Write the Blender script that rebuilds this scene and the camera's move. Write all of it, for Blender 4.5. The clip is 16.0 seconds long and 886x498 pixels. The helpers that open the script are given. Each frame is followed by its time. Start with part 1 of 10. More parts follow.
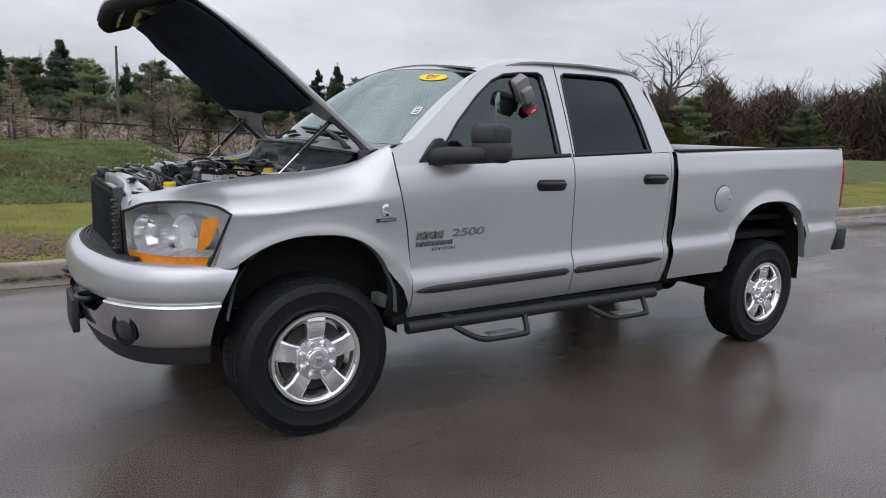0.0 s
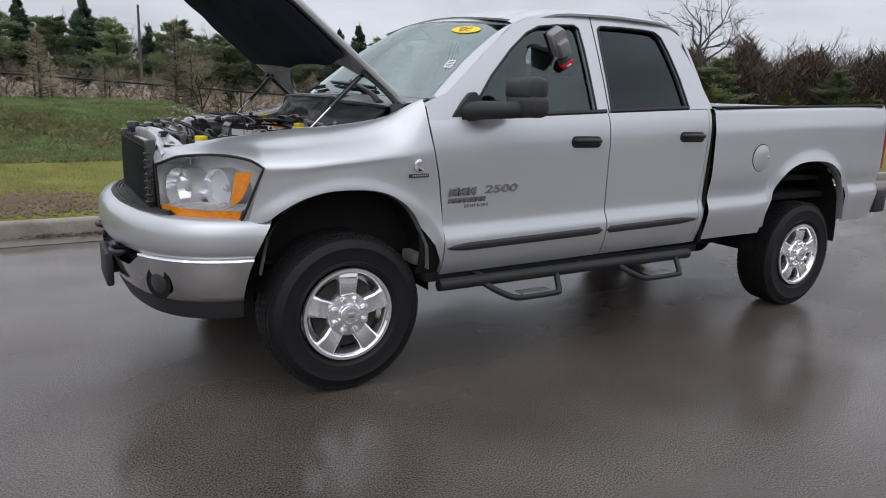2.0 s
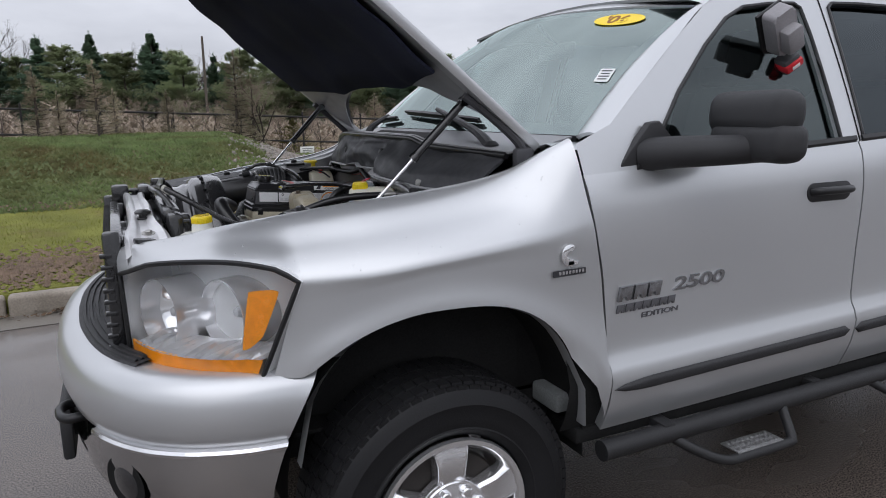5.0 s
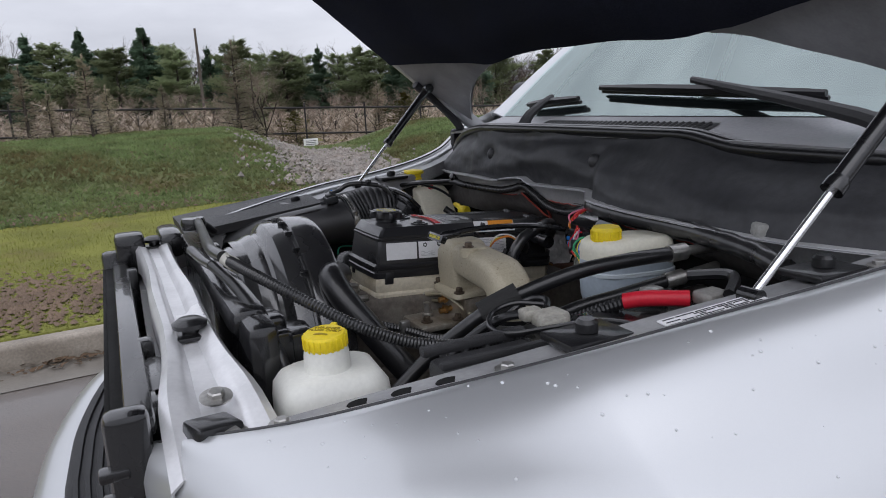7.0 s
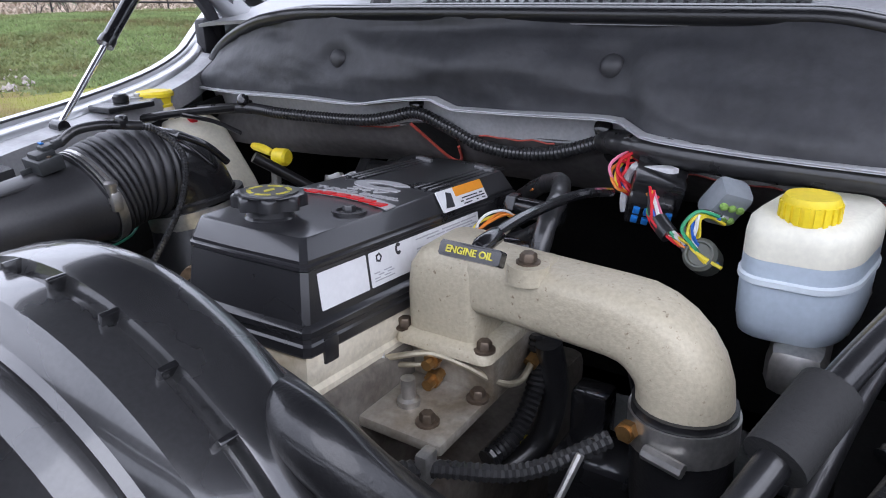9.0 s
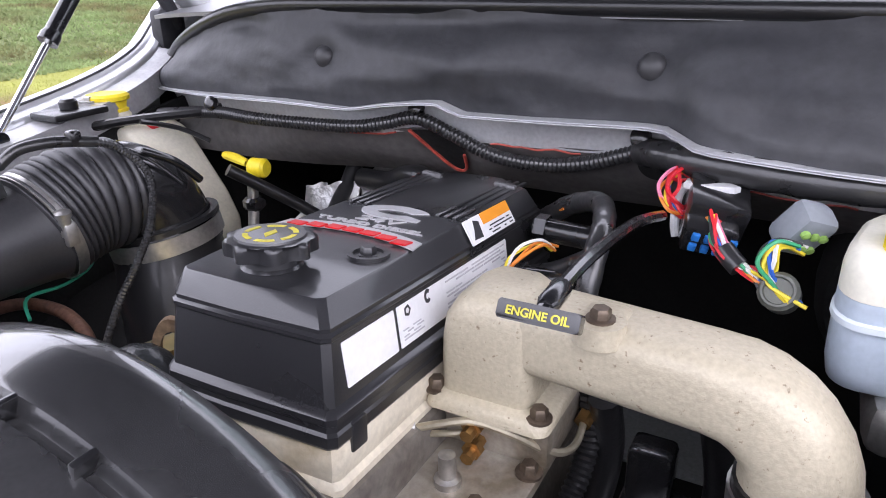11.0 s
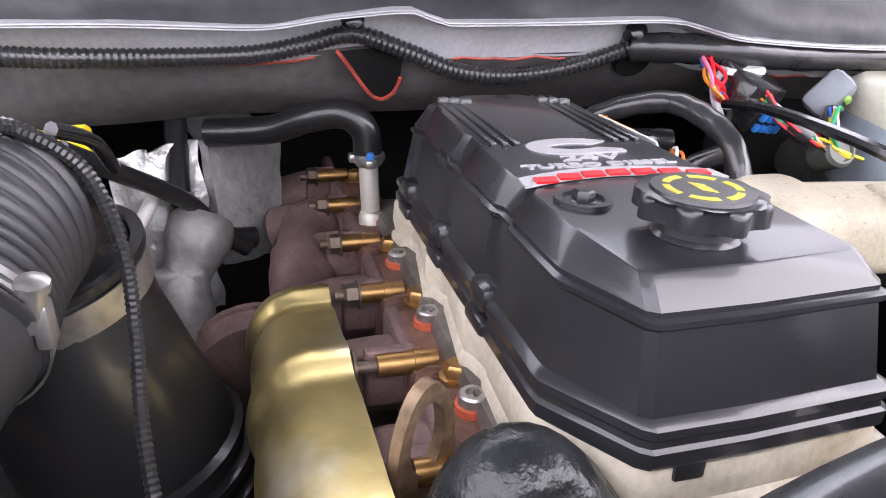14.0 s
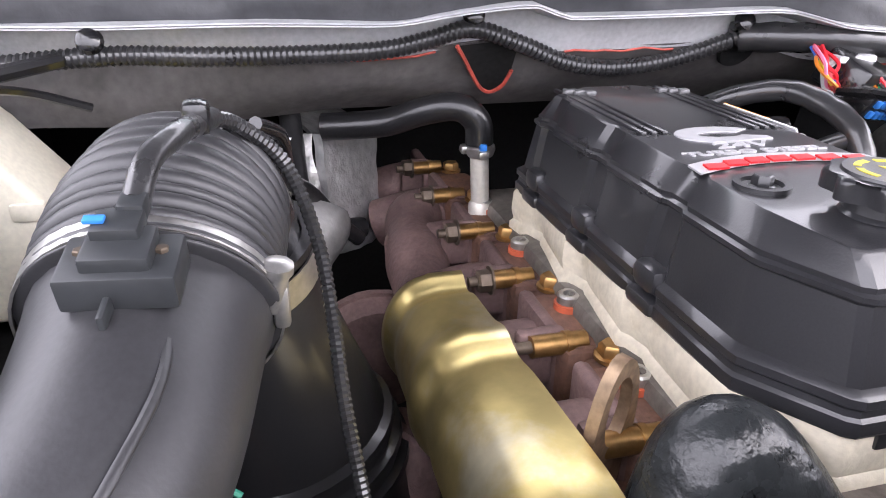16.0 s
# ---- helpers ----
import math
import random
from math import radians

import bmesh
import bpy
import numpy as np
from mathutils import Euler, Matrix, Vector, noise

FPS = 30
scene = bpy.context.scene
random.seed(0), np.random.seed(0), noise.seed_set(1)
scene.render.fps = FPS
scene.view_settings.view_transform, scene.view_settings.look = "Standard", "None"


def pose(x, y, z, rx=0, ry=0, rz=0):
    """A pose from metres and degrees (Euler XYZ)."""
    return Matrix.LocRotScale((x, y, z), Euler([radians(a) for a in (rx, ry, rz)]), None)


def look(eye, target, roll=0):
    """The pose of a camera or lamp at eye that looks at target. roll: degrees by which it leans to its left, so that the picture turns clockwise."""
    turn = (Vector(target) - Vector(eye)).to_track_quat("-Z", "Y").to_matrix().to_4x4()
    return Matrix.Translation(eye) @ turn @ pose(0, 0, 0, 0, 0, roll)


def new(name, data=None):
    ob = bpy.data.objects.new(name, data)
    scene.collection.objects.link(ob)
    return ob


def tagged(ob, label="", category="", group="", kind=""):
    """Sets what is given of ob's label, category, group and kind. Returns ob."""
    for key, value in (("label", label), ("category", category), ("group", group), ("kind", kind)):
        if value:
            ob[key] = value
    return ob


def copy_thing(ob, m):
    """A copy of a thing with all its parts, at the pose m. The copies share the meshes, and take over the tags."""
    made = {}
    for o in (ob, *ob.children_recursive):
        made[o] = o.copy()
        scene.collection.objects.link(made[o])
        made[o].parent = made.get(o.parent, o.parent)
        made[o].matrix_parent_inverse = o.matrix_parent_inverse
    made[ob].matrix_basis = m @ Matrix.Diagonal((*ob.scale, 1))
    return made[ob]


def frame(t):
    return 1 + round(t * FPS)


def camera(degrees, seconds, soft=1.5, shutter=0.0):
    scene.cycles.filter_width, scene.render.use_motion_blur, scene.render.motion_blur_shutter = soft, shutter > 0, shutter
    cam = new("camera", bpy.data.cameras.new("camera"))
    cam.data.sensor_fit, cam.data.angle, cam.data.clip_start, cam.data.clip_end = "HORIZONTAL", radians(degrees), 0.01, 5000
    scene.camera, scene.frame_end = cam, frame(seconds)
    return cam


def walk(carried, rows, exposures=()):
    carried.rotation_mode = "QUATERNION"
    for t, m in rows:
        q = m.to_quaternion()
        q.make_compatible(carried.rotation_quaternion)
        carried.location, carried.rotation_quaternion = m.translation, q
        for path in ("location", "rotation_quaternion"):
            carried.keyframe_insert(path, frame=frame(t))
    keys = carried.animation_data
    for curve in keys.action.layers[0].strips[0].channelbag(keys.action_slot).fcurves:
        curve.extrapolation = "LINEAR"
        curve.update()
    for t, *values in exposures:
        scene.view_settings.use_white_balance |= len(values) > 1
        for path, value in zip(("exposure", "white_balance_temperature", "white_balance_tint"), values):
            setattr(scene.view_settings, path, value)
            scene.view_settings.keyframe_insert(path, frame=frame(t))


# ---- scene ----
cam = camera(65.5, 16.0, soft=1.0)
PATH = [
    (0, (-1.149, -3.883, 1.437), (-0.088, -2.218, 1.115), 2.0),
    (0.5, (-1.153, -3.887, 1.435), (-0.097, -2.224, 1.094), 2.0),
    (1, (-1.163, -3.872, 1.432), (-0.124, -2.202, 1.069), 2.0),
    (1.5, (-1.174, -3.865, 1.419), (-0.135, -2.203, 1.02), 1.8),
    (2, (-1.18, -3.823, 1.397), (-0.177, -2.147, 0.968), 2.2),
    (2.5, (-1.124, -3.648, 1.406), (-0.247, -1.901, 0.983), 0.7),
    (3, (-1.053, -3.435, 1.44), (-0.206, -1.666, 1.051), 0.9),
    (5.5, (-0.678, -2.18, 1.462), (0.14, -0.398, 1.07), -1.6),
    (6, (-0.684, -1.875, 1.469), (0.004, -0.031, 1.116), -1.3),
    (6.5, (-0.665, -1.545, 1.486), (0.068, 0.271, 1.08), -1.5),
    (7, (-0.707, -1.223, 1.461), (0.13, 0.542, 1.032), -2.9),
    (7.5, (-0.72, -0.929, 1.459), (0.404, 0.639, 0.932), -3.0),
    (8, (-0.696, -0.658, 1.423), (0.59, 0.724, 0.764), -3.2),
    (8.5, (-0.66, -0.486, 1.417), (0.845, 0.638, 0.729), -0.9),
    (11, (-0.563, -0.259, 1.425), (1.045, 0.648, 0.656), -1.3),
    (11.5, (-0.541, -0.229, 1.423), (1.036, 0.68, 0.594), -1.0),
    (12, (-0.552, -0.15, 1.42), (1.158, 0.521, 0.63), 1.2),
    (12.5, (-0.597, -0.031, 1.423), (1.234, 0.123, 0.633), 1.9),
    (13, (-0.561, 0.114, 1.388), (1.253, 0.035, 0.55), 4.7),
    (13.5, (-0.508, 0.234, 1.386), (1.269, 0.024, 0.492), 1.2),
    (14, (-0.488, 0.308, 1.371), (1.205, -0.212, 0.44), 3.7),
    (14.5, (-0.469, 0.358, 1.369), (1.101, -0.371, 0.368), 3.5),
    (15, (-0.457, 0.388, 1.362), (1.093, -0.367, 0.349), 5.0),
    (15.5, (-0.46, 0.413, 1.366), (1.154, -0.248, 0.389), 4.7),
    (16, (-0.484, 0.411, 1.372), (1.213, -0.054, 0.422), 2.4),
]
walk(cam, [(t, look(eye, target, roll)) for t, eye, target, roll in PATH],
     exposures=[(0, 0.05, 6400, 12), (6.5, 0.05, 6350, 13), (7.5, 0.3, 6300, 15), (8, 0.75, 6000, 17), (8.5, 1.1, 5950, 16), (11, 1.95, 6280, 21), (12, 2.05, 6300, 22), (12.5, 2.15, 6320, 22), (13.5, 2.5, 6500, 23), (14.5, 2.6, 6550, 21), (16, 2.75, 6550, 20)])

# ---- world and light: an overcast winter sky ----
world = bpy.data.worlds.new("overcast_sky")
scene.world = world
world.use_nodes = True
wn, wl = world.node_tree.nodes, world.node_tree.links
wn.clear()
w_out = wn.new("ShaderNodeOutputWorld")
w_bg = wn.new("ShaderNodeBackground")
w_sky = wn.new("ShaderNodeTexSky")
w_sky.sky_type = "NISHITA"
w_sky.sun_disc = False
w_sky.sun_elevation, w_sky.sun_rotation = radians(38), radians(-150)
w_co = wn.new("ShaderNodeTexCoord")
w_map = wn.new("ShaderNodeMapping")
w_map.inputs["Scale"].default_value = (1.0, 1.0, 3.2)
w_noise = wn.new("ShaderNodeTexNoise")
w_noise.inputs["Scale"].default_value = 2.3
w_noise.inputs["Detail"].default_value = 6.0
w_noise.inputs["Roughness"].default_value = 0.55
w_ramp = wn.new("ShaderNodeValToRGB")
w_ramp.color_ramp.elements[0].position, w_ramp.color_ramp.elements[1].position = 0.30, 0.70
w_ramp.color_ramp.elements[0].color = (0.49, 0.51, 0.56, 1)
w_ramp.color_ramp.elements[1].color = (0.78, 0.805, 0.86, 1)
w_sep = wn.new("ShaderNodeSeparateXYZ")
w_up = wn.new("ShaderNodeMapRange")          # clouds are brighter overhead than at the horizon
w_up.inputs["From Min"].default_value, w_up.inputs["From Max"].default_value = 0.0, 0.9
w_up.inputs["To Min"].default_value, w_up.inputs["To Max"].default_value = 0.93, 1.85
w_mul = wn.new("ShaderNodeVectorMath")
w_mul.operation = "SCALE"
w_mix = wn.new("ShaderNodeMix")
w_mix.data_type = "RGBA"
w_mix.inputs[0].default_value = 0.97
w_dim = wn.new("ShaderNodeVectorMath")
w_dim.operation = "SCALE"
w_dim.inputs["Scale"].default_value = 0.12
wl.new(w_co.outputs["Generated"], w_map.inputs["Vector"])
wl.new(w_map.outputs["Vector"], w_noise.inputs["Vector"])
wl.new(w_noise.outputs["Fac"], w_ramp.inputs["Fac"])
wl.new(w_co.outputs["Generated"], w_sep.inputs["Vector"])
wl.new(w_sep.outputs["Z"], w_up.inputs["Value"])
wl.new(w_ramp.outputs["Color"], w_mul.inputs["Vector"])
wl.new(w_up.outputs["Result"], w_mul.inputs["Scale"])
wl.new(w_sky.outputs["Color"], w_dim.inputs["Vector"])
wl.new(w_dim.outputs["Vector"], w_mix.inputs[6])
wl.new(w_mul.outputs["Vector"], w_mix.inputs[7])
wl.new(w_mix.outputs[2], w_bg.inputs["Color"])
w_bg.inputs["Strength"].default_value = 1.0
wl.new(w_bg.outputs["Background"], w_out.inputs["Surface"])

sun = new("sun", bpy.data.lights.new("sun", "SUN"))
sun.data.energy, sun.data.angle, sun.data.color = 0.6, radians(60), (1.0, 0.99, 0.98)
sun.matrix_world = look((-6, -9, 12), (0, 0, 0))

# ---- tools for meshes and materials ----
V = Vector


def sharpened(bm, angle):
    for f in bm.faces:
        f.smooth = True
    lim = radians(angle)
    for e in bm.edges:
        if len(e.link_faces) == 2:
            e.smooth = e.calc_face_angle(0.0) < lim


def part(name, bm, material, parent=None, label="", angle=38):
    """Links a bmesh as one mesh object, under a thing or a part."""
    bmesh.ops.recalc_face_normals(bm, faces=bm.faces)
    sharpened(bm, angle)
    me = bpy.data.meshes.new(name)
    bm.to_mesh(me)
    bm.free()
    for m in material if isinstance(material, (list, tuple)) else [material]:
        me.materials.append(m)
    ob = new(name, me)
    if parent is not None:
        ob.parent = parent
    if label:
        ob["label"] = label
    return ob


def thing(name, label, category, group="", at=(0, 0, 0)):
    ob = new(name)
    ob.location = at
    ob.empty_display_size = 0.1
    return tagged(ob, label, category, group)


def lerp(a, b, k):
    return a + (b - a) * k


def curve1(x, xs, ys):
    """Smooth interpolation through the given knots."""
    xs, ys = np.asarray(xs, float), np.asarray(ys, float)
    if x <= xs[0]:
        return float(ys[0])
    if x >= xs[-1]:
        return float(ys[-1])
    i = int(np.searchsorted(xs, x)) - 1
    i = max(0, min(i, len(xs) - 2))
    h = xs[i + 1] - xs[i]
    d = np.diff(ys) / np.diff(xs)
    m = lambda j: d[0] if j == 0 else d[-1] if j == len(xs) - 1 else (0.0 if d[j - 1] * d[j] <= 0 else 2 * d[j - 1] * d[j] / (d[j - 1] + d[j]))
    t = (x - xs[i]) / h
    return float((2 * t**3 - 3 * t**2 + 1) * ys[i] + (t**3 - 2 * t**2 + t) * h * m(i) + (-2 * t**3 + 3 * t**2) * ys[i + 1] + (t**3 - t**2) * h * m(i + 1))


def smooth_path(pts, per=6, closed=False):
    """Catmull-Rom through the points."""
    p = [V(q) for q in pts]
    n = len(p)
    if n < 3:
        return p
    out = []
    for i in range(n if closed else n - 1):
        if closed:
            a, b, c, d = p[i - 1], p[i], p[(i + 1) % n], p[(i + 2) % n]
        else:
            a, b, c, d = p[max(i - 1, 0)], p[i], p[i + 1], p[min(i + 2, n - 1)]
        for k in range(per):
            t = k / per
            out.append(0.5 * ((2 * b) + (c - a) * t + (2 * a - 5 * b + 4 * c - d) * t * t + (3 * b - a - 3 * c + d) * t**3))
    if not closed:
        out.append(p[-1])
    return out


def skin(bm, rings, closed=True, caps=True):
    """Joins rings of points (same count) with quads."""
    vs = [[bm.verts.new(p) for p in r] for r in rings]
    n = len(vs[0])
    for a, b in zip(vs, vs[1:]):
        for i in range(n if closed else n - 1):
            j = (i + 1) % n
            try:
                bm.faces.new((a[i], a[j], b[j], b[i]))
            except ValueError:
                pass
    if caps and closed:
        bm.faces.new(vs[0][::-1])
        bm.faces.new(vs[-1])
    return vs


def tube(bm, pts, r, n=10, per=6, rfun=None, caps=True, closed=False):
    """A round tube along a smooth path; rfun(k) scales its radius along the way, k from 0 to 1."""
    path = smooth_path(pts, per, closed) if per else [V(p) for p in pts]
    rings, up = [], None
    for i, p in enumerate(path):
        if closed:
            d = (path[(i + 1) % len(path)] - path[i - 1]).normalized()
        else:
            d = (path[min(i + 1, len(path) - 1)] - path[max(i - 1, 0)]).normalized()
        if up is None:
            up = d.orthogonal().normalized()
        up = (up - d * up.dot(d)).normalized()
        side = d.cross(up)
        rr = r * (rfun(i / max(1, len(path) - 1)) if rfun else 1)
        rings.append([p + rr * (math.cos(2 * math.pi * k / n) * up + math.sin(2 * math.pi * k / n) * side) for k in range(n)])
    if closed:
        rings.append(rings[0])
        vs = skin(bm, rings, caps=False)
        bmesh.ops.remove_doubles(bm, verts=bm.verts, dist=1e-6)
        return bm
    skin(bm, rings, caps=caps)
    return bm


def ribbed(bm, pts, r, pitch=0.006, depth=0.12, n=10, per=10):
    """A corrugated loom or hose: its radius swings along the way."""
    path = smooth_path(pts, per)
    length = sum((b - a).length for a, b in zip(path, path[1:]))
    m = max(8, int(length / pitch * 2))
    cum = [0.0]
    for a, b in zip(path, path[1:]):
        cum.append(cum[-1] + (b - a).length)
    even = []
    j = 0
    for k in range(m + 1):
        s = length * k / m
        while j < len(cum) - 2 and cum[j + 1] < s:
            j += 1
        f = (s - cum[j]) / max(1e-9, cum[j + 1] - cum[j])
        even.append(path[j].lerp(path[j + 1], min(1, f)))
    return tube(bm, even, r, n, 0, rfun=lambda k: 1 + depth * (1 if int(round(k * m)) % 2 else -1))


def lathe(bm, profile, n=32, m=None, caps=True):
    """Turns (radius, height) pairs round z, then moves them by m."""
    m = m or Matrix()
    rings = [[m @ V((r * math.cos(2 * math.pi * k / n), r * math.sin(2 * math.pi * k / n), h)) for k in range(n)] for r, h in profile]
    skin(bm, rings, caps=caps)
    return bm


def axis_m(p, d):
    """A matrix that puts z along d at p."""
    return Matrix.Translation(p) @ V(d).to_track_quat("Z", "Y").to_matrix().to_4x4()


def rod(bm, a, b, r, n=12, r2=None):
    a, b = V(a), V(b)
    return lathe(bm, [(r, 0), (r if r2 is None else r2, (b - a).length)], n, axis_m(a, b - a))


def box(bm, c, s, bevel=0.0, m=None, seg=2):
    """A box of size s round c with rounded edges, moved by m."""
    t = bmesh.new()
    bmesh.ops.create_cube(t, size=1.0)
    for v in t.verts:
        v.co = V((v.co.x * s[0], v.co.y * s[1], v.co.z * s[2]))
    if bevel > 0:
        bmesh.ops.bevel(t, geom=list(t.edges), offset=min(bevel, 0.45 * min(s)), segments=seg, profile=0.5, affect="EDGES")
    mm = (m or Matrix()) @ Matrix.Translation(c)
    return merged(bm, t, mm)


def merged(bm, t, m=None):
    me = bpy.data.meshes.new("tmp")
    t.to_mesh(me)
    t.free()
    if m is not None:
        me.transform(m)
    bm.from_mesh(me)
    bpy.data.meshes.remove(me)
    return bm


def prism(bm, poly, h0, h1, m=None, bevel=0.0, seg=2, taper=1.0):
    """A flat outline (x, y) raised from h0 to h1, edges of the top rounded."""
    t = bmesh.new()
    n = len(poly)
    cx, cy = sum(p[0] for p in poly) / n, sum(p[1] for p in poly) / n
    lo = [t.verts.new((x, y, h0)) for x, y in poly]
    hi = [t.verts.new((cx + (x - cx) * taper, cy + (y - cy) * taper, h1)) for x, y in poly]
    t.faces.new(lo[::-1])
    top = t.faces.new(hi)
    for i in range(n):
        t.faces.new((lo[i], lo[(i + 1) % n], hi[(i + 1) % n], hi[i]))
    if bevel > 0:
        bmesh.ops.bevel(t, geom=list(top.edges), offset=bevel, segments=seg, profile=0.5, affect="EDGES")
    return merged(bm, t, m)


def rounded(w, h, r, n=5):
    """A rounded rectangle outline round the origin."""
    out = []
    for cx, cy, a in ((w / 2 - r, h / 2 - r, 0), (-w / 2 + r, h / 2 - r, 90), (-w / 2 + r, -h / 2 + r, 180), (w / 2 - r, -h / 2 + r, 270)):
        for k in range(n + 1):
            b = radians(a + 90 * k / n)
            out.append((cx + r * math.cos(b), cy + r * math.sin(b)))
    return out


def sheet(bm, fn, nu, nv, thick=0.0):
    """A grid of fn(u, v), u and v from 0 to 1; thick gives it a back."""
    t = bmesh.new()
    vs = [[t.verts.new(fn(i / nu, j / nv)) for j in range(nv + 1)] for i in range(nu + 1)]
    for i in range(nu):
        for j in range(nv):
            t.faces.new((vs[i][j], vs[i + 1][j], vs[i + 1][j + 1], vs[i][j + 1]))
    if thick:
        bmesh.ops.recalc_face_normals(t, faces=t.faces)
        bmesh.ops.solidify(t, geom=list(t.faces), thickness=thick)
    return merged(bm, t)


def mirror_y(bm):
    for v in bm.verts:
        v.co.y = -v.co.y
    bmesh.ops.reverse_faces(bm, faces=bm.faces)
    return bm


def hexbolt(bm, p, d, r=0.008, h=0.007, washer=1.5):
    """A hexagon head with a washer, standing at p along d."""
    m = axis_m(p, d)
    lathe(bm, [(r * washer, 0), (r * washer, h * 0.25), (r * 1.05, h * 0.3)], 16, m)
    lathe(bm, [(r, h * 0.25), (r, h * 0.9), (r * 0.8, h * 1.1)], 6, m)
    return bm


def text_mesh(text, size, m, depth=0.002, shear=0.0, bold=0.0, align="LEFT"):
    """Raised letters as a bmesh; the text runs along x with y up, then moves by m."""
    cu = bpy.data.curves.new("letters", "FONT")
    cu.body, cu.size, cu.extrude, cu.shear, cu.offset, cu.align_x = text, size, depth / 2, shear, bold, align
    ob = bpy.data.objects.new("letters", cu)
    scene.collection.objects.link(ob)
    dg = bpy.context.evaluated_depsgraph_get()
    me = bpy.data.meshes.new_from_object(ob.evaluated_get(dg))
    bm = bmesh.new()
    me.transform(m)
    bm.from_mesh(me)
    bpy.data.objects.remove(ob)
    bpy.data.curves.remove(cu)
    bpy.data.meshes.remove(me)
    return bm


# ---- materials ----
def mat(name, col, rough=0.5, metal=0.0, var=0.12, scale=9.0, bump=0.0, bscale=180.0, coat=0.0, spec=0.5, rvar=0.1, alt=None, alt_scale=3.0, alt_lo=0.45, alt_hi=0.65, per_object=0.0, emit=0.0, trans=0.0, ior=1.45, dist=0.002):
    """A surface whose colour and gloss vary at two scales, with fine relief; alt is a second colour in blotches."""
    m = bpy.data.materials.new(name)
    m.use_nodes = True
    nt = m.node_tree
    n, l = nt.nodes, nt.links
    b = n["Principled BSDF"]
    co = n.new("ShaderNodeTexCoord")
    big = n.new("ShaderNodeTexNoise")
    big.inputs["Scale"].default_value, big.inputs["Detail"].default_value = scale, 5.0
    l.new(co.outputs["Object"], big.inputs["Vector"])
    fine = n.new("ShaderNodeTexNoise")
    fine.inputs["Scale"].default_value, fine.inputs["Detail"].default_value = bscale, 4.0
    l.new(co.outputs["Object"], fine.inputs["Vector"])
    mixf = n.new("ShaderNodeMath")
    mixf.operation = "ADD"
    l.new(big.outputs["Fac"], mixf.inputs[0])
    l.new(fine.outputs["Fac"], mixf.inputs[1])
    rng = n.new("ShaderNodeMapRange")
    rng.inputs["From Min"].default_value, rng.inputs["From Max"].default_value = 0.7, 1.3
    rng.inputs["To Min"].default_value, rng.inputs["To Max"].default_value = 1 - var, 1 + var
    l.new(mixf.outputs[0], rng.inputs["Value"])
    scl = n.new("ShaderNodeVectorMath")
    scl.operation = "SCALE"
    base = n.new("ShaderNodeRGB")
    base.outputs[0].default_value = (*col, 1)
    src = base.outputs[0]
    if alt:
        an = n.new("ShaderNodeTexNoise")
        an.inputs["Scale"].default_value, an.inputs["Detail"].default_value = alt_scale, 7.0
        an.inputs["Roughness"].default_value = 0.62
        l.new(co.outputs["Object"], an.inputs["Vector"])
        ar = n.new("ShaderNodeMapRange")
        ar.inputs["From Min"].default_value, ar.inputs["From Max"].default_value = alt_lo, alt_hi
        l.new(an.outputs["Fac"], ar.inputs["Value"])
        mx = n.new("ShaderNodeMix")
        mx.data_type = "RGBA"
        l.new(ar.outputs["Result"], mx.inputs[0])
        l.new(src, mx.inputs[6])
        mx.inputs[7].default_value = (*alt, 1)
        src = mx.outputs[2]
    l.new(src, scl.inputs[0])
    if per_object:
        oi = n.new("ShaderNodeObjectInfo")
        pr = n.new("ShaderNodeMapRange")
        pr.inputs["To Min"].default_value, pr.inputs["To Max"].default_value = 1 - per_object, 1 + per_object
        l.new(oi.outputs["Random"], pr.inputs["Value"])
        mu = n.new("ShaderNodeMath")
        mu.operation = "MULTIPLY"
        l.new(pr.outputs["Result"], mu.inputs[0])
        l.new(rng.outputs["Result"], mu.inputs[1])
        l.new(mu.outputs[0], scl.inputs["Scale"])
    else:
        l.new(rng.outputs["Result"], scl.inputs["Scale"])
    l.new(scl.outputs["Vector"], b.inputs["Base Color"])
    rr = n.new("ShaderNodeMapRange")
    rr.inputs["From Min"].default_value, rr.inputs["From Max"].default_value = 0.35, 0.65
    rr.inputs["To Min"].default_value, rr.inputs["To Max"].default_value = max(0.0, rough * (1 - rvar)), min(1.0, rough * (1 + rvar))
    l.new(big.outputs["Fac"], rr.inputs["Value"])
    l.new(rr.outputs["Result"], b.inputs["Roughness"])
    b.inputs["Metallic"].default_value = metal
    b.inputs["Specular IOR Level"].default_value = spec
    b.inputs["Coat Weight"].default_value = coat
    b.inputs["Coat Roughness"].default_value = 0.06
    b.inputs["Transmission Weight"].default_value = trans
    b.inputs["IOR"].default_value = ior
    if emit:
        l.new(scl.outputs["Vector"], b.inputs["Emission Color"])
        b.inputs["Emission Strength"].default_value = emit
    if bump:
        bp = n.new("ShaderNodeBump")
        bp.inputs["Strength"].default_value, bp.inputs["Distance"].default_value = bump, dist
        l.new(fine.outputs["Fac"], bp.inputs["Height"])
        l.new(bp.outputs["Normal"], b.inputs["Normal"])
    return m


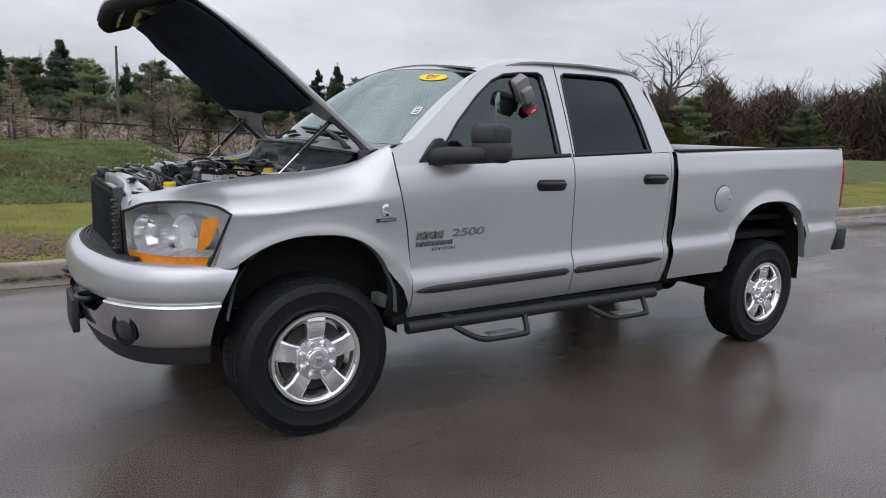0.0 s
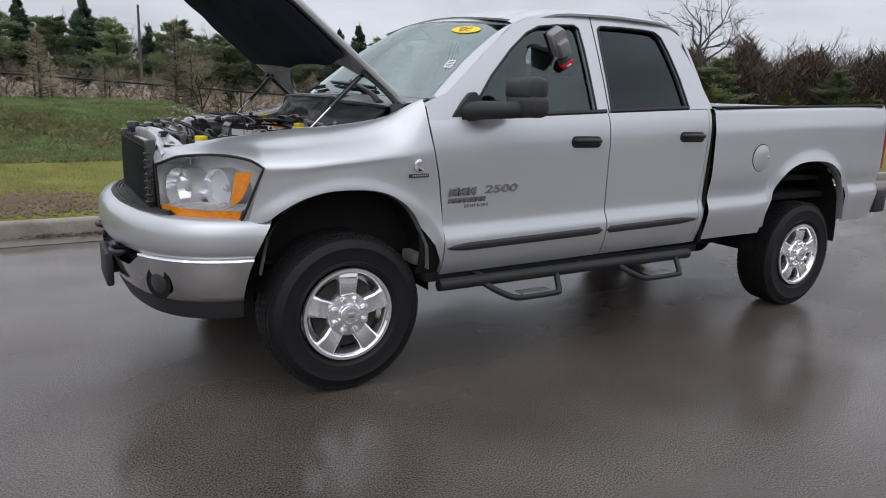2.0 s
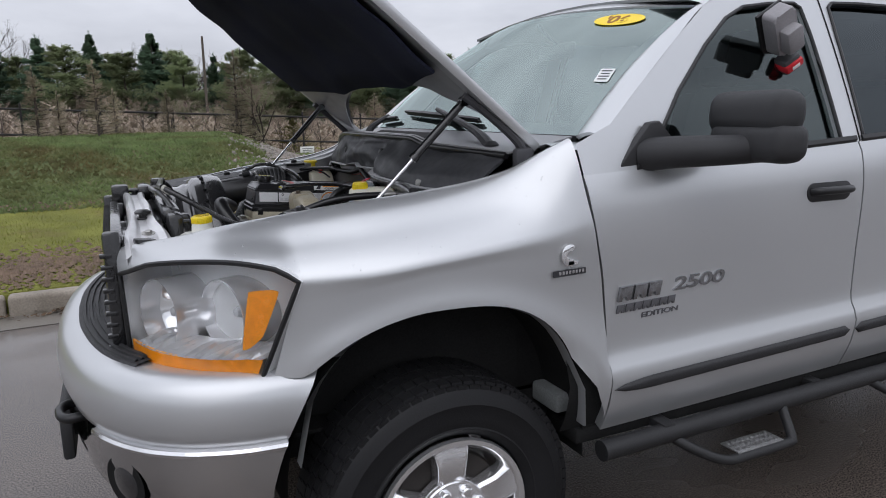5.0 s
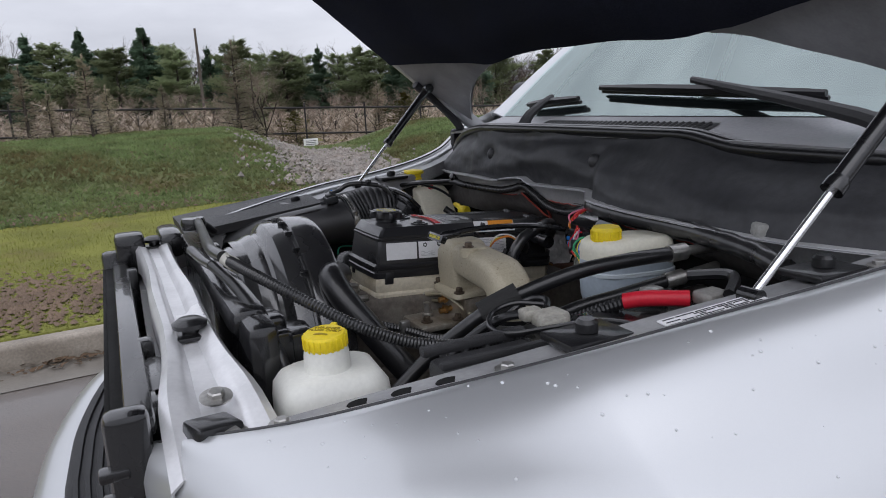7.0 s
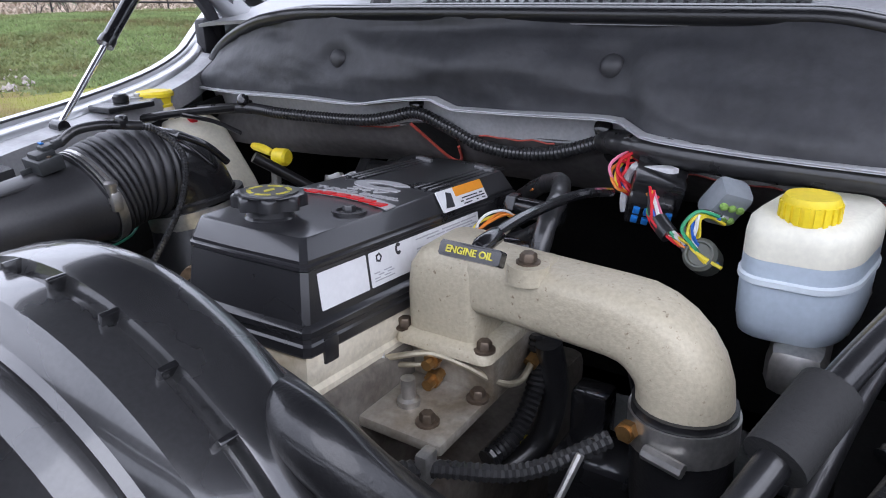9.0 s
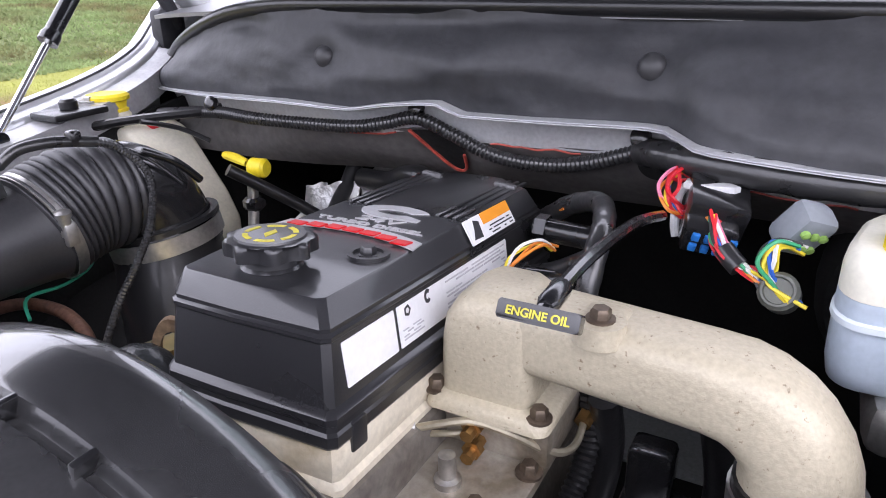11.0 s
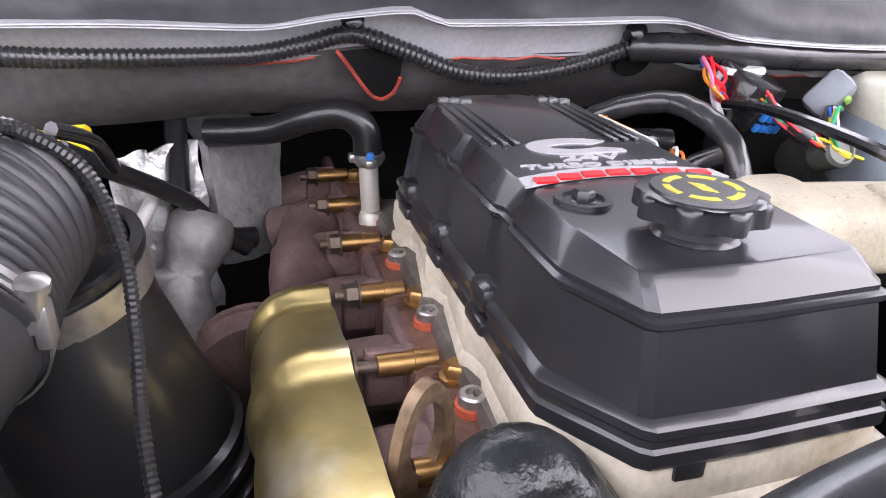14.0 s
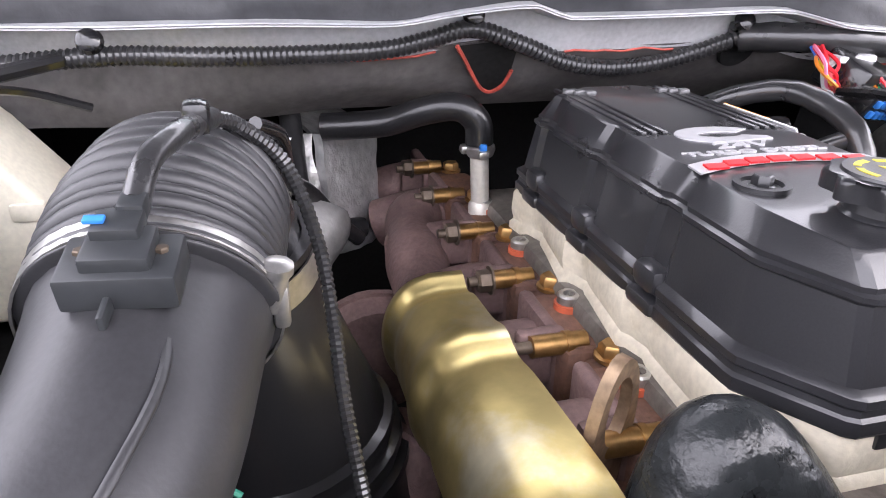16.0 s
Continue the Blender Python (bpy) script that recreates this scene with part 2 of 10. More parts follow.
def leafy(m, share=0.5):
    """Lets part of the light through thin leaves and needles."""
    nt = m.node_tree
    n, l = nt.nodes, nt.links
    b = n["Principled BSDF"]
    t = n.new("ShaderNodeBsdfTranslucent")
    l.new(b.inputs["Base Color"].links[0].from_socket, t.inputs["Color"])
    mx = n.new("ShaderNodeMixShader")
    mx.inputs[0].default_value = share
    l.new(b.outputs["BSDF"], mx.inputs[1])
    l.new(t.outputs["BSDF"], mx.inputs[2])
    l.new(mx.outputs["Shader"], n["Material Output"].inputs["Surface"])
    return m


def wet_asphalt():
    """Dark wet asphalt: coarse stone relief under an uneven film of water, with smooth puddled streaks."""
    m = mat("wet_asphalt", (0.088, 0.074, 0.064), 0.3, var=0.3, scale=1.2, bump=0.5, bscale=90.0, spec=0.5, alt=(0.098, 0.080, 0.068), alt_scale=0.5, dist=0.006)
    nt = m.node_tree
    n, l = nt.nodes, nt.links
    b = n["Principled BSDF"]
    co = n.new("ShaderNodeTexCoord")
    mp = n.new("ShaderNodeMapping")
    mp.inputs["Scale"].default_value = (0.35, 0.9, 1.0)
    film = n.new("ShaderNodeTexNoise")
    film.inputs["Scale"].default_value, film.inputs["Detail"].default_value = 0.9, 4.0
    r = n.new("ShaderNodeMapRange")
    r.inputs["From Min"].default_value, r.inputs["From Max"].default_value = 0.38, 0.62
    r.inputs["To Min"].default_value, r.inputs["To Max"].default_value = 0.10, 0.32
    l.new(co.outputs["Object"], mp.inputs["Vector"])
    l.new(mp.outputs["Vector"], film.inputs["Vector"])
    l.new(film.outputs["Fac"], r.inputs["Value"])
    l.new(r.outputs["Result"], b.inputs["Roughness"])
    bp = [x for x in n if x.type == "BUMP"][0]
    k = n.new("ShaderNodeMapRange")
    k.inputs["From Min"].default_value, k.inputs["From Max"].default_value = 0.38, 0.62
    k.inputs["To Min"].default_value, k.inputs["To Max"].default_value = 0.10, 0.55
    l.new(film.outputs["Fac"], k.inputs["Value"])
    l.new(k.outputs["Result"], bp.inputs["Strength"])
    # pale and dark chips of stone in the binder
    chips = n.new("ShaderNodeTexNoise")
    chips.inputs["Scale"].default_value, chips.inputs["Detail"].default_value = 150.0, 2.0
    cr = n.new("ShaderNodeMapRange")
    cr.inputs["From Min"].default_value, cr.inputs["From Max"].default_value = 0.35, 0.65
    cr.inputs["To Min"].default_value, cr.inputs["To Max"].default_value = 0.30, 1.75
    cm = n.new("ShaderNodeVectorMath")
    cm.operation = "SCALE"
    l.new(co.outputs["Object"], chips.inputs["Vector"])
    l.new(chips.outputs["Fac"], cr.inputs["Value"])
    l.new(b.inputs["Base Color"].links[0].from_socket, cm.inputs[0])
    l.new(cr.outputs["Result"], cm.inputs["Scale"])
    l.new(cm.outputs["Vector"], b.inputs["Base Color"])
    return m


def glass(name, tint, rough=0.0, ior=1.6, sheen=(1, 1, 1)):
    """Thin tinted pane: part clear, part mirror by the angle."""
    m = bpy.data.materials.new(name)
    m.use_nodes = True
    nt = m.node_tree
    n, l = nt.nodes, nt.links
    b = n["Principled BSDF"]
    b.inputs["Base Color"].default_value = (0.01, 0.012, 0.012, 1)
    b.inputs["Roughness"].default_value = max(0.02, rough)
    b.inputs["Specular IOR Level"].default_value = 0.6
    tr = n.new("ShaderNodeBsdfTransparent")
    tr.inputs["Color"].default_value = (*tint, 1)
    gl = n.new("ShaderNodeBsdfGlossy")
    gl.inputs["Roughness"].default_value = rough
    gl.inputs["Color"].default_value = (*sheen, 1)
    fr = n.new("ShaderNodeFresnel")
    fr.inputs["IOR"].default_value = ior
    mx = n.new("ShaderNodeMixShader")
    l.new(fr.outputs["Fac"], mx.inputs[0])
    l.new(tr.outputs["BSDF"], mx.inputs[1])
    l.new(gl.outputs["BSDF"], mx.inputs[2])
    l.new(mx.outputs["Shader"], n["Material Output"].inputs["Surface"])
    return m


ASPHALT = wet_asphalt()
CONCRETE = mat("kerb_concrete", (0.30, 0.265, 0.22), 0.75, var=0.25, scale=2.5, bump=0.5, bscale=70, alt=(0.20, 0.17, 0.135), alt_scale=2.0)
BANK = mat("bank_soil", (0.115, 0.135, 0.058), 0.95, var=0.4, scale=3.0, bump=0.8, bscale=40, alt=(0.16, 0.12, 0.07), alt_scale=0.5, alt_lo=0.54, alt_hi=0.66, spec=0.1, dist=0.05)
LAWN = mat("lawn", (0.185, 0.19, 0.050), 0.9, var=0.35, scale=1.6, bump=0.8, bscale=60, alt=(0.15, 0.105, 0.055), alt_scale=0.45, alt_lo=0.52, alt_hi=0.66, spec=0.1, dist=0.03)
BLADE = mat("grass_blade", (0.22, 0.235, 0.05), 0.7, var=0.4, scale=1.2, alt=(0.24, 0.19, 0.08), alt_scale=0.7, alt_lo=0.5, alt_hi=0.66, spec=0.2)
IVY = mat("bank_weed", (0.195, 0.255, 0.105), 0.75, var=0.4, scale=2.0, alt=(0.15, 0.13, 0.06), alt_scale=0.6, spec=0.2)
GRAVEL = mat("gravel", (0.27, 0.245, 0.22), 0.85, var=0.35, scale=3.0, bump=0.4, bscale=50, alt=(0.25, 0.21, 0.18), alt_scale=4.0)
NEEDLE = mat("conifer_needles", (0.13, 0.195, 0.13), 0.85, var=0.35, scale=0.5, spec=0.1, per_object=0.3, alt=(0.14, 0.20, 0.125), alt_scale=0.4)
NEEDLE2 = mat("pine_needles", (0.24, 0.285, 0.155), 0.85, var=0.35, scale=0.5, spec=0.1, per_object=0.25, alt=(0.235, 0.26, 0.15), alt_scale=0.4)
BARK = mat("bark", (0.062, 0.050, 0.042), 0.9, var=0.3, scale=4.0, bump=0.6, bscale=30, per_object=0.2)
TWIG = mat("winter_twig", (0.066, 0.052, 0.043), 0.9, var=0.3, scale=1.0, per_object=0.25)
BRUSH = mat("far_brush", (0.105, 0.078, 0.062), 0.95, var=0.4, scale=0.3, spec=0.05, alt=(0.075, 0.072, 0.045), alt_scale=0.14)
SCRUB = mat("dry_scrub", (0.42, 0.35, 0.275), 0.95, var=0.4, scale=0.5, spec=0.05, alt=(0.27, 0.22, 0.18), alt_scale=0.25)
FENCE = mat("fence_black", (0.018, 0.016, 0.016), 0.6, var=0.2)
SIGNW = mat("sign_white", (0.75, 0.75, 0.73), 0.5, var=0.08)
POLE = mat("pole_wood", (0.10, 0.085, 0.07), 0.9, var=0.3, scale=3)
SILVER = mat("silver_paint", (0.565, 0.575, 0.585), 0.33, metal=0.65, var=0.02, scale=2.0, bscale=900, coat=0.55, rvar=0.04)
CHROME = mat("chrome", (0.88, 0.88, 0.89), 0.09, metal=0.9, var=0.03, scale=5)
CHROME2 = mat("bumper_chrome", (0.62, 0.62, 0.63), 0.13, metal=1.0, var=0.05, scale=5)
TYRE = mat("tyre_rubber", (0.011, 0.011, 0.012), 0.55, spec=0.3, var=0.25, scale=6, bump=0.3, bscale=240)
PLASTIC = mat("black_plastic", (0.010, 0.010, 0.011), 0.26, spec=0.5, coat=0.7, var=0.2, scale=12, bump=0.04, bscale=500)
GRAIN = mat("grained_black_plastic", (0.028, 0.028, 0.030), 0.55, var=0.15, scale=8, bump=0.5, bscale=900)
TRIMBLK = mat("black_trim", (0.012, 0.012, 0.013), 0.35, var=0.15)
RUBBER = mat("rubber_hose", (0.011, 0.011, 0.012), 0.36, spec=0.4, coat=0.45, var=0.2, scale=20, bump=0.2, bscale=300)
# near-black shared by dull black parts and by sheets standing for deep shade
SHADOWBLK = mat("shade_and_part_black", (0.014, 0.014, 0.014), 0.8, spec=0.15, var=0.3, scale=10)
UNDER = mat("underbody", (0.014, 0.013, 0.013), 0.8, spec=0.2, var=0.3, scale=6)
POWDER = mat("powder_coat_black", (0.017, 0.017, 0.018), 0.5, var=0.15, scale=20, bump=0.3, bscale=700)
LINER = mat("hood_liner", (0.022, 0.025, 0.042), 0.88, var=0.3, scale=5, bump=0.5, bscale=260, spec=0.15)
BLANKET = mat("cowl_blanket", (0.036, 0.037, 0.041), 0.5, var=0.25, scale=7, bump=0.3, bscale=60, dist=0.003, alt=(0.050, 0.051, 0.055), alt_scale=6.0, spec=0.5)
WSGLASS = glass("windshield_glass", (0.74, 0.88, 0.85), 0.0, 3.5, (0.86, 1.0, 0.97))
DOORGLASS = glass("door_glass", (0.26, 0.34, 0.34), 0.0, 1.75, (0.88, 1.0, 1.0))
DARKGLASS = glass("privacy_glass", (0.05, 0.055, 0.065), 0.0, 1.5, (0.85, 0.95, 1.0))
LENS = glass("headlight_lens", (0.96, 0.97, 0.975), 0.0, 1.3)
AMBER = mat("amber_reflector", (1.0, 0.36, 0.012), 0.25, var=0.15, scale=40, coat=0.6, bump=0.3, bscale=350)
REFLECT = mat("reflector_bowl", (0.95, 0.95, 0.96), 0.09, metal=0.66, var=0.02)
LAMPBACK = mat("lamp_housing", (0.84, 0.85, 0.86), 0.30, metal=0.15, var=0.06, scale=8)
INTERIOR = mat("cab_trim_grey", (0.20, 0.21, 0.21), 0.75, var=0.2, scale=6)
SEAT = mat("seat_cloth", (0.10, 0.10, 0.105), 0.9, var=0.2, scale=30, bump=0.3, bscale=400)
REDTAIL = mat("tail_lamp_red", (0.35, 0.02, 0.02), 0.2, var=0.1, coat=0.6)
YELLOWST = mat("yellow_sticker", (0.85, 0.62, 0.02), 0.45, var=0.06)
WHITEST = mat("white_sticker", (0.78, 0.79, 0.78), 0.5, var=0.06)
INK = mat("ink_dark", (0.03, 0.03, 0.035), 0.5, var=0.1)

for leaf_mat in (NEEDLE, NEEDLE2, IVY, BLADE):
    leafy(leaf_mat)


def pieces(name, bm, material, parent, label="", smooth=35):
    """Links each loose piece of a bmesh as a part of its own."""
    left = set(bm.faces)
    while left:
        seed = left.pop()
        island, todo = {seed}, [seed]
        while todo:
            f = todo.pop()
            for v in f.verts:
                for g in v.link_faces:
                    if g in left:
                        left.discard(g)
                        island.add(g)
                        todo.append(g)
        out, at = bmesh.new(), {}
        for f in island:
            for v in f.verts:
                if v not in at:
                    at[v] = out.verts.new(v.co)
            out.faces.new([at[v] for v in f.verts])
        part(name, out, material, parent, label, smooth)
    bm.free()

# ---- the ground: road, kerb, lawn, bank ----
def kerb_y(x):
    return 3.40 + 0.055 * (x + 1.0)


def smoothstep(a, b, x):
    k = max(0.0, min(1.0, (x - a) / (b - a)))
    return k * k * (3 - 2 * k)


def ground_z(x, y):
    """Height of the land: sunk under the road, a lawn behind the kerb, then weedy mounds with a gravel gap, falling to the fence."""
    d = y - kerb_y(x)
    if d < 0.14:
        return -0.06
    z = 0.145 + 0.012 * d
    left = 1 - smoothstep(1.0, 3.4, x - 0.12 * (y - 10))
    right = smoothstep(3.9, 6.6, x - 0.12 * (y - 10))
    rise = smoothstep(4.9, 9.6, d) * (1 - 0.85 * smoothstep(13.0, 22.0, d))
    z += rise * (0.62 * left + 0.50 * right + 0.06)
    z += 0.05 * noise.noise(V((x * 0.35, y * 0.35, 0.0))) * min(1.0, d / 3) + 0.02 * noise.noise(V((x * 1.3, y * 1.3, 3.0)))
    z -= smoothstep(13, 20, d) * (0.25 + 0.65 * smoothstep(1.5, 6.5, x))
    far = smoothstep(24, 120, d)
    return lerp(z, 0.2 + 2.2 * far, far)


def spread(lo, hi, n, near):
    """Stations that are close together round near and wide apart far off."""
    out = []
    for k in range(n + 1):
        t = 2 * k / n - 1
        out.append(near + (hi - near) * t**5 if t > 0 else near - (near - lo) * (-t) ** 5)
    return out


gx = sorted(set(spread(-1500, 1500, 70, 1.0)) | set(np.arange(-12, 30, 0.5)))
gd = sorted(set(spread(-1500, 1500, 60, 8.0)) | {0.12, 0.20} | set(np.arange(0.5, 30, 0.5)))
gd = [d for d in gd if d < -3 or d >= 0.12]
gm = bmesh.new()
gv = [[gm.verts.new((x, kerb_y(x) + d, ground_z(x, kerb_y(x) + d))) for d in gd] for x in gx]
for i in range(len(gx) - 1):
    for j in range(len(gd) - 1):
        gm.faces.new((gv[i][j], gv[i + 1][j], gv[i + 1][j + 1], gv[i][j + 1]))
for f_ in gm.faces:
    c_ = f_.calc_center_median()
    if 5.2 + 0.5 * noise.noise(V((c_.x * 0.7, c_.y * 0.7, 4))) < c_.y - kerb_y(c_.x) < 24:
        f_.material_index = 1
ground = tagged(part("ground", gm, LAWN), "winter lawn and weedy mounds behind a kerb", "ground", kind="structure")
ground.data.materials.append(BANK)

rm_ = bmesh.new()
rx = sorted(set(spread(-900, 900, 40, 1.0)))
rows = []
for x in rx:
    rows.append([V((x, y, 0.0)) for y in (-900, -120, -30, -8, -2, 1, 2.4)] + [V((x, kerb_y(x) - 0.30, 0.0)), V((x, kerb_y(x) + 0.03, -0.012))])
skin(rm_, rows, closed=False)
road = tagged(part("road", rm_, ASPHALT), "wet dark asphalt reflecting the grey sky", "road", kind="structure")

# kerb stones in lengths with thin joints
kerb = bmesh.new()
box(kerb, (0, 0, 0.02), (3.03, 0.15, 0.20), 0.03, None, 3)
kerb_mesh = part("kerb", kerb, CONCRETE)
tagged(kerb_mesh, "weathered concrete kerb beside the road", "kerb", kind="structure")
for k in range(-9, 40):
    if k == 0:
        o = kerb_mesh
    else:
        o = kerb_mesh.copy()
        scene.collection.objects.link(o)
    x = 3.045 * k
    o.matrix_basis = pose(x, kerb_y(x) + 0.10, 0.03, 0, 0, math.degrees(math.atan(0.055)))
gut = bmesh.new()
skin(gut, [[V((x, kerb_y(x) - 0.36, 0.004)), V((x, kerb_y(x) + 0.04, 0.001))] for x in np.arange(-30, 120, 3)], closed=False)
tagged(part("gutter", gut, mat("gutter_concrete", (0.16, 0.145, 0.125), 0.3, var=0.25, scale=2, bump=0.3, bscale=90)), "wet concrete gutter along the kerb", "gutter", kind="structure")

# dead leaves lying in the gutter
rnd = random.Random(5)
lv = bmesh.new()
for k in range(420):
    x = rnd.choice((-0.95, -0.6, -2.6, -4.0)) + rnd.gauss(0, 0.35)
    y = kerb_y(x) - abs(rnd.gauss(0, 0.09)) + 0.02
    s, a = rnd.uniform(0.012, 0.03), rnd.uniform(0, 6.28)
    p = V((x, y, 0.012 + rnd.uniform(0, 0.015)))
    u, w = V((math.cos(a), math.sin(a), rnd.uniform(-0.4, 0.4))) * s, V((-math.sin(a), math.cos(a), rnd.uniform(-0.4, 0.4))) * s * 0.6
    lv.faces.new([lv.verts.new(q) for q in (p - u, p - w, p + u, p + w)])
tagged(part("fallen_leaves", lv, mat("leaf_litter", (0.09, 0.055, 0.03), 0.8, var=0.4, scale=30)), "brown leaf litter in the gutter", "leaves", kind="stuff")


# ---- grass, weeds and gravel ----
def blades(name, n, where, height, width, material, label, category, seed, lean=0.5):
    r = random.Random(seed)
    vs, fs = [], []
    for _ in range(n):
        x, y = where(r)
        z = ground_z(x, y) - 0.01
        h, a = height * r.uniform(0.5, 1.3), r.uniform(0, 6.28)
        dx, dy = math.cos(a), math.sin(a)
        lx, ly = r.uniform(-lean, lean) * h, r.uniform(-lean, lean) * h
        w = width * r.uniform(0.6, 1.3)
        i = len(vs)
        vs += [(x - dx * w, y - dy * w, z), (x + dx * w, y + dy * w, z), (x + lx * 0.5 + dx * w * 0.7, y + ly * 0.5 + dy * w * 0.7, z + h * 0.6), (x + lx, y + ly, z + h)]
        fs += [(i, i + 1, i + 2), (i, i + 2, i + 3)]
    me = bpy.data.meshes.new(name)
    me.from_pydata(vs, [], fs)
    me.materials.append(material)
    return tagged(new(name, me), label, category, kind="stuff")


def lawn_at(r):
    x = r.uniform(-7, 7) if r.random() < 0.7 else r.uniform(6, 26)
    return x, kerb_y(x) + 0.2 + 5.6 * r.random()


def bank_at(r):
    while True:
        x = r.uniform(-9, 11) if r.random() < 0.8 else r.uniform(8, 26)
        y = kerb_y(x) + r.uniform(4.9, 13)
        q = x - 0.12 * (y - 10)
        if not 1.9 < q < 4.3 or r.random() < 0.08:
            return x, y


blades("grass", 60000, lawn_at, 0.034, 0.004, BLADE, "short patchy winter grass", "grass", 11)
blades("bank_weeds", 80000, bank_at, 0.065, 0.030, IVY, "low green weeds and ivy covering a mound", "weeds", 12, 0.9)
rr_ = random.Random(21)
vs, fs = [], []
for _ in range(3400):
    t = rr_.random()
    y = 9.2 + 6.0 * rr_.random()
    x = 3.1 + 0.12 * (y - 10) + rr_.gauss(0, 0.62) - 0.15
    s = rr_.uniform(0.02, 0.075)
    c = V((x, y, ground_z(x, y) + s * 0.3))
    i = len(vs)
    q = Euler((rr_.uniform(0, 6), rr_.uniform(0, 6), rr_.uniform(0, 6))).to_matrix()
    for d in ((1, 0, 0), (-1, 0, 0), (0, 1, 0), (0, -1, 0), (0, 0, 1), (0, 0, -1)):
        vs.append(c + q @ V(d) * s * rr_.uniform(0.6, 1.1))
    for a, b, e in ((0, 2, 4), (2, 1, 4), (1, 3, 4), (3, 0, 4), (2, 0, 5), (1, 2, 5), (3, 1, 5), (0, 3, 5)):
        fs.append((i + a, i + b, i + e))
me = bpy.data.meshes.new("rubble")
me.from_pydata(vs, [], fs)
me.materials.append(GRAVEL)
tagged(new("rubble", me), "pale broken stone spilled in a gap between mounds", "gravel", kind="stuff")
# bare patches of soil and small stones on the lawn
vs, fs = [], []
for k in range(4200):
    if k % 3:
        x = -1.7 + rr_.gauss(0, 0.75)
        y = kerb_y(x) + 0.95 + rr_.gauss(0, 0.42)
    else:
        x = rr_.uniform(-6, 3)
        y = kerb_y(x) + 5.3 + rr_.gauss(0, 0.16)
    if y < kerb_y(x) + 0.22:
        continue
    s = rr_.uniform(0.008, 0.035)
    c = V((x, y, ground_z(x, y) + s * 0.4))
    i = len(vs)
    for d in ((1, 0, 0), (-1, 0, 0), (0, 1, 0), (0, -1, 0), (0, 0, 0.7)):
        vs.append(c + V(d) * s * rr_.uniform(0.6, 1.2))
    for f in ((0, 2, 4), (2, 1, 4), (1, 3, 4), (3, 0, 4)):
        fs.append(tuple(i + k for k in f))
me = bpy.data.meshes.new("soil_clods")
me.from_pydata(vs, [], fs)
me.materials.append(mat("soil", (0.17, 0.12, 0.085), 0.95, var=0.4, scale=4, per_object=0.0))
tagged(new("soil_clods", me), "brown clods and chips on bare lawn patches", "soil", kind="stuff")


# ---- fence, sign, pole ----
def azimuth(deg, dist, ex=-0.8, ey=-2.0):
    """A place at a compass angle (from +y towards +x) and distance from the middle of the walk."""
    a = radians(deg)
    return ex + dist * math.sin(a), ey + dist * math.cos(a)


post = thing("fence_post", "thin black metal fence post", "fence post", "fence posts")
bm = bmesh.new()
rod(bm, (0, 0, -2.0), (0, 0, 0.16), 0.036, 10)
lathe(bm, [(0.042, 0.16), (0.038, 0.20), (0.0, 0.22)], 10, caps=False)
part("post", bm, FENCE, post)
FY = 26.5
px_list = [-21.2 + 2.53 * k for k in range(30)]


def rail_z(x, k):
    """Height of the top (0) and middle (1) rail, sloping with the land."""
    return lerp(1.60 - 0.040 * x, 0.66 - 0.050 * x, k)


for k, x in enumerate(px_list):
    y = FY
    if k == 0:
        post.matrix_basis = pose(x, y, rail_z(x, 0))
    else:
        copy_thing(post, pose(x, y, rail_z(x, 0)))
fence = thing("fence_rails", "black chain-link fence rails and wire", "fence")
bm = bmesh.new()
for h in (0, 1):
    bm = bmesh.new()
    tube(bm, [(x, FY, rail_z(x, h)) for x in px_list], 0.040, 6, 0)
    part("rail", bm, FENCE, fence)
bm = bmesh.new()
for k in range(0, 580):
    x0 = px_list[0] + k * 0.125
    for s in (-1, 1):
        x1 = x0 + s * 1.46
        if px_list[0] < x1 < px_list[-1]:
            ya = yb = FY
            za, zb = rail_z(x0, 1) - 0.5, rail_z(x1, 0)
            d = 0.0022
            bm.faces.new([bm.verts.new(p) for p in ((x0 - d, ya, za), (x0 + d, ya, za), (x1 + d, yb, zb), (x1 - d, yb, zb))])
part("wire_mesh", bm, FENCE, fence, "black chain-link wire")
sx, sy = 6.75, FY
sign = thing("sign_board", "small white sign board with dark lines on the fence", "sign")
bm = bmesh.new()
box(bm, (0, 0, 0), (0.62, 0.02, 0.32), 0.006)
bm.transform(pose(sx, sy - 0.06, -0.05, 0, 0, 6))
part("board", bm, SIGNW, sign)
bm = bmesh.new()
for k, wd in enumerate((0.46, 0.40, 0.44)):
    box(bm, (0, -0.013, 0.07 - 0.07 * k), (wd, 0.004, 0.022))
bm.transform(pose(sx, sy - 0.06, -0.05, 0, 0, 6))
part("writing_bar", bm, INK, sign, "dark unreadable lines")
pxx, pyy = azimuth(7.2, 46)
pole = thing("utility_pole", "dark wooden utility pole among the trees", "pole")
bm = bmesh.new()
lathe(bm, [(0.10, -0.5), (0.085, 4.0), (0.065, 6.2), (0.0, 6.22)], 12, Matrix.Translation((pxx, pyy, 0)), caps=False)
part("shaft", bm, POLE, pole)


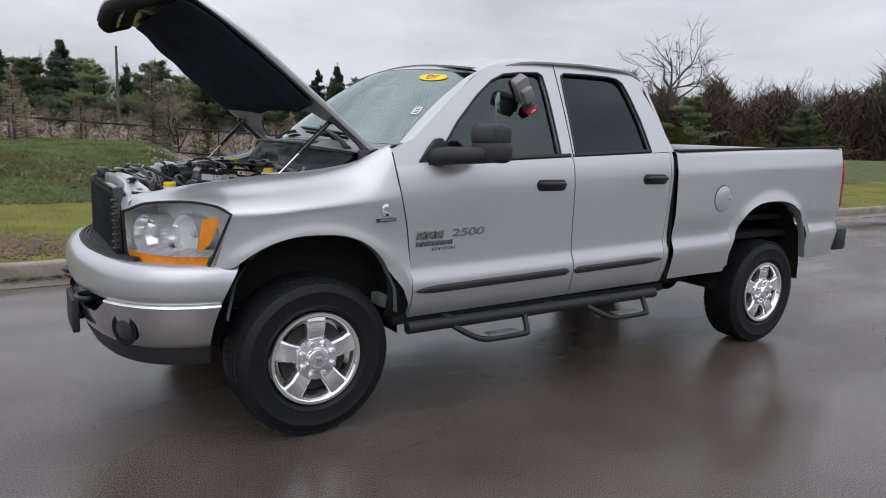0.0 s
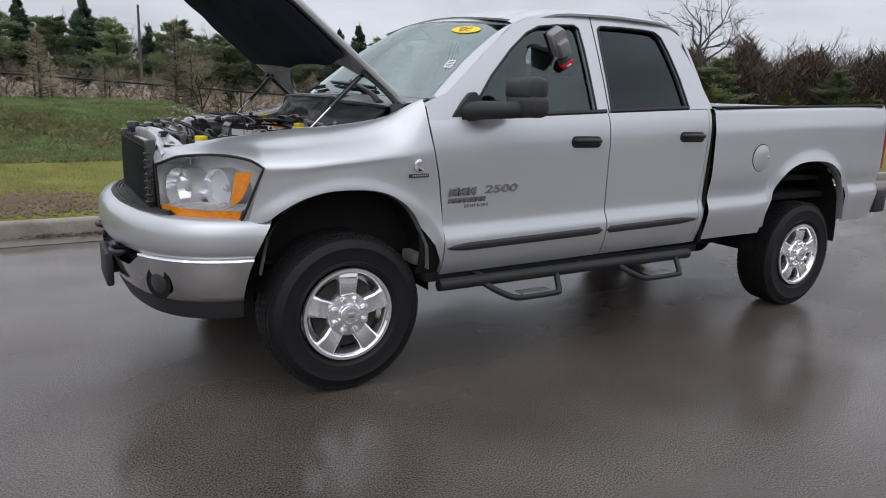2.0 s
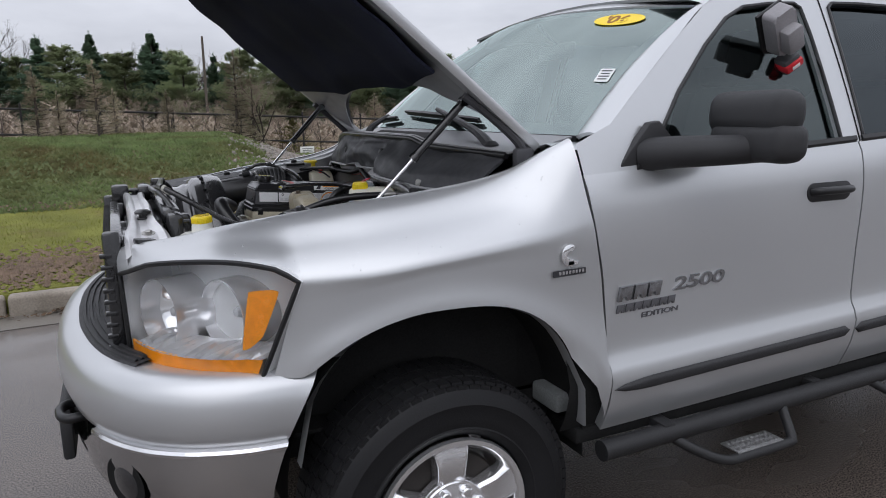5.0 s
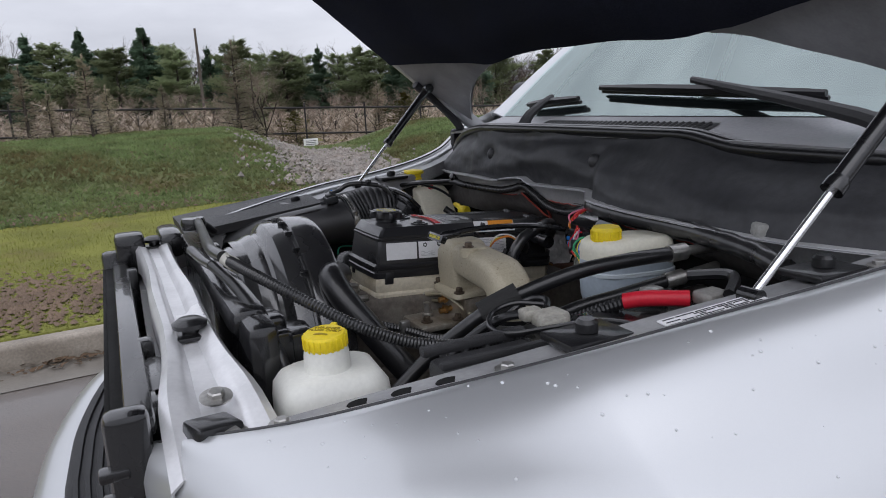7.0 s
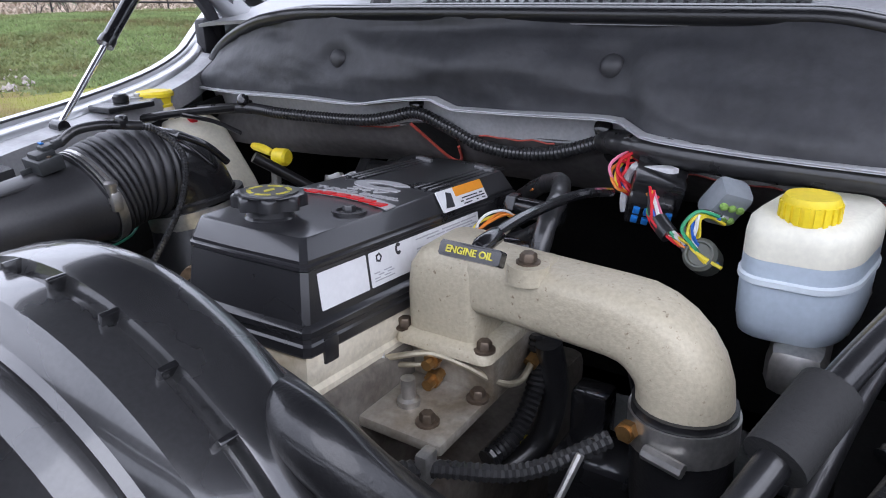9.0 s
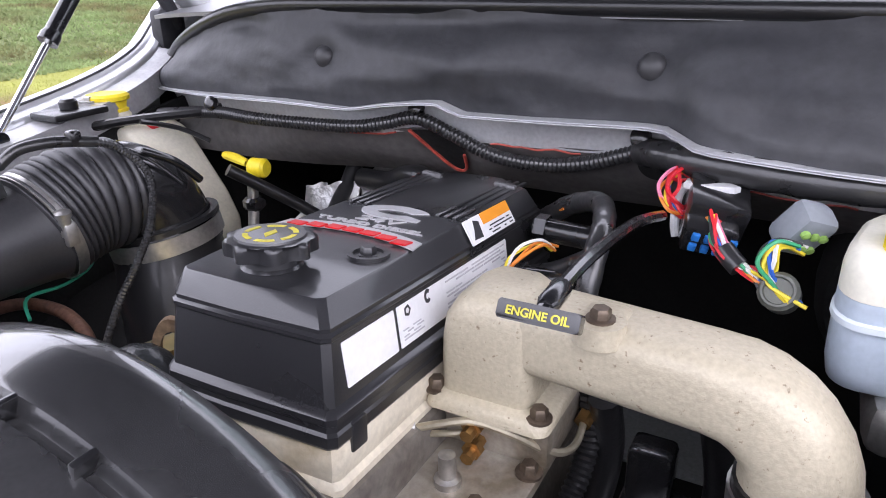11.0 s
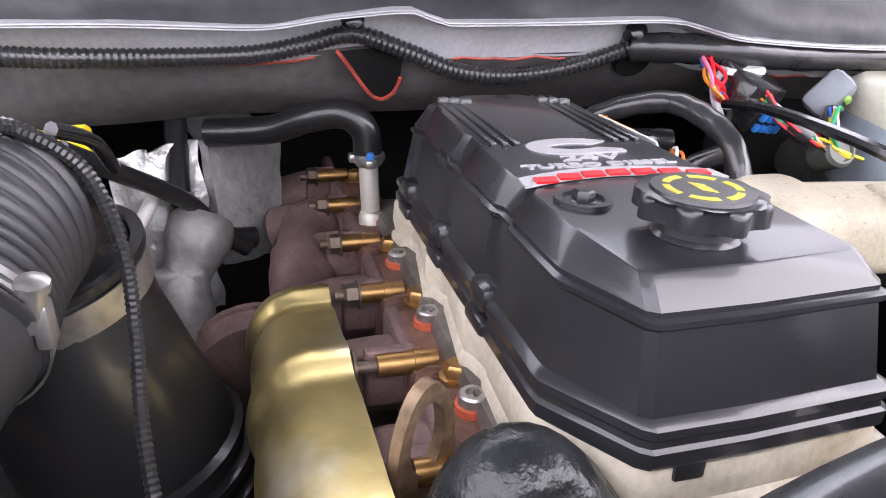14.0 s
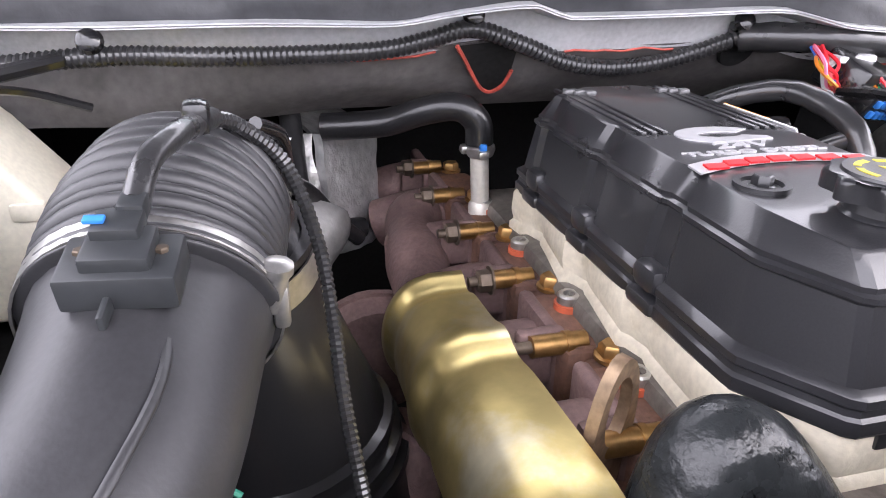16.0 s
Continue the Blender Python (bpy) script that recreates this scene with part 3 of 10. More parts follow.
# ---- trees ----
def conifer(name, h, spread_r, material, seed, label, n=900, base=0.05, leaf=1.0, droop=0.16, dome=0.8):
    """An evergreen: a tapered trunk, whorled limbs that droop, and many needle sprays with gaps."""
    r = random.Random(seed)
    t = thing(name, label, "tree", "evergreen trees")
    bm = bmesh.new()
    lathe(bm, [(0.035 * h * 0.6, -0.3), (0.018 * h, h * 0.4), (0.004 * h, h)], 8, caps=False)
    limbs = []
    k = base * h
    while k < h * 0.97:
        f = 1 - k / h
        reach = spread_r * (f**dome) * r.uniform(0.65, 1.15)
        for _ in range(r.randint(3, 5)):
            a = r.uniform(0, 6.28)
            limbs.append((k, a, reach * r.uniform(0.7, 1.15)))
            rod(bm, (0, 0, k), (reach * 0.9 * math.cos(a), reach * 0.9 * math.sin(a), k + 0.15 * reach), 0.012 * h * 0.3 * f + 0.006, 4, 0.004)
        k += h * r.uniform(0.03, 0.055)
    part("trunk", bm, BARK, t)
    vs, fs = [], []
    per = max(6, n // len(limbs))
    for k, a, reach in limbs:
        for _ in range(per):
            q = r.random() ** 0.6
            d = reach * q
            aa = a + r.gauss(0, 0.26)
            c = V((d * math.cos(aa), d * math.sin(aa), k + droop * d + r.gauss(0, 0.025 * h * 0.5)))
            out = V((math.cos(aa), math.sin(aa), r.uniform(-0.2, 0.7))).normalized()
            s = h * leaf * r.uniform(0.018, 0.042)
            side = out.cross(V((0, 0, 1))).normalized() * s * r.uniform(0.22, 0.42)
            lift = V((0, 0, r.uniform(-0.4, 0.3) * s))
            i = len(vs)
            vs += [c - side, c + side, c + out * s + lift, c + out * s * 0.4 - side * 1.3 + V((0, 0, 0.2 * s))]
            fs += [(i, i + 1, i + 2), (i, i + 2, i + 3)]
    for _ in range(40):
        z = h * r.uniform(0.9, 1.03)
        i = len(vs)
        a = r.uniform(0, 6.28)
        vs += [V((0.02, 0, z)), V((-0.02, 0.01, z)), V((0.04 * h * math.cos(a) * 0.5, 0.04 * h * math.sin(a) * 0.5, z + 0.02 * h))]
        fs += [(i, i + 1, i + 2)]
    me = bpy.data.meshes.new("crown")
    me.from_pydata(vs, [], fs)
    me.materials.append(material)
    c = new("crown", me)
    c.parent = t
    return t


def bare_tree(name, h, seed, label, thick=0.022, levels=5, spread_k=0.55, mat_=None, category="tree", group="bare trees", trunk=0.28):
    """A leafless tree or shrub: forking limbs down to thin twigs."""
    r = random.Random(seed)
    t = thing(name, label, category, group)
    segs = {"trunk": bmesh.new(), "twig_crown": bmesh.new()}

    def grow(p, d, ln, rad, lev):
        bm = segs["trunk"] if lev <= 2 else segs["twig_crown"]
        q = p
        steps = 3 if lev < 4 else 2
        pts = [p]
        for _ in range(steps):
            d = (d + V((r.gauss(0, 0.13), r.gauss(0, 0.13), r.gauss(0.03, 0.08)))).normalized()
            q = q + d * ln / steps
            pts.append(q)
        tube(bm, pts, rad, 6 if lev < 3 else 3, 0, rfun=lambda k: 1 - 0.45 * k, caps=False)
        if lev >= levels:
            return
        for _ in range(r.randint(2, 4) if lev else r.randint(4, 6)):
            k = r.uniform(0.45, 1.0)
            base_p = pts[min(steps, int(k * steps + 0.5))]
            nd = (d + V((r.gauss(0, spread_k), r.gauss(0, spread_k), r.gauss(0.05, 0.3)))).normalized()
            grow(base_p, nd, ln * r.uniform(0.55, 0.80), rad * 0.52, lev + 1)
    grow(V((0, 0, -0.2)), V((0, 0, 1)), h * trunk, h * thick, 0)
    part("trunk", segs["trunk"], BARK, t)
    part("twig_crown", segs["twig_crown"], mat_ or TWIG, t)
    return t


def put(t, x, y, turn=0.0, s=1.0):
    t.matrix_basis = pose(x, y, ground_z(x, y) - 0.05, 0, 0, turn) @ Matrix.Scale(s, 4)
    return t


def top_of(t):
    """Height of a tree above its foot, over all its parts."""
    return max(v.co.z for o in t.children for v in o.data.vertices)


con = [conifer("spruce_tree", 6.5, 2.5, NEEDLE, 31, "dense dark green spruce tree", 16000, 0.02, 0.9, 0.10, 1.10),
       conifer("pine_tree", 6.5, 3.0, NEEDLE2, 32, "soft grey-green pine tree with loose branches", 16000, 0.02, 0.8, 0.3, 0.5),
       conifer("cedar_tree", 6.5, 2.1, NEEDLE, 33, "slender dark green cedar tree", 13000, 0.02, 0.8, 0.3, 1.0),
       conifer("pine_tree", 6.5, 3.2, NEEDLE2, 35, "broad olive-green pine tree with loose branches", 16000, 0.02, 0.8, 0.35, 0.42)]
# compass angle, distance, height, kind
TREES = [(-14.2, 54, 5.8, 1), (-12.5, 55, 5.6, 0), (-10.4, 56, 5.9, 3), (-8.6, 52, 5.4, 1), (-6.6, 50, 6.0, 2), (-5.3, 56, 5.6, 3), (-4.0, 53, 6.9, 0), (-2.4, 50, 6.2, 1), (-0.6, 52, 7.2, 0), (0.6, 56, 6.0, 3), (1.5, 48, 5.7, 1),
         (3.5, 52, 7.5, 0), (4.6, 55, 6.6, 3), (5.6, 49, 6.0, 1), (7.9, 51, 6.5, 2), (8.6, 56, 6.0, 0), (9.9, 48, 6.9, 1), (11.7, 57, 6.2, 3), (13.4, 56, 6.4, 1), (14.9, 58, 6.0, 3), (16.1, 55, 6.6, 2), (17.6, 60, 6.1, 3), (19.4, 58, 6.7, 1), (20.8, 60, 6.2, 3), (22.4, 54, 7.4, 2),
         (24.0, 52, 7.6, 0), (26.1, 55, 6.9, 1), (28.0, 54, 7.2, 2), (30.0, 58, 6.4, 3), (34, 60, 5.8, 1), (38, 62, 5.6, 3), (52.8, 57, 6.6, 1), (61.0, 57, 5.4, 3)]
used = set()
rt = random.Random(9)
for a, d, h, k in TREES:
    x, y = azimuth(a, d)
    s = h / 6.6 * 0.88
    m = pose(x, y, ground_z(x, y) - 0.05, 0, 0, rt.uniform(0, 360)) @ Matrix.Diagonal((s * rt.uniform(0.95, 1.3), s * rt.uniform(0.95, 1.3), s, 1))
    o = con[k] if k not in used else copy_thing(con[k], Matrix())
    used.add(k)
    o.matrix_basis = m
oak = bare_tree("bare_tree", 9.5, 41, "large leafless oak tree with a spreading crown", 0.020, 6, 0.62)
OAK_X, OAK_Y = azimuth(51.6, 58)
put(oak, OAK_X, OAK_Y, 20, 12.0 / top_of(oak))
elm = bare_tree("bare_tree", 8.0, 44, "grey leafless winter tree among the woods", 0.016, 6, 0.5)
ash = bare_tree("bare_tree", 8.0, 49, "brown leafless winter tree with upright twigs", 0.014, 6, 0.36)
BARE = [(53.6, 64, 7.2), (55.0, 62, 7.0), (56.6, 66, 7.6), (57.6, 61, 7.4), (58.6, 64, 8.0), (59.6, 62, 8.2), (60.6, 64, 7.8), (61.6, 62, 7.4), (62.4, 64, 6.8), (63.4, 60, 6.4), (64.8, 62, 7.0), (66.5, 60, 6.6), (70, 60, 6.6), (74, 60, 6.4), (48.8, 64, 7.0), (47.0, 66, 6.6), (45.0, 66, 6.4), (43, 68, 6.4), (41, 68, 6.0), (-6.0, 62, 7.9), (-7.2, 64, 7.6), (31.5, 64, 6.9), (-15, 58, 6.6), (33.6, 62, 6.6), (36, 66, 6.4), (1.8, 66, 6.8), (6.4, 66, 6.9), (12.4, 68, 6.9), (18.4, 68, 6.9), (-11.0, 66, 7.0)]
tops = {0: top_of(elm), 1: top_of(ash)}
for i, (a, d, h) in enumerate(BARE):
    x, y = azimuth(a, d)
    k = i % 2
    o = (elm, ash)[k] if i < 2 else copy_thing((elm, ash)[k], Matrix())
    put(o, x, y, rt.uniform(0, 360), (h + 0.3) / tops[k])
SAPLING = leafy(mat("sapling_needles", (0.42, 0.36, 0.27), 0.9, var=0.35, scale=1.0, spec=0.1, per_object=0.3, alt=(0.34, 0.34, 0.22), alt_scale=0.8), 0.4)
young = conifer("young_pine", 3.2, 0.85, SAPLING, 52, "feathery brown-green young pine before the fence", 4200, 0.02, 0.6, 0.5, 0.6)
SAPLINGS = [(-9.6, 26, 2.9), (-4.4, 24, 2.9), (-3.0, 25, 2.2), (-0.4, 17.5, 2.0), (0.7, 25, 2.3), (9.6, 23.0, 3.4), (10.8, 24, 3.0), (4.4, 26, 2.4), (20.4, 36, 3.2)]
for i, (a, d, h) in enumerate(SAPLINGS):
    x, y = azimuth(a, d)
    put(young if i == 0 else copy_thing(young, Matrix()), x, y, rt.uniform(0, 360), h / 3.7)
shrub = bare_tree("bare_shrub", 3.2, 47, "leafless reddish-brown shrub beyond the fence", 0.008, 6, 0.46, mat("red_twig", (0.30, 0.235, 0.19), 0.9, var=0.3, per_object=0.35), "shrub", "bare shrubs", 0.26)
shrub_h = top_of(shrub)
SHRUBS = [(11.4, 23.5, 3.2), (20.0, 36, 3.0), (22, 38, 2.8), (24, 38, 3.2), (27, 37, 2.8), (29, 38, 3.2), (7.6, 33, 2.4), (14.6, 36, 2.6), (17, 40, 3.0), (18.6, 39, 2.8), (2.6, 38, 2.4), (-6.6, 36, 2.4), (32, 40, 3.0), (35, 40, 2.8), (-11, 34, 2.6), (-8.5, 38, 2.8), (-2, 37, 2.6), (0.8, 41, 2.8), (4.6, 36, 2.5), (6.2, 41, 2.9), (9.2, 31, 2.9), (10.4, 40, 2.8), (12.8, 38, 2.7), (16, 34, 2.4)]
for i, (a, d, h) in enumerate(SHRUBS):
    x, y = azimuth(a, d)
    put(shrub if i == 0 else copy_thing(shrub, Matrix()), x, y, rt.uniform(0, 360), h / shrub_h)
# broad evergreen bushes beside the woods
BUSH = mat("olive_bush", (0.10, 0.095, 0.030), 0.9, var=0.35, scale=1.0, spec=0.1, per_object=0.3, alt=(0.13, 0.095, 0.035), alt_scale=0.6)
bush = conifer("evergreen_bush", 3.0, 2.6, BUSH, 57, "rounded olive-green bush at the wood's edge", 5200, 0.0)
for i, (a, d, h) in enumerate(((57.8, 50, 2.9), (52.0, 54, 3.6), (54.0, 52, 2.2), (63.0, 52, 2.4), (13.8, 31, 1.7), (22.5, 33, 2.2))):
    x, y = azimuth(a, d)
    put(bush if i == 0 else copy_thing(bush, Matrix()), x, y, rt.uniform(0, 360), h / 3.0)


def thicket(name, n, where, material, label, seed, size=(0.25, 0.7), tall=1.0, wide=0.35, power=1.3, wild=0.45):
    """A far tangle of twiggy clumps, as one uncountable mass."""
    r = random.Random(seed)
    vs, fs = [], []
    for _ in range(n):
        x, y, hmax = where(r)
        z0 = ground_z(x, y)
        z = z0 + hmax * r.random() ** power
        s = r.uniform(*size)
        a = r.uniform(0, 6.28)
        d = V((math.cos(a), math.sin(a), 0)) * s * wide
        up = V((r.gauss(0, wild), r.gauss(0, wild), 1)) * s * tall
        c = V((x, y, z))
        i = len(vs)
        vs += [c - d, c + d, c + up * 0.7 + d * 0.6, c + up]
        fs += [(i, i + 1, i + 2), (i, i + 2, i + 3)]
    me = bpy.data.meshes.new(name)
    me.from_pydata(vs, [], fs)
    me.materials.append(material)
    return tagged(new(name, me), label, "brush", kind="stuff")


def scrub_at(r):
    x, y = azimuth(r.uniform(-28, 44), r.uniform(29, 48))
    return x, y, r.uniform(0.05, 0.5)


def field_at(r):
    a = r.uniform(-28, 44)
    x, y = azimuth(a, r.uniform(38, 51))
    return x, y, max(0.2, 1.1 + 1.3 * noise.noise(V((a * 0.5, 3, 0))))


def wood_at(r):
    a = r.uniform(46, 72) if r.random() < 0.45 else r.uniform(-35, 80)
    x, y = azimuth(a, r.uniform(58, 78))
    return x, y, lerp(3.0, 7.6, smoothstep(38, 50, a)) * (0.75 + 0.5 * noise.noise(V((a * 0.45, 0, 0))))


def haze_at(r):
    a = r.uniform(-35, 80)
    x, y = azimuth(a, r.uniform(62, 82))
    return x, y, (4.6 if a < 40 else 7.2) * (0.85 + 0.45 * noise.noise(V((a * 0.6, 7, 0))))


DARKS = mat("wet_scrub", (0.27, 0.215, 0.17), 0.95, var=0.4, scale=0.6, spec=0.05, alt=(0.25, 0.205, 0.145), alt_scale=0.22)
fm_ = bmesh.new()
fx_, fd_ = list(np.arange(-40, 62, 2.0)), list(np.arange(24.5, 75, 2.0))
skin(fm_, [[V((x, kerb_y(x) + d, ground_z(x, kerb_y(x) + d) + 0.02)) for d in fd_] for x in fx_], closed=False)
tagged(part("field", fm_, mat("dead_field", (0.30, 0.24, 0.175), 0.95, var=0.35, scale=0.8, bump=0.8, bscale=12, dist=0.05, alt=(0.085, 0.065, 0.052), alt_scale=0.16, alt_lo=0.48, alt_hi=0.58)), "brown winter field with dark soil beyond the fence", "field", kind="structure")
thicket("dry_scrub", 17000, scrub_at, DARKS, "low brown dry scrub behind the fence", 61, (0.10, 0.35), 0.4, 0.20, 1.3, 1.5)
thicket("field_brush", 36000, field_at, SCRUB, "taller brown brush below the trees", 64, (0.2, 0.55), 0.5, 0.10, 1.6, 1.3)
thicket("far_woods", 130000, wood_at, BRUSH, "grey-brown leafless undergrowth of distant woods", 62, (0.35, 0.9), 1.0, 0.07, 1.3, 0.8)
thicket("wood_twigs", 70000, haze_at, TWIG, "thin grey twigs of the distant woods", 65, (0.5, 1.3), 1.2, 0.018, 0.9, 0.6)


def around(r):
    a = r.uniform(80, 325)
    x, y = azimuth(a, r.uniform(110, 130))
    return x, y, 6.0


thicket("treeline", 9000, around, BRUSH, "distant treeline closing the horizon", 63, (1.2, 3.0), 1.2)

# ---- the pickup truck: body ----
truck = thing("pickup_truck", "silver four-door pickup truck with its hood raised, parked on wet asphalt", "truck")
FWX, RWX, WHZ, WHR = 0.040, 3.545, 0.384, 0.376


def half_width(x):
    return curve1(x, [-0.72, -0.66, -0.55, -0.45, -0.33, -0.1, 0.12, 0.40, 1.0, 2.4, 3.4, 4.2, 4.5],
                  [0.50, 0.655, 0.775, 0.84, 0.888, 0.945, 0.968, 0.982, 0.984, 0.984, 0.998, 0.985, 0.955])


def belt(x):
    return 1.305 + 0.054 * (x - 0.74)


def sill(x):
    return 0.520 + 0.018 * x


def crease(x):
    return 0.720 + 0.028 * (x - 0.5)


def side_y(x, z):
    """Half width of the body at x and height z, from the sill to the roof gutter."""
    w = half_width(x)
    c, b = crease(x), belt(x)
    if z > b:
        k = (z - b) / (1.87 - b)
        return w - 0.035 - 0.195 * k - 0.03 * k * k
    pts_z = [sill(x) - 0.02, c - 0.10, c - 0.012, c + 0.012, c + 0.06, c + 0.22, b - 0.16, b - 0.05, b]
    pts_y = [w - 0.05, w - 0.002, w + 0.012, w + 0.004, w - 0.016, w - 0.012, w - 0.003, w - 0.014, w - 0.035]
    return curve1(z, pts_z, pts_y)


def arch_f(x):
    k = abs(x - 0.045) / 0.408
    return 0.0 if k >= 1 else 0.43 + 0.545 * (1 - k**2.6) ** (1 / 2.6)


def arch_r(x):
    k = abs(x - 3.475) / 0.475
    return 0.0 if k >= 1 else 0.52 + 0.545 * (1 - k**2.6) ** (1 / 2.6)


RAIL_X = [-0.72, -0.66, -0.58, -0.48, -0.30, -0.155, 0.0, 0.16, 0.27, 0.34, 0.40, 0.47]
RAIL_Y = [0.44, 0.50, 0.555, 0.612, 0.675, 0.712, 0.735, 0.765, 0.795, 0.825, 0.85, 0.862]
RAIL_Z = [1.105, 1.125, 1.142, 1.168, 1.200, 1.222, 1.238, 1.262, 1.292, 1.330, 1.362, 1.380]


def rail(x):
    """The line of the hood's shut edge on the fender: half width and height."""
    return curve1(x, RAIL_X, RAIL_Y), curve1(x, RAIL_X, RAIL_Z)


def fender_section(s, n_top=10, n_side=16):
    """Points from the hood rail over the shoulder and down the side at station s."""
    ry, rz = rail(s)
    cy, cz = ry + 0.045, rz + 0.010
    w = half_width(s)
    d = max(0.03, w - cy)
    zs = curve1(s, [-0.72, -0.64, -0.51, -0.385, -0.335, -0.2, 0.0, 0.3, 0.47], [1.054, 1.104, 1.120, 1.100, 1.074, 1.075, 1.095, 1.13, 1.15])
    pts = [(ry - 0.012, rz - 0.035), (ry - 0.008, rz - 0.006), (ry, rz), (ry + 0.012, rz + 0.002), (ry + 0.016, rz - 0.001), (ry + 0.020, rz + 0.005), (cy - 0.012, cz + 0.002), (cy, cz)]
    plain = [(0.07, 0.03), (0.14, 0.06), (0.22, 0.11), (0.30, 0.16), (0.39, 0.23), (0.48, 0.31), (0.57, 0.40), (0.66, 0.50), (0.82, 0.70), (0.94, 0.88), (1.0, 1.0)]
    hollow = [(0.10, 0.05), (0.20, 0.115), (0.29, 0.20), (0.37, 0.31), (0.44, 0.43), (0.51, 0.535), (0.60, 0.62), (0.71, 0.69), (0.83, 0.785), (0.94, 0.90), (1.0, 1.0)]
    k = curve1(s, [-0.72, -0.60, -0.45, -0.20, 0.10, 0.42], [0.10, 0.18, 0.30, 0.50, 0.45, 0.0])
    for (a0, b0), (a1, b1) in zip(plain, hollow):
        a, b = lerp(a0, a1, k), lerp(b0, b1, k)
        pts.append((cy + d * a, cz + (zs - cz) * b))
    if s < -0.33505:
        return [V((s, -y, z)) for y, z in pts]
    low = max(arch_f(s), sill(s) if s > 0.2 else 0.835)
    y0 = pts[-1][0]
    for k in range(1, n_side + 1):
        z = lerp(zs, low, k / n_side)
        f = min(1, k / 3)
        y = lerp(y0, side_y(s, z), f)
        r = math.hypot(s - 0.045, z - 0.45)
        y += 0.014 * math.exp(-(((r - 0.52) / 0.05) ** 2)) * (1 if z > 0.55 else 0.4) * f * min(1.0, max(0.0, (s + 0.34) / 0.1))
        x = s
        if s < -0.10:
            fade = (-0.10 - s) / 0.23
            x = s - 0.30 * max(0.0, 1.06 - z) * fade
        pts.append((y, z, x))
    return [V((p[2] if len(p) > 2 else s, -p[0], p[1])) for p in pts]


def fender(flip):
    bm = bmesh.new()
    a = [fender_section(x) for x in np.r_[np.linspace(-0.72, -0.36, 14), [-0.3351]]]
    skin(bm, a, closed=False)
    b = [fender_section(x) for x in np.r_[np.linspace(-0.335, -0.30, 4), np.linspace(-0.285, 0.445, 44), [0.448]]]

    def trimmed(sec):
        out = []
        for p in sec:
            q = p.copy()
            if q.x > 0.40:
                k = (q.x - 0.40) / 0.048
                edge = curve1(q.z, [0.5, 0.75, 0.98, 1.14, 1.25, 1.40], [0.524, 0.520, 0.495, 0.458, 0.437, 0.424])
                q.x = lerp(0.40, edge - 0.003, k)
            out.append(q)
        return out
    skin(bm, [trimmed(s) for s in b], closed=False)
    # lip turned in round the wheel arch
    xs = np.linspace(-0.355, 0.448, 40)
    rings = []
    for x in xs:
        z = arch_f(x) or 0.55
        z = max(z, 0.55)
        y = side_y(max(x, -0.3), max(z, 0.6))
        rings.append([V((x, -y - 0.002, z)), V((x, -y + 0.01, z - 0.006)), V((x, -y + 0.045, z - 0.004))])
    skin(bm, rings, closed=False)
    bmesh.ops.remove_doubles(bm, verts=bm.verts, dist=0.0008)
    if flip:
        mirror_y(bm)
    return part("fender", bm, SILVER, truck, "silver front fender over a wheel arch", 50)


fenders = [fender(False), fender(True)]


def door_edge_1(z):
    return curve1(z, [0.5, 0.75, 0.98, 1.14, 1.25, 1.40], [0.524, 0.520, 0.495, 0.458, 0.437, 0.424]) + 0.004


def door_sheet(xa, xb, bottom, flip):
    bm = bmesh.new()

    def fn(u, v):
        x = lerp(0, 1, u)
        z = lerp(0, 1, v)
        z0 = lerp(xa(0.6), xb(0.6), u)
        zz = lerp(bottom(z0), belt(z0) - 0.004, v)
        xx = lerp(xa(zz), xb(zz), u)
        return V((xx, -side_y(xx, zz), zz))
    sheet(bm, fn, 22, 26, 0.03)
    if flip:
        mirror_y(bm)
    return bm


def ring_panel(outer, inner, flip, n=64, rows=3):
    """The band between an outer and a window outline, both (x, z), laid on the body side."""
    cx = sum(p[0] for p in inner) / len(inner)
    cz = sum(p[1] for p in inner) / len(inner)

    def ray_hit(poly, ang):
        d = V((math.cos(ang), math.sin(ang)))
        best = None
        for (ax, az), (bx, bz) in zip(poly, poly[1:] + poly[:1]):
            ex, ez = bx - ax, bz - az
            den = d.x * ez - d.y * ex
            if abs(den) < 1e-9:
                continue
            t = ((ax - cx) * ez - (az - cz) * ex) / den
            u = ((ax - cx) * d.y - (az - cz) * d.x) / den
            if t > 0 and -1e-6 <= u <= 1 + 1e-6:
                best = t if best is None else max(best, t)
        return cx + d.x * best, cz + d.y * best
    angs = sorted({round(2 * math.pi * k / n, 5) for k in range(n)} | {round(math.atan2(p[1] - cz, p[0] - cx) % (2 * math.pi), 5) for p in outer + inner})
    rings = [[] for _ in range(rows + 2)]
    for a in angs:
        i, o = ray_hit(inner, a), ray_hit(outer, a)
        for r in range(rows + 1):
            x, z = lerp(o[0], i[0], r / rows), lerp(o[1], i[1], r / rows)
            rings[r].append(V((x, -side_y(x, z), z)))
        x, z = i
        rings[rows + 1].append(V((x, -side_y(x, z) + 0.022, z)))
    bm = bmesh.new()
    skin(bm, rings, closed=True, caps=False)
    if flip:
        mirror_y(bm)
    return bm, rings[rows]


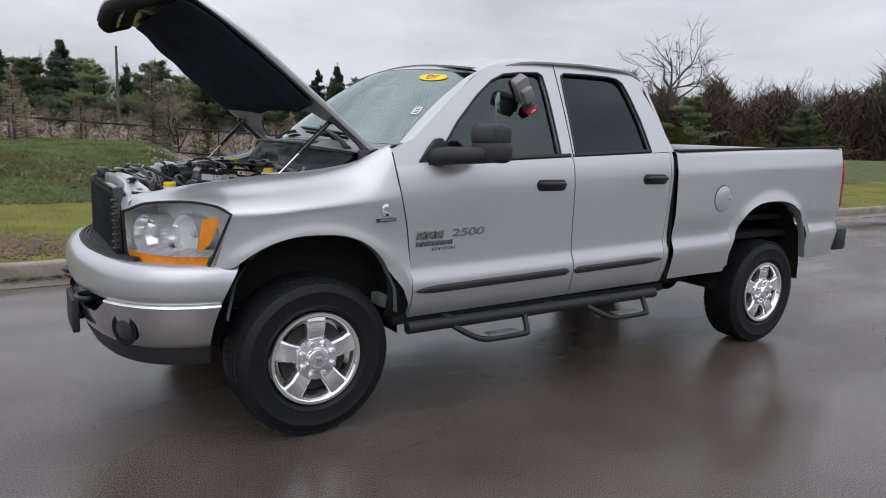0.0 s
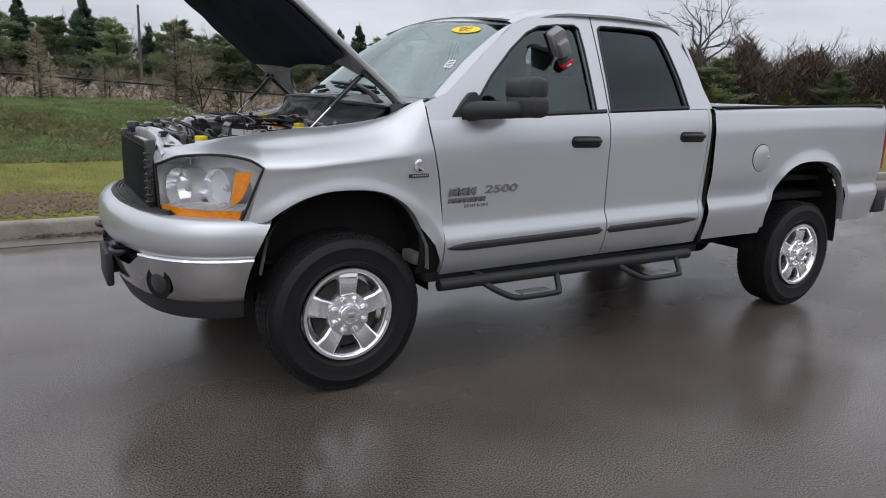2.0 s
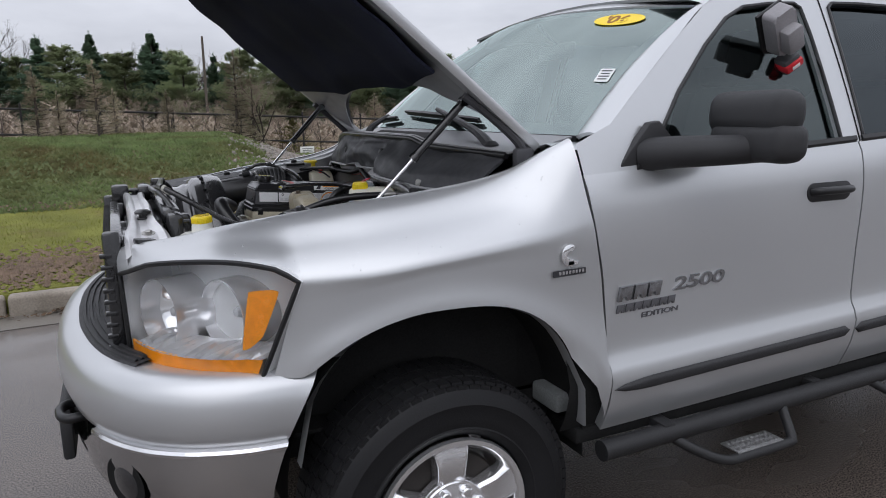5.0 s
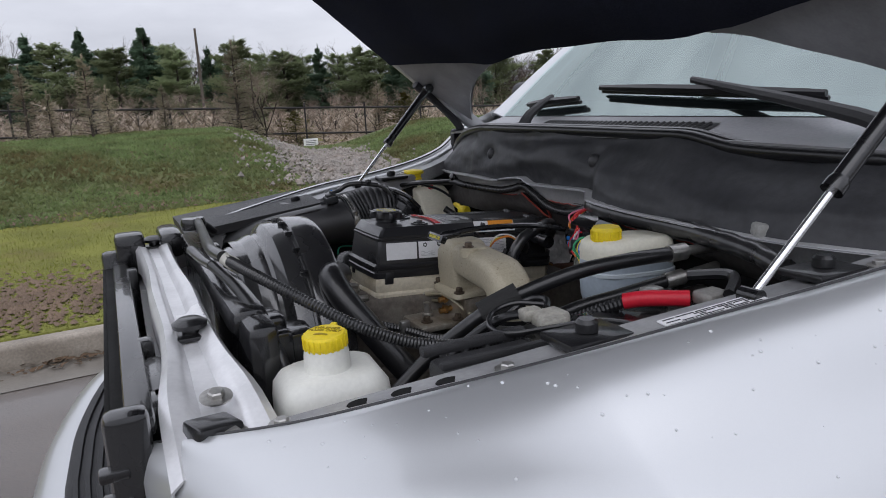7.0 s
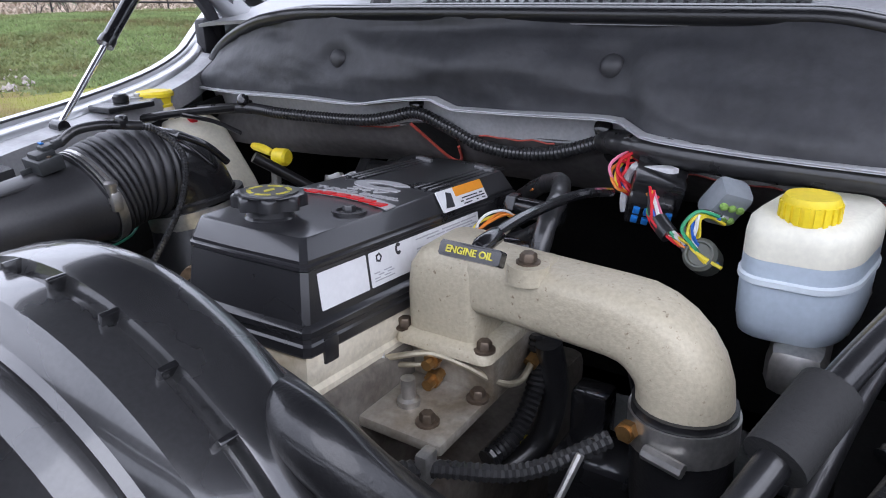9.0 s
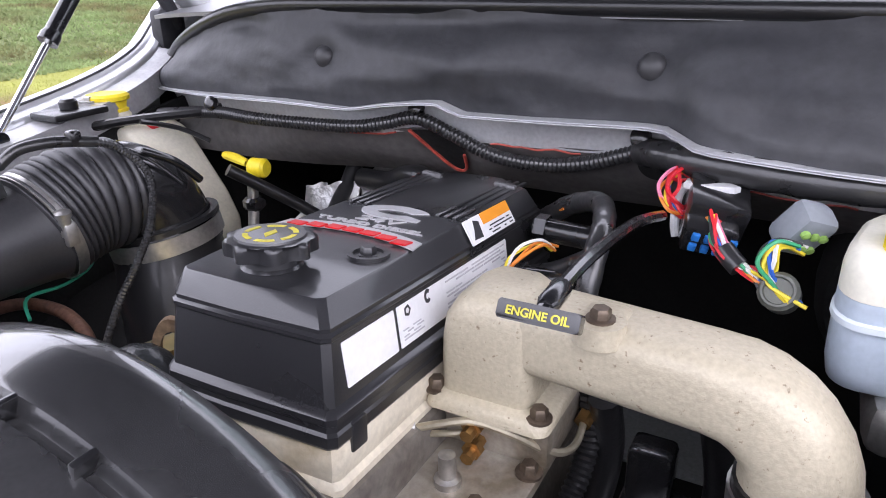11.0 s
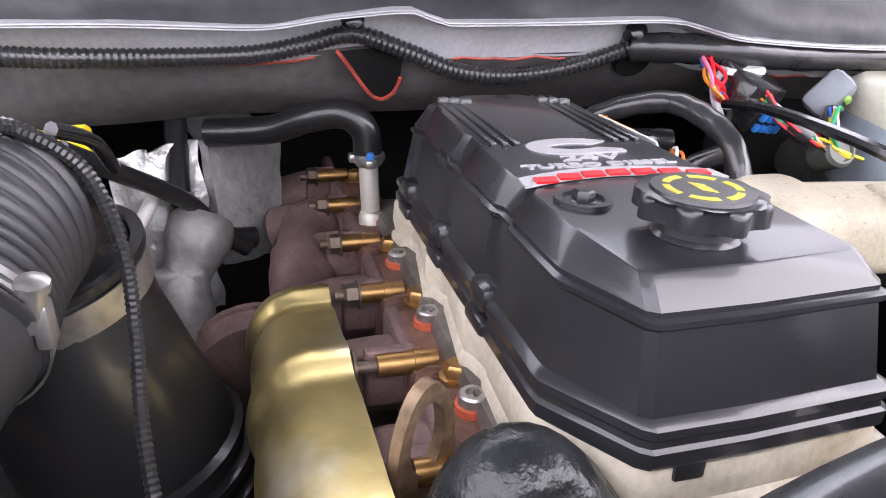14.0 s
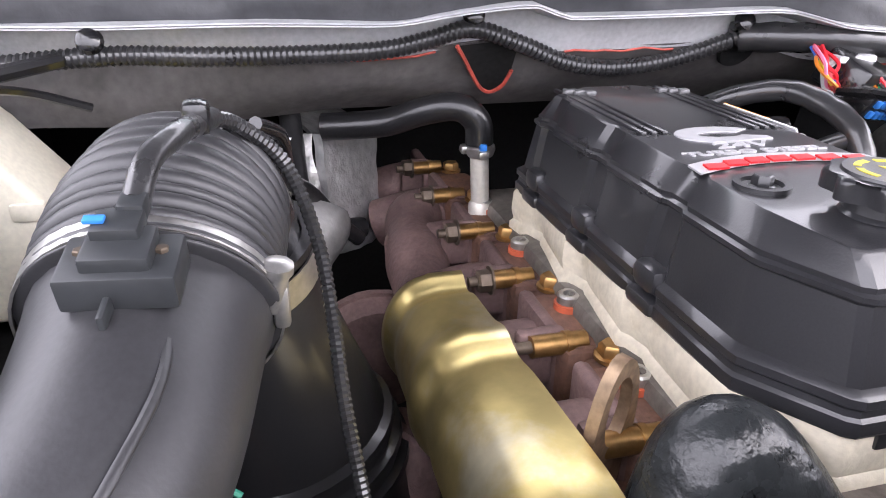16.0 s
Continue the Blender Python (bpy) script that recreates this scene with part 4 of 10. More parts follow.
def pane(loop, inset, flip):
    """A flat-ish pane filling a closed loop, set in by inset."""
    bm = bmesh.new()
    c = sum(loop, V()) / len(loop)
    n = len(loop)
    rows = [[V((lerp(c.x, p.x, k), lerp(c.y, p.y, k) + inset, lerp(c.z, p.z, k))) for p in loop] for k in (1.0, 0.66, 0.33)]
    for r in rows:
        for p in r:
            p.y = -side_y(p.x, p.z) + inset
    vs = skin(bm, rows, closed=True, caps=False)
    cv = bm.verts.new((c.x, -side_y(c.x, c.z) + inset, c.z))
    for i in range(n):
        bm.faces.new((vs[-1][i], vs[-1][(i + 1) % n], cv))
    if flip:
        mirror_y(bm)
    return bm


GUTTER = [(0.52, 1.392), (0.70, 1.540), (0.88, 1.680), (1.02, 1.782), (1.14, 1.834), (1.30, 1.862), (1.573, 1.878)]
WIN1 = [(0.66, belt(0.66) + 0.012), (0.72, 1.385), (0.83, 1.515), (0.98, 1.655), (1.10, 1.745), (1.19, 1.785), (1.32, 1.803), (1.44, 1.811), (1.468, 1.795), (1.476, 1.70), (1.484, belt(1.48) + 0.012)]
WIN2 = [(1.596, belt(1.59) + 0.012), (1.606, 1.70), (1.614, 1.805), (1.64, 1.822), (1.80, 1.828), (2.00, 1.828), (2.07, 1.822), (2.112, 1.795), (2.145, 1.71), (2.185, 1.56), (2.212, belt(2.21) + 0.012)]
OUT1 = [(0.438, belt(0.438) - 0.002), (0.430, 1.372)] + GUTTER + [(1.573, belt(1.573) - 0.002)]
OUT2 = [(1.577, belt(1.577) - 0.002), (1.577, 1.878), (1.80, 1.885), (2.08, 1.882), (2.19, 1.864), (2.25, 1.81), (2.305, 1.70), (2.365, 1.54), (2.42, belt(2.42) - 0.002)]
doors = []
for flip in (False, True):
    sgn = 1 if flip else -1
    ed2 = lambda z: 1.566 + 0.028 * (1.36 - z) / 0.82
    d1 = part("front_door", door_sheet(door_edge_1, lambda z: ed2(z) - 0.0035, sill, flip), SILVER, truck, "silver front door with raised lettering", 50)
    d2 = part("rear_door", door_sheet(lambda z: ed2(z) + 0.0035, lambda z: 2.325 + 0.05 * math.sin((z - 0.5) * 2.2), sill, flip), SILVER, truck, "silver rear door with dark privacy glass", 50)
    bm, loop1 = ring_panel(OUT1, WIN1, flip)
    part("door_frame", bm, SILVER, d1, "", 50)
    bm, loop2 = ring_panel(OUT2, WIN2, flip)
    part("door_frame", bm, SILVER, d2, "", 50)
    part("window_glass", pane(loop1, 0.020, flip), DOORGLASS, d1, "clear tinted side window glass").visible_shadow = False
    part("window_glass", pane(loop2, 0.020, flip), DARKGLASS, d2, "very dark privacy glass")
    # rubber round the glass, thicker along the belt
    for loop, d in ((loop1, d1), (loop2, d2)):
        pts = [V((p.x, -side_y(p.x, p.z) - 0.001, p.z)) for p in loop]
        bm = bmesh.new()
        tube(bm, pts, 0.0065, 8, 0, closed=True)
        if flip:
            mirror_y(bm)
        part("window_seal", bm, TRIMBLK, d, "black rubber window seal")
    for xa, xb, d in ((0.62, 1.556, d1), (1.584, 2.215, d2)):
        bm = bmesh.new()
        sheet(bm, lambda u, v: V((lerp(xa, xb, u), -side_y(lerp(xa, xb, u), belt(lerp(xa, xb, u))) - 0.006 + 0.012 * abs(v - 0.5), belt(lerp(xa, xb, u)) - 0.006 + 0.026 * v)), 20, 4, 0.006)
        if flip:
            mirror_y(bm)
        part("belt_moulding", bm, TRIMBLK, d, "black belt weatherstrip")
    # pull handles
    for hx, hz, d in ((1.40, 1.192, d1), (2.235, 1.222, d2)):
        y = -side_y(hx, hz)
        bm = bmesh.new()
        prism(bm, rounded(0.215, 0.062, 0.030, 6), 0, 0.006, axis_m((hx, y + 0.004, hz), (0, -1, 0)) @ pose(0, 0, 0, 0, 0, 0), 0.003)
        t = bmesh.new()
        tube(t, [(hx - 0.085, y, hz + 0.004), (hx - 0.07, y - 0.026, hz + 0.007), (hx, y - 0.034, hz + 0.008), (hx + 0.07, y - 0.026, hz + 0.007), (hx + 0.085, y, hz + 0.004)], 0.013, 10)
        merged(bm, t)
        if flip:
            mirror_y(bm)
        h = part("door_handle", bm, TRIMBLK, d, "black pull handle")
        if d is d1:
            bm = bmesh.new()
            lathe(bm, [(0.008, 0), (0.008, 0.004), (0.005, 0.005)], 16, axis_m((hx + 0.095, y - 0.005, hz), (0, -1, 0)))
            if flip:
                mirror_y(bm)
            part("lock_cylinder", bm, CHROME, d1, "chrome key lock")
    # body side moulding
    for xa, xb, d, ta, tb in ((0.535, 1.563, d1, 0.12, 0.004), (1.590, 2.345, d2, 0.004, 0.16)):
        bm = bmesh.new()

        def mould(u, v, xa=xa, xb=xb, ta=ta, tb=tb):
            x = lerp(xa, xb, u)
            half = 0.021 * min(1.0, ((x - xa) / ta) ** 0.5 if x > xa else 0.02, ((xb - x) / tb) ** 0.5 if x < xb else 0.02)
            z = crease(x) - 0.050 + half * (2 * v - 1)
            return V((x, -side_y(x, z) - 0.001 - 0.012 * (1 - (2 * v - 1) ** 4) * min(1, half / 0.015), z))
        sheet(bm, mould, 30, 8, 0.004)
        if flip:
            mirror_y(bm)
        part("side_moulding", bm, GRAIN, d, "black body side moulding")
    doors += [d1, d2]

# near-black jamb sheets put shade behind shut lines; the sills and cab's back corners
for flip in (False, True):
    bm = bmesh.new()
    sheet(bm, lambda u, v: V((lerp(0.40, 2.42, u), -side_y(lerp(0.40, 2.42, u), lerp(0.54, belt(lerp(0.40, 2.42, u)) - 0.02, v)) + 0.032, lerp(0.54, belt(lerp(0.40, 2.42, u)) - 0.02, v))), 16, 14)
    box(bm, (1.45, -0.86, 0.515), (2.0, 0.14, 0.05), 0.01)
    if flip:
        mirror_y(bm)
    part("door_jamb", bm, SHADOWBLK, truck, "near-black jamb sheet as the shade in the door gaps, and dark rocker")
    bm = bmesh.new()

    def corner(u, v):
        z = lerp(sill(2.4), belt(2.42) - 0.004, v)
        xa = 2.325 + 0.05 * math.sin((z - 0.5) * 2.2) + 0.004
        x = lerp(xa, 2.424, u)
        y = side_y(x, z)
        return V((x, -(y - 0.02 * u**3), z))
    sheet(bm, corner, 6, 20, 0.02)
    if flip:
        mirror_y(bm)
    part("cab_corner", bm, SILVER, truck, "silver rear corner panel of the cab", 50)
    # black seam between the front and rear door frames and a drip seam behind the cab
    bm = bmesh.new()
    tube(bm, [(1.575, -side_y(1.575, z) - 0.0005, z) for z in np.linspace(belt(1.575), 1.874, 8)], 0.0028, 6, 0)
    tube(bm, [(2.436, -0.955, z) for z in np.linspace(0.56, 1.37, 8)], 0.011, 6, 0)
    if flip:
        mirror_y(bm)
    pieces("shut_line", bm, SHADOWBLK, truck, "dark door shut line seal")


# ---- roof, windshield, cab back ----
def ws_point(u, v):
    """The windshield: u across from -1 (driver) to 1, v from its base to the roof."""
    yb, yt = 0.815 * u, 0.705 * u
    base = V((0.335 + 0.175 * u * u, yb, 1.402 - 0.012 * u * u))
    top = V((0.875 + 0.190 * u * u, yt, 1.822 - 0.034 * u * u))
    p = base.lerp(top, v)
    p += V((-0.020, 0, 0.026)) * math.sin(math.pi * v)
    return p


bm = bmesh.new()
sheet(bm, lambda u, v: ws_point(2 * u - 1, v), 36, 16)
part("windshield", bm, WSGLASS, truck, "raked windshield with green tint and a dark border", 60).visible_shadow = False
bm = bmesh.new()
def border(bm, a, b):
    """A strip of the glass between two lines (u, v) on it, just behind its face."""
    sheet(bm, lambda u, v: ws_point(lerp(a(u)[0], b(u)[0], v), lerp(a(u)[1], b(u)[1], v)) + V((0.003, 0, -0.004)), 24, 3)


border(bm, lambda u: (2 * u - 1, 0.0), lambda u: (0.95 * (2 * u - 1), 0.075))
border(bm, lambda u: (2 * u - 1, 1.0), lambda u: (0.96 * (2 * u - 1), 0.955))
for s in (-1, 1):
    border(bm, lambda u: (s * 1.0, u), lambda u: (s * 0.955, u))
part("windshield_border", bm, INK, truck, "black ceramic border of the windshield")


def roof_pt(u, v):
    s = lerp(0.88, 2.30, u)
    w = 2 * v - 1
    k = max(0.0, 1 - (s - 0.88) / 0.55)
    gy = curve1(s, [0.88, 1.02, 1.14, 1.4, 2.0, 2.26], [0.715, 0.735, 0.742, 0.745, 0.745, 0.735])
    gz = curve1(s, [0.88, 1.0, 1.14, 1.30, 1.57, 1.8, 2.08, 2.20, 2.30], [1.790, 1.812, 1.842, 1.866, 1.882, 1.889, 1.886, 1.874, 1.845])
    crown = curve1(s, [0.88, 1.1, 1.4, 1.9, 2.2, 2.26], [0.036, 0.050, 0.062, 0.066, 0.060, 0.05])
    z = gz + crown * (1 - abs(w) ** 2.6)
    x = s + k * 0.185 * (w * w)
    return V((x, gy * w, z))


bm = bmesh.new()
sheet(bm, roof_pt, 34, 30, 0.012)
part("roof", bm, SILVER, truck, "silver cab roof", 50)
# pillars beside the windshield, closing the gap between the glass and the doors
for flip in (False, True):
    bm = bmesh.new()

    def pillar(u, v):
        g = ws_point(-1.0, min(1, u * 1.0)) + V((0.0, 0.006, -0.004))
        gx = curve1(u, np.linspace(0, 1, 5), [p[0] for p in GUTTER[:5]])
        gz = curve1(u, np.linspace(0, 1, 5), [p[1] for p in GUTTER[:5]])
        o = V((gx, -side_y(gx, gz), gz))
        p = g.lerp(o, v)
        return p + V((-0.010, -0.006, 0.012)) * math.sin(math.pi * v)
    sheet(bm, pillar, 20, 6, 0.012)
    # the corner of the cowl under the pillar
    sheet(bm, lambda u, v: V((lerp(0.395, 0.53, u), -lerp(0.80, 0.905, v), lerp(1.372, 1.345 + 0.03 * u, v**2))), 6, 6)
    if flip:
        mirror_y(bm)
    part("windshield_pillar", bm, SILVER, truck, "silver windshield pillar", 60)
# roof side rails over the doors
for flip in (False, True):
    bm = bmesh.new()
    rings = []
    for x in np.linspace(1.02, 2.285, 40):
        z = curve1(x, [1.02, 1.14, 1.30, 1.573, 1.80, 2.08, 2.19, 2.25, 2.305], [1.782, 1.834, 1.862, 1.878, 1.885, 1.882, 1.864, 1.81, 1.72])
        o = V((x, -side_y(x, z) - 0.001, z - 0.004))
        u_ = max(0.0, min(1.0, (x - 0.88 - max(0.0, 1 - (x - 0.88) / 0.55) * 0.15) / 1.42))
        i = roof_pt(u_, 0.16) + V((0, 0, 0.0012))
        i.x = x
        c = V((x, o.y + 0.012, max(o.z, i.z - 0.012) + 0.006))
        rings.append([(1 - k) ** 2 * o + 2 * k * (1 - k) * c + k * k * i for k in np.linspace(0, 1, 8)])
    skin(bm, rings, closed=False)
    if flip:
        mirror_y(bm)
    part("roof_rail", bm, SILVER, truck, "silver roof side rail", 60)
# cab back wall with rear window
bm = bmesh.new()


def back_pt(u, v):
    z = lerp(1.0, 1.85, v)
    w = 2 * u - 1
    y = lerp(0.93, 0.735, max(0, (z - 1.36) / 0.49))
    return V((lerp(2.43, 2.305, max(0.0, (z - 1.40) / 0.45) ** 1.4), y * w, z + 0.05 * (1 - w * w) * (v**4)))


sheet(bm, back_pt, 10, 14, 0.02)
part("cab_back", bm, SILVER, truck, "silver back wall of the cab", 50)
bm = bmesh.new()
sheet(bm, lambda u, v: back_pt(lerp(0.14, 0.86, u), lerp(0.52, 0.92, v)) + V((0.008, 0, 0)), 8, 6, 0.004)
part("rear_window", bm, DARKGLASS, truck, "dark rear cab window")

# ---- cab interior seen through the glass ----
bm = bmesh.new()
sheet(bm, lambda u, v: V((lerp(0.42, 0.80, v), lerp(-0.76, 0.76, u), lerp(1.372, 1.30, v**2) + 0.01 * math.sin(u * 9.4))), 16, 8, 0.03)
box(bm, (0.86, 0, 1.12), (0.14, 1.50, 0.34), 0.05)
part("dashboard", bm, INTERIOR, truck, "grey moulded dashboard")
bm = bmesh.new()
box(bm, (1.42, 0, 0.60), (2.0, 1.74, 0.06), 0.01)
sheet(bm, lambda u, v: V((lerp(1.0, 2.24, u), lerp(-0.70, 0.70, v), 1.815 + 0.05 * math.sin(math.pi * v))), 8, 8, 0.01)
for s in (-1, 1):
    sheet(bm, lambda u, v: V((lerp(0.62, 2.35, u), s * (0.875 - 0.02 * v), lerp(0.62, 1.30 + 0.05 * u, v))), 8, 4, 0.01)
part("cab_lining", bm, INTERIOR, truck, "grey cab floor, door and ceiling lining")


def seat(x, y):
    bm = bmesh.new()
    box(bm, (x, y, 0.87), (0.52, 0.52, 0.20), 0.06)
    box(bm, (0, 0, 0.34), (0.17, 0.50, 0.66), 0.07, pose(x + 0.22, y, 0.90, 0, 14, 0))
    box(bm, (0, 0, 0.80), (0.10, 0.27, 0.20), 0.05, pose(x + 0.22, y, 0.90, 0, 14, 0))
    return part("seat", bm, SEAT, truck, "grey cloth cab seat with headrest")


for x, y in ((1.26, -0.42), (1.26, 0.42), (1.98, -0.42), (1.98, 0.42)):
    seat(x, y)
bm = bmesh.new()
tube(bm, [(0, 0.19 * math.cos(a), 0.19 * math.sin(a)) for a in np.linspace(0, 2 * math.pi, 24, endpoint=False)], 0.016, 8, 0, closed=True)
box(bm, (0.02, 0, 0), (0.05, 0.16, 0.10), 0.02)
box(bm, (0.01, 0, 0), (0.02, 0.36, 0.03), 0.008)
bm.transform(pose(0.97, -0.42, 1.24, 0, -24, 0))
part("steering_wheel", bm, PLASTIC, truck, "black steering wheel")
bm = bmesh.new()
box(bm, (1.00, 0.0, 1.70), (0.03, 0.24, 0.065), 0.02)
rod(bm, (0.99, 0.0, 1.73), (0.90, 0.0, 1.80), 0.008)
part("rearview_mirror", bm, TRIMBLK, truck, "black inside rear-view mirror")


# ---- pickup bed ----
BEDX0, BEDX1 = 2.446, 4.445


def bed_top(x):
    return 1.392 + 0.034 * (x - 2.45)


def bed_section(x, n=24):
    t = bed_top(x)
    w = half_width(x)
    pts = [(w - 0.115, t - 0.04), (w - 0.115, t - 0.004), (w - 0.105, t), (w - 0.05, t), (w - 0.036, t - 0.006), (w - 0.026, t - 0.03)]
    low = max(arch_r(x), 0.575 + 0.02 * (x - 2.45))
    z0 = t - 0.05
    for k in range(n + 1):
        z = lerp(z0, low, k / n)
        c = crease(x)
        y = curve1(z, [0.5, c - 0.10, c - 0.012, c + 0.012, c + 0.07, 1.0, t - 0.14, t - 0.05], [w - 0.05, w - 0.004, w + 0.010, w + 0.003, w - 0.016, w + 0.002, w - 0.004, w - 0.022])
        r = math.hypot(x - 3.475, z - 0.52)
        y += 0.022 * math.exp(-(((r - 0.53) / 0.06) ** 2)) * (1 if z > c else 0.3)
        pts.append((y, z))
    tail = max(0.0, (x - 4.38) / 0.065)
    return [V((x, -(y - 0.02 * tail * tail), z)) for y, z in pts]


for flip in (False, True):
    bm = bmesh.new()
    xs = np.r_[np.linspace(BEDX0, 2.99, 10), np.linspace(3.0, 3.955, 48), np.linspace(3.97, BEDX1, 12)]
    skin(bm, [bed_section(x) for x in xs], closed=False)
    rings = []
    for x in np.linspace(3.003, 3.947, 40):
        z = max(arch_r(x), 0.60)
        y = half_width(x) + 0.004
        rings.append([V((x, -y, z)), V((x, -y + 0.012, z - 0.007)), V((x, -y + 0.05, z - 0.005))])
    skin(bm, rings, closed=False)
    if flip:
        mirror_y(bm)
    b = part("bed_side", bm, SILVER, truck, "silver pickup bed side", 50)
    bm = bmesh.new()
    lathe(bm, [(0.058, 0), (0.086, 0.0005), (0.0865, 0.003), (0.083, 0.0045), (0.0, 0.006)], 40, axis_m((2.905, -half_width(2.905) + 0.000, 1.09), (0, -1, 0)), caps=False)
    if flip:
        mirror_y(bm)
    f = part("fuel_door", bm, SILVER, truck, "round silver fuel filler door", 40)
    bm = bmesh.new()
    t_ring = [(2.905 + 0.088 * math.cos(a), -half_width(2.905) + 0.001, 1.09 + 0.088 * math.sin(a)) for a in np.linspace(0, 2 * math.pi, 32, endpoint=False)]
    tube(bm, t_ring, 0.0035, 6, 0, closed=True)
    if flip:
        mirror_y(bm)
    part("fuel_door_gap", bm, SHADOWBLK, f, "dark gap round the filler door")
    bm = bmesh.new()
    lathe(bm, [(0.011, 0), (0.011, 0.004), (0.0, 0.008)], 12, axis_m((2.972, -half_width(2.9) - 0.004, 1.095), (0, -1, 0)), caps=False)
    if flip:
        mirror_y(bm)
    part("fuel_door_catch", bm, SILVER, f)
    # bed liner rail and inside wall
    bm = bmesh.new()
    sheet(bm, lambda u, v: V((lerp(2.47, 4.40, u), -lerp(0.875, 0.80, v**3), bed_top(lerp(2.47, 4.40, u)) + 0.010 - 0.47 * v)), 10, 8, 0.01)
    sheet(bm, lambda u, v: V((lerp(2.47, 4.40, u), -lerp(0.955, 0.872, v), bed_top(lerp(2.47, 4.40, u)) + 0.006 + 0.008 * math.sin(math.pi * v))), 10, 4, 0.006)
    if flip:
        mirror_y(bm)
    part("bed_liner", bm, UNDER, truck, "black plastic bed liner")
    # tail lamp
    bm = bmesh.new()
    box(bm, (4.455, -0.905, 1.17), (0.035, 0.09, 0.36), 0.012)
    if flip:
        mirror_y(bm)
    part("tail_lamp", bm, REDTAIL, truck, "red tail lamp")
bm = bmesh.new()
box(bm, (4.435, 0, 1.18), (0.05, 1.70, 0.52), 0.012)
part("tailgate", bm, SILVER, truck, "silver tailgate")
bm = bmesh.new()
box(bm, (3.45, 0, 0.93), (1.95, 1.70, 0.04), 0.01)
box(bm, (2.475, 0, 1.16), (0.02, 1.70, 0.48), 0.005)
part("bed_floor", bm, UNDER, truck, "black bed floor and front wall")
bm = bmesh.new()
box(bm, (4.50, 0, 0.735), (0.16, 1.80, 0.17), 0.03)
part("rear_bumper", bm, CHROME2, truck, "chrome rear bumper")
bm = bmesh.new()
for s in (-1, 1):
    box(bm, (4.51, s * 0.93, 0.735), (0.15, 0.07, 0.18), 0.025)
pieces("bumper_end_pad", bm, GRAIN, truck, "black end pad of the rear bumper")

# underbody, frame and wheel wells
bm = bmesh.new()
for s in (-1, 1):
    box(bm, (1.95, s * 0.46, 0.55), (4.9, 0.10, 0.17), 0.01)
rod(bm, (FWX, -0.75, WHZ), (FWX, 0.75, WHZ), 0.05)
rod(bm, (RWX, -0.75, WHZ), (RWX, 0.75, WHZ), 0.055)
lathe(bm, [(0.06, -0.14), (0.16, -0.08), (0.17, 0), (0.16, 0.08), (0.06, 0.14)], 16, axis_m((RWX, 0, WHZ), (0, 1, 0)))
lathe(bm, [(0.06, -0.14), (0.14, -0.08), (0.15, 0), (0.14, 0.08), (0.06, 0.14)], 16, axis_m((FWX, 0.25, WHZ), (0, 1, 0)))
box(bm, (1.25, 0, 0.60), (1.4, 1.6, 0.06), 0.01)
box(bm, (3.4, 0, 0.80), (1.9, 1.7, 0.05), 0.01)
box(bm, (2.45, -0.62, 0.53), (0.10, 0.30, 0.10), 0.02)
box(bm, (2.70, -0.55, 0.58), (0.55, 0.36, 0.22), 0.03)
part("chassis", bm, UNDER, truck, "black ladder frame, axles and floor")
for flip in (False, True):
    for cx, top, hw, y0, y1 in ((0.045, 0.985, 0.43, 0.40, 0.93), (3.475, 1.08, 0.49, 0.50, 0.945)):
        bm = bmesh.new()
        rings = []
        for k in range(25):
            a = math.pi * k / 24
            x, z = cx - hw * math.cos(a), 0.45 + (top - 0.45) * math.sin(a) ** 0.8
            rings.append([V((x, -y1 if cx > 1 else -min(y1, half_width(x) - 0.02), z)), V((x, -y0, z))])
        skin(bm, rings, closed=False)
        cap = [r[1] for r in rings]
        bm.faces.new([bm.verts.new(p) for p in cap])
        if flip:
            mirror_y(bm)
        part("wheel_well", bm, SHADOWBLK, truck, "black wheel well liner")
    bm = bmesh.new()
    rod(bm, (0.08, -0.60, 0.55), (0.02, -0.55, 0.95), 0.032)
    rod(bm, (0.02, -0.70, 0.50), (0.10, -0.42, 0.46), 0.02)
    if flip:
        mirror_y(bm)
    dmp = part("shock_absorber", bm, UNDER, truck)
    bm = bmesh.new()
    rod(bm, (0.06, -0.60, 0.72), (0.045, -0.585, 0.80), 0.036)
    if flip:
        mirror_y(bm)
    part("shock_band", bm, mat("shock_blue", (0.01, 0.03, 0.22), 0.5), dmp, "blue band on the shock absorber")


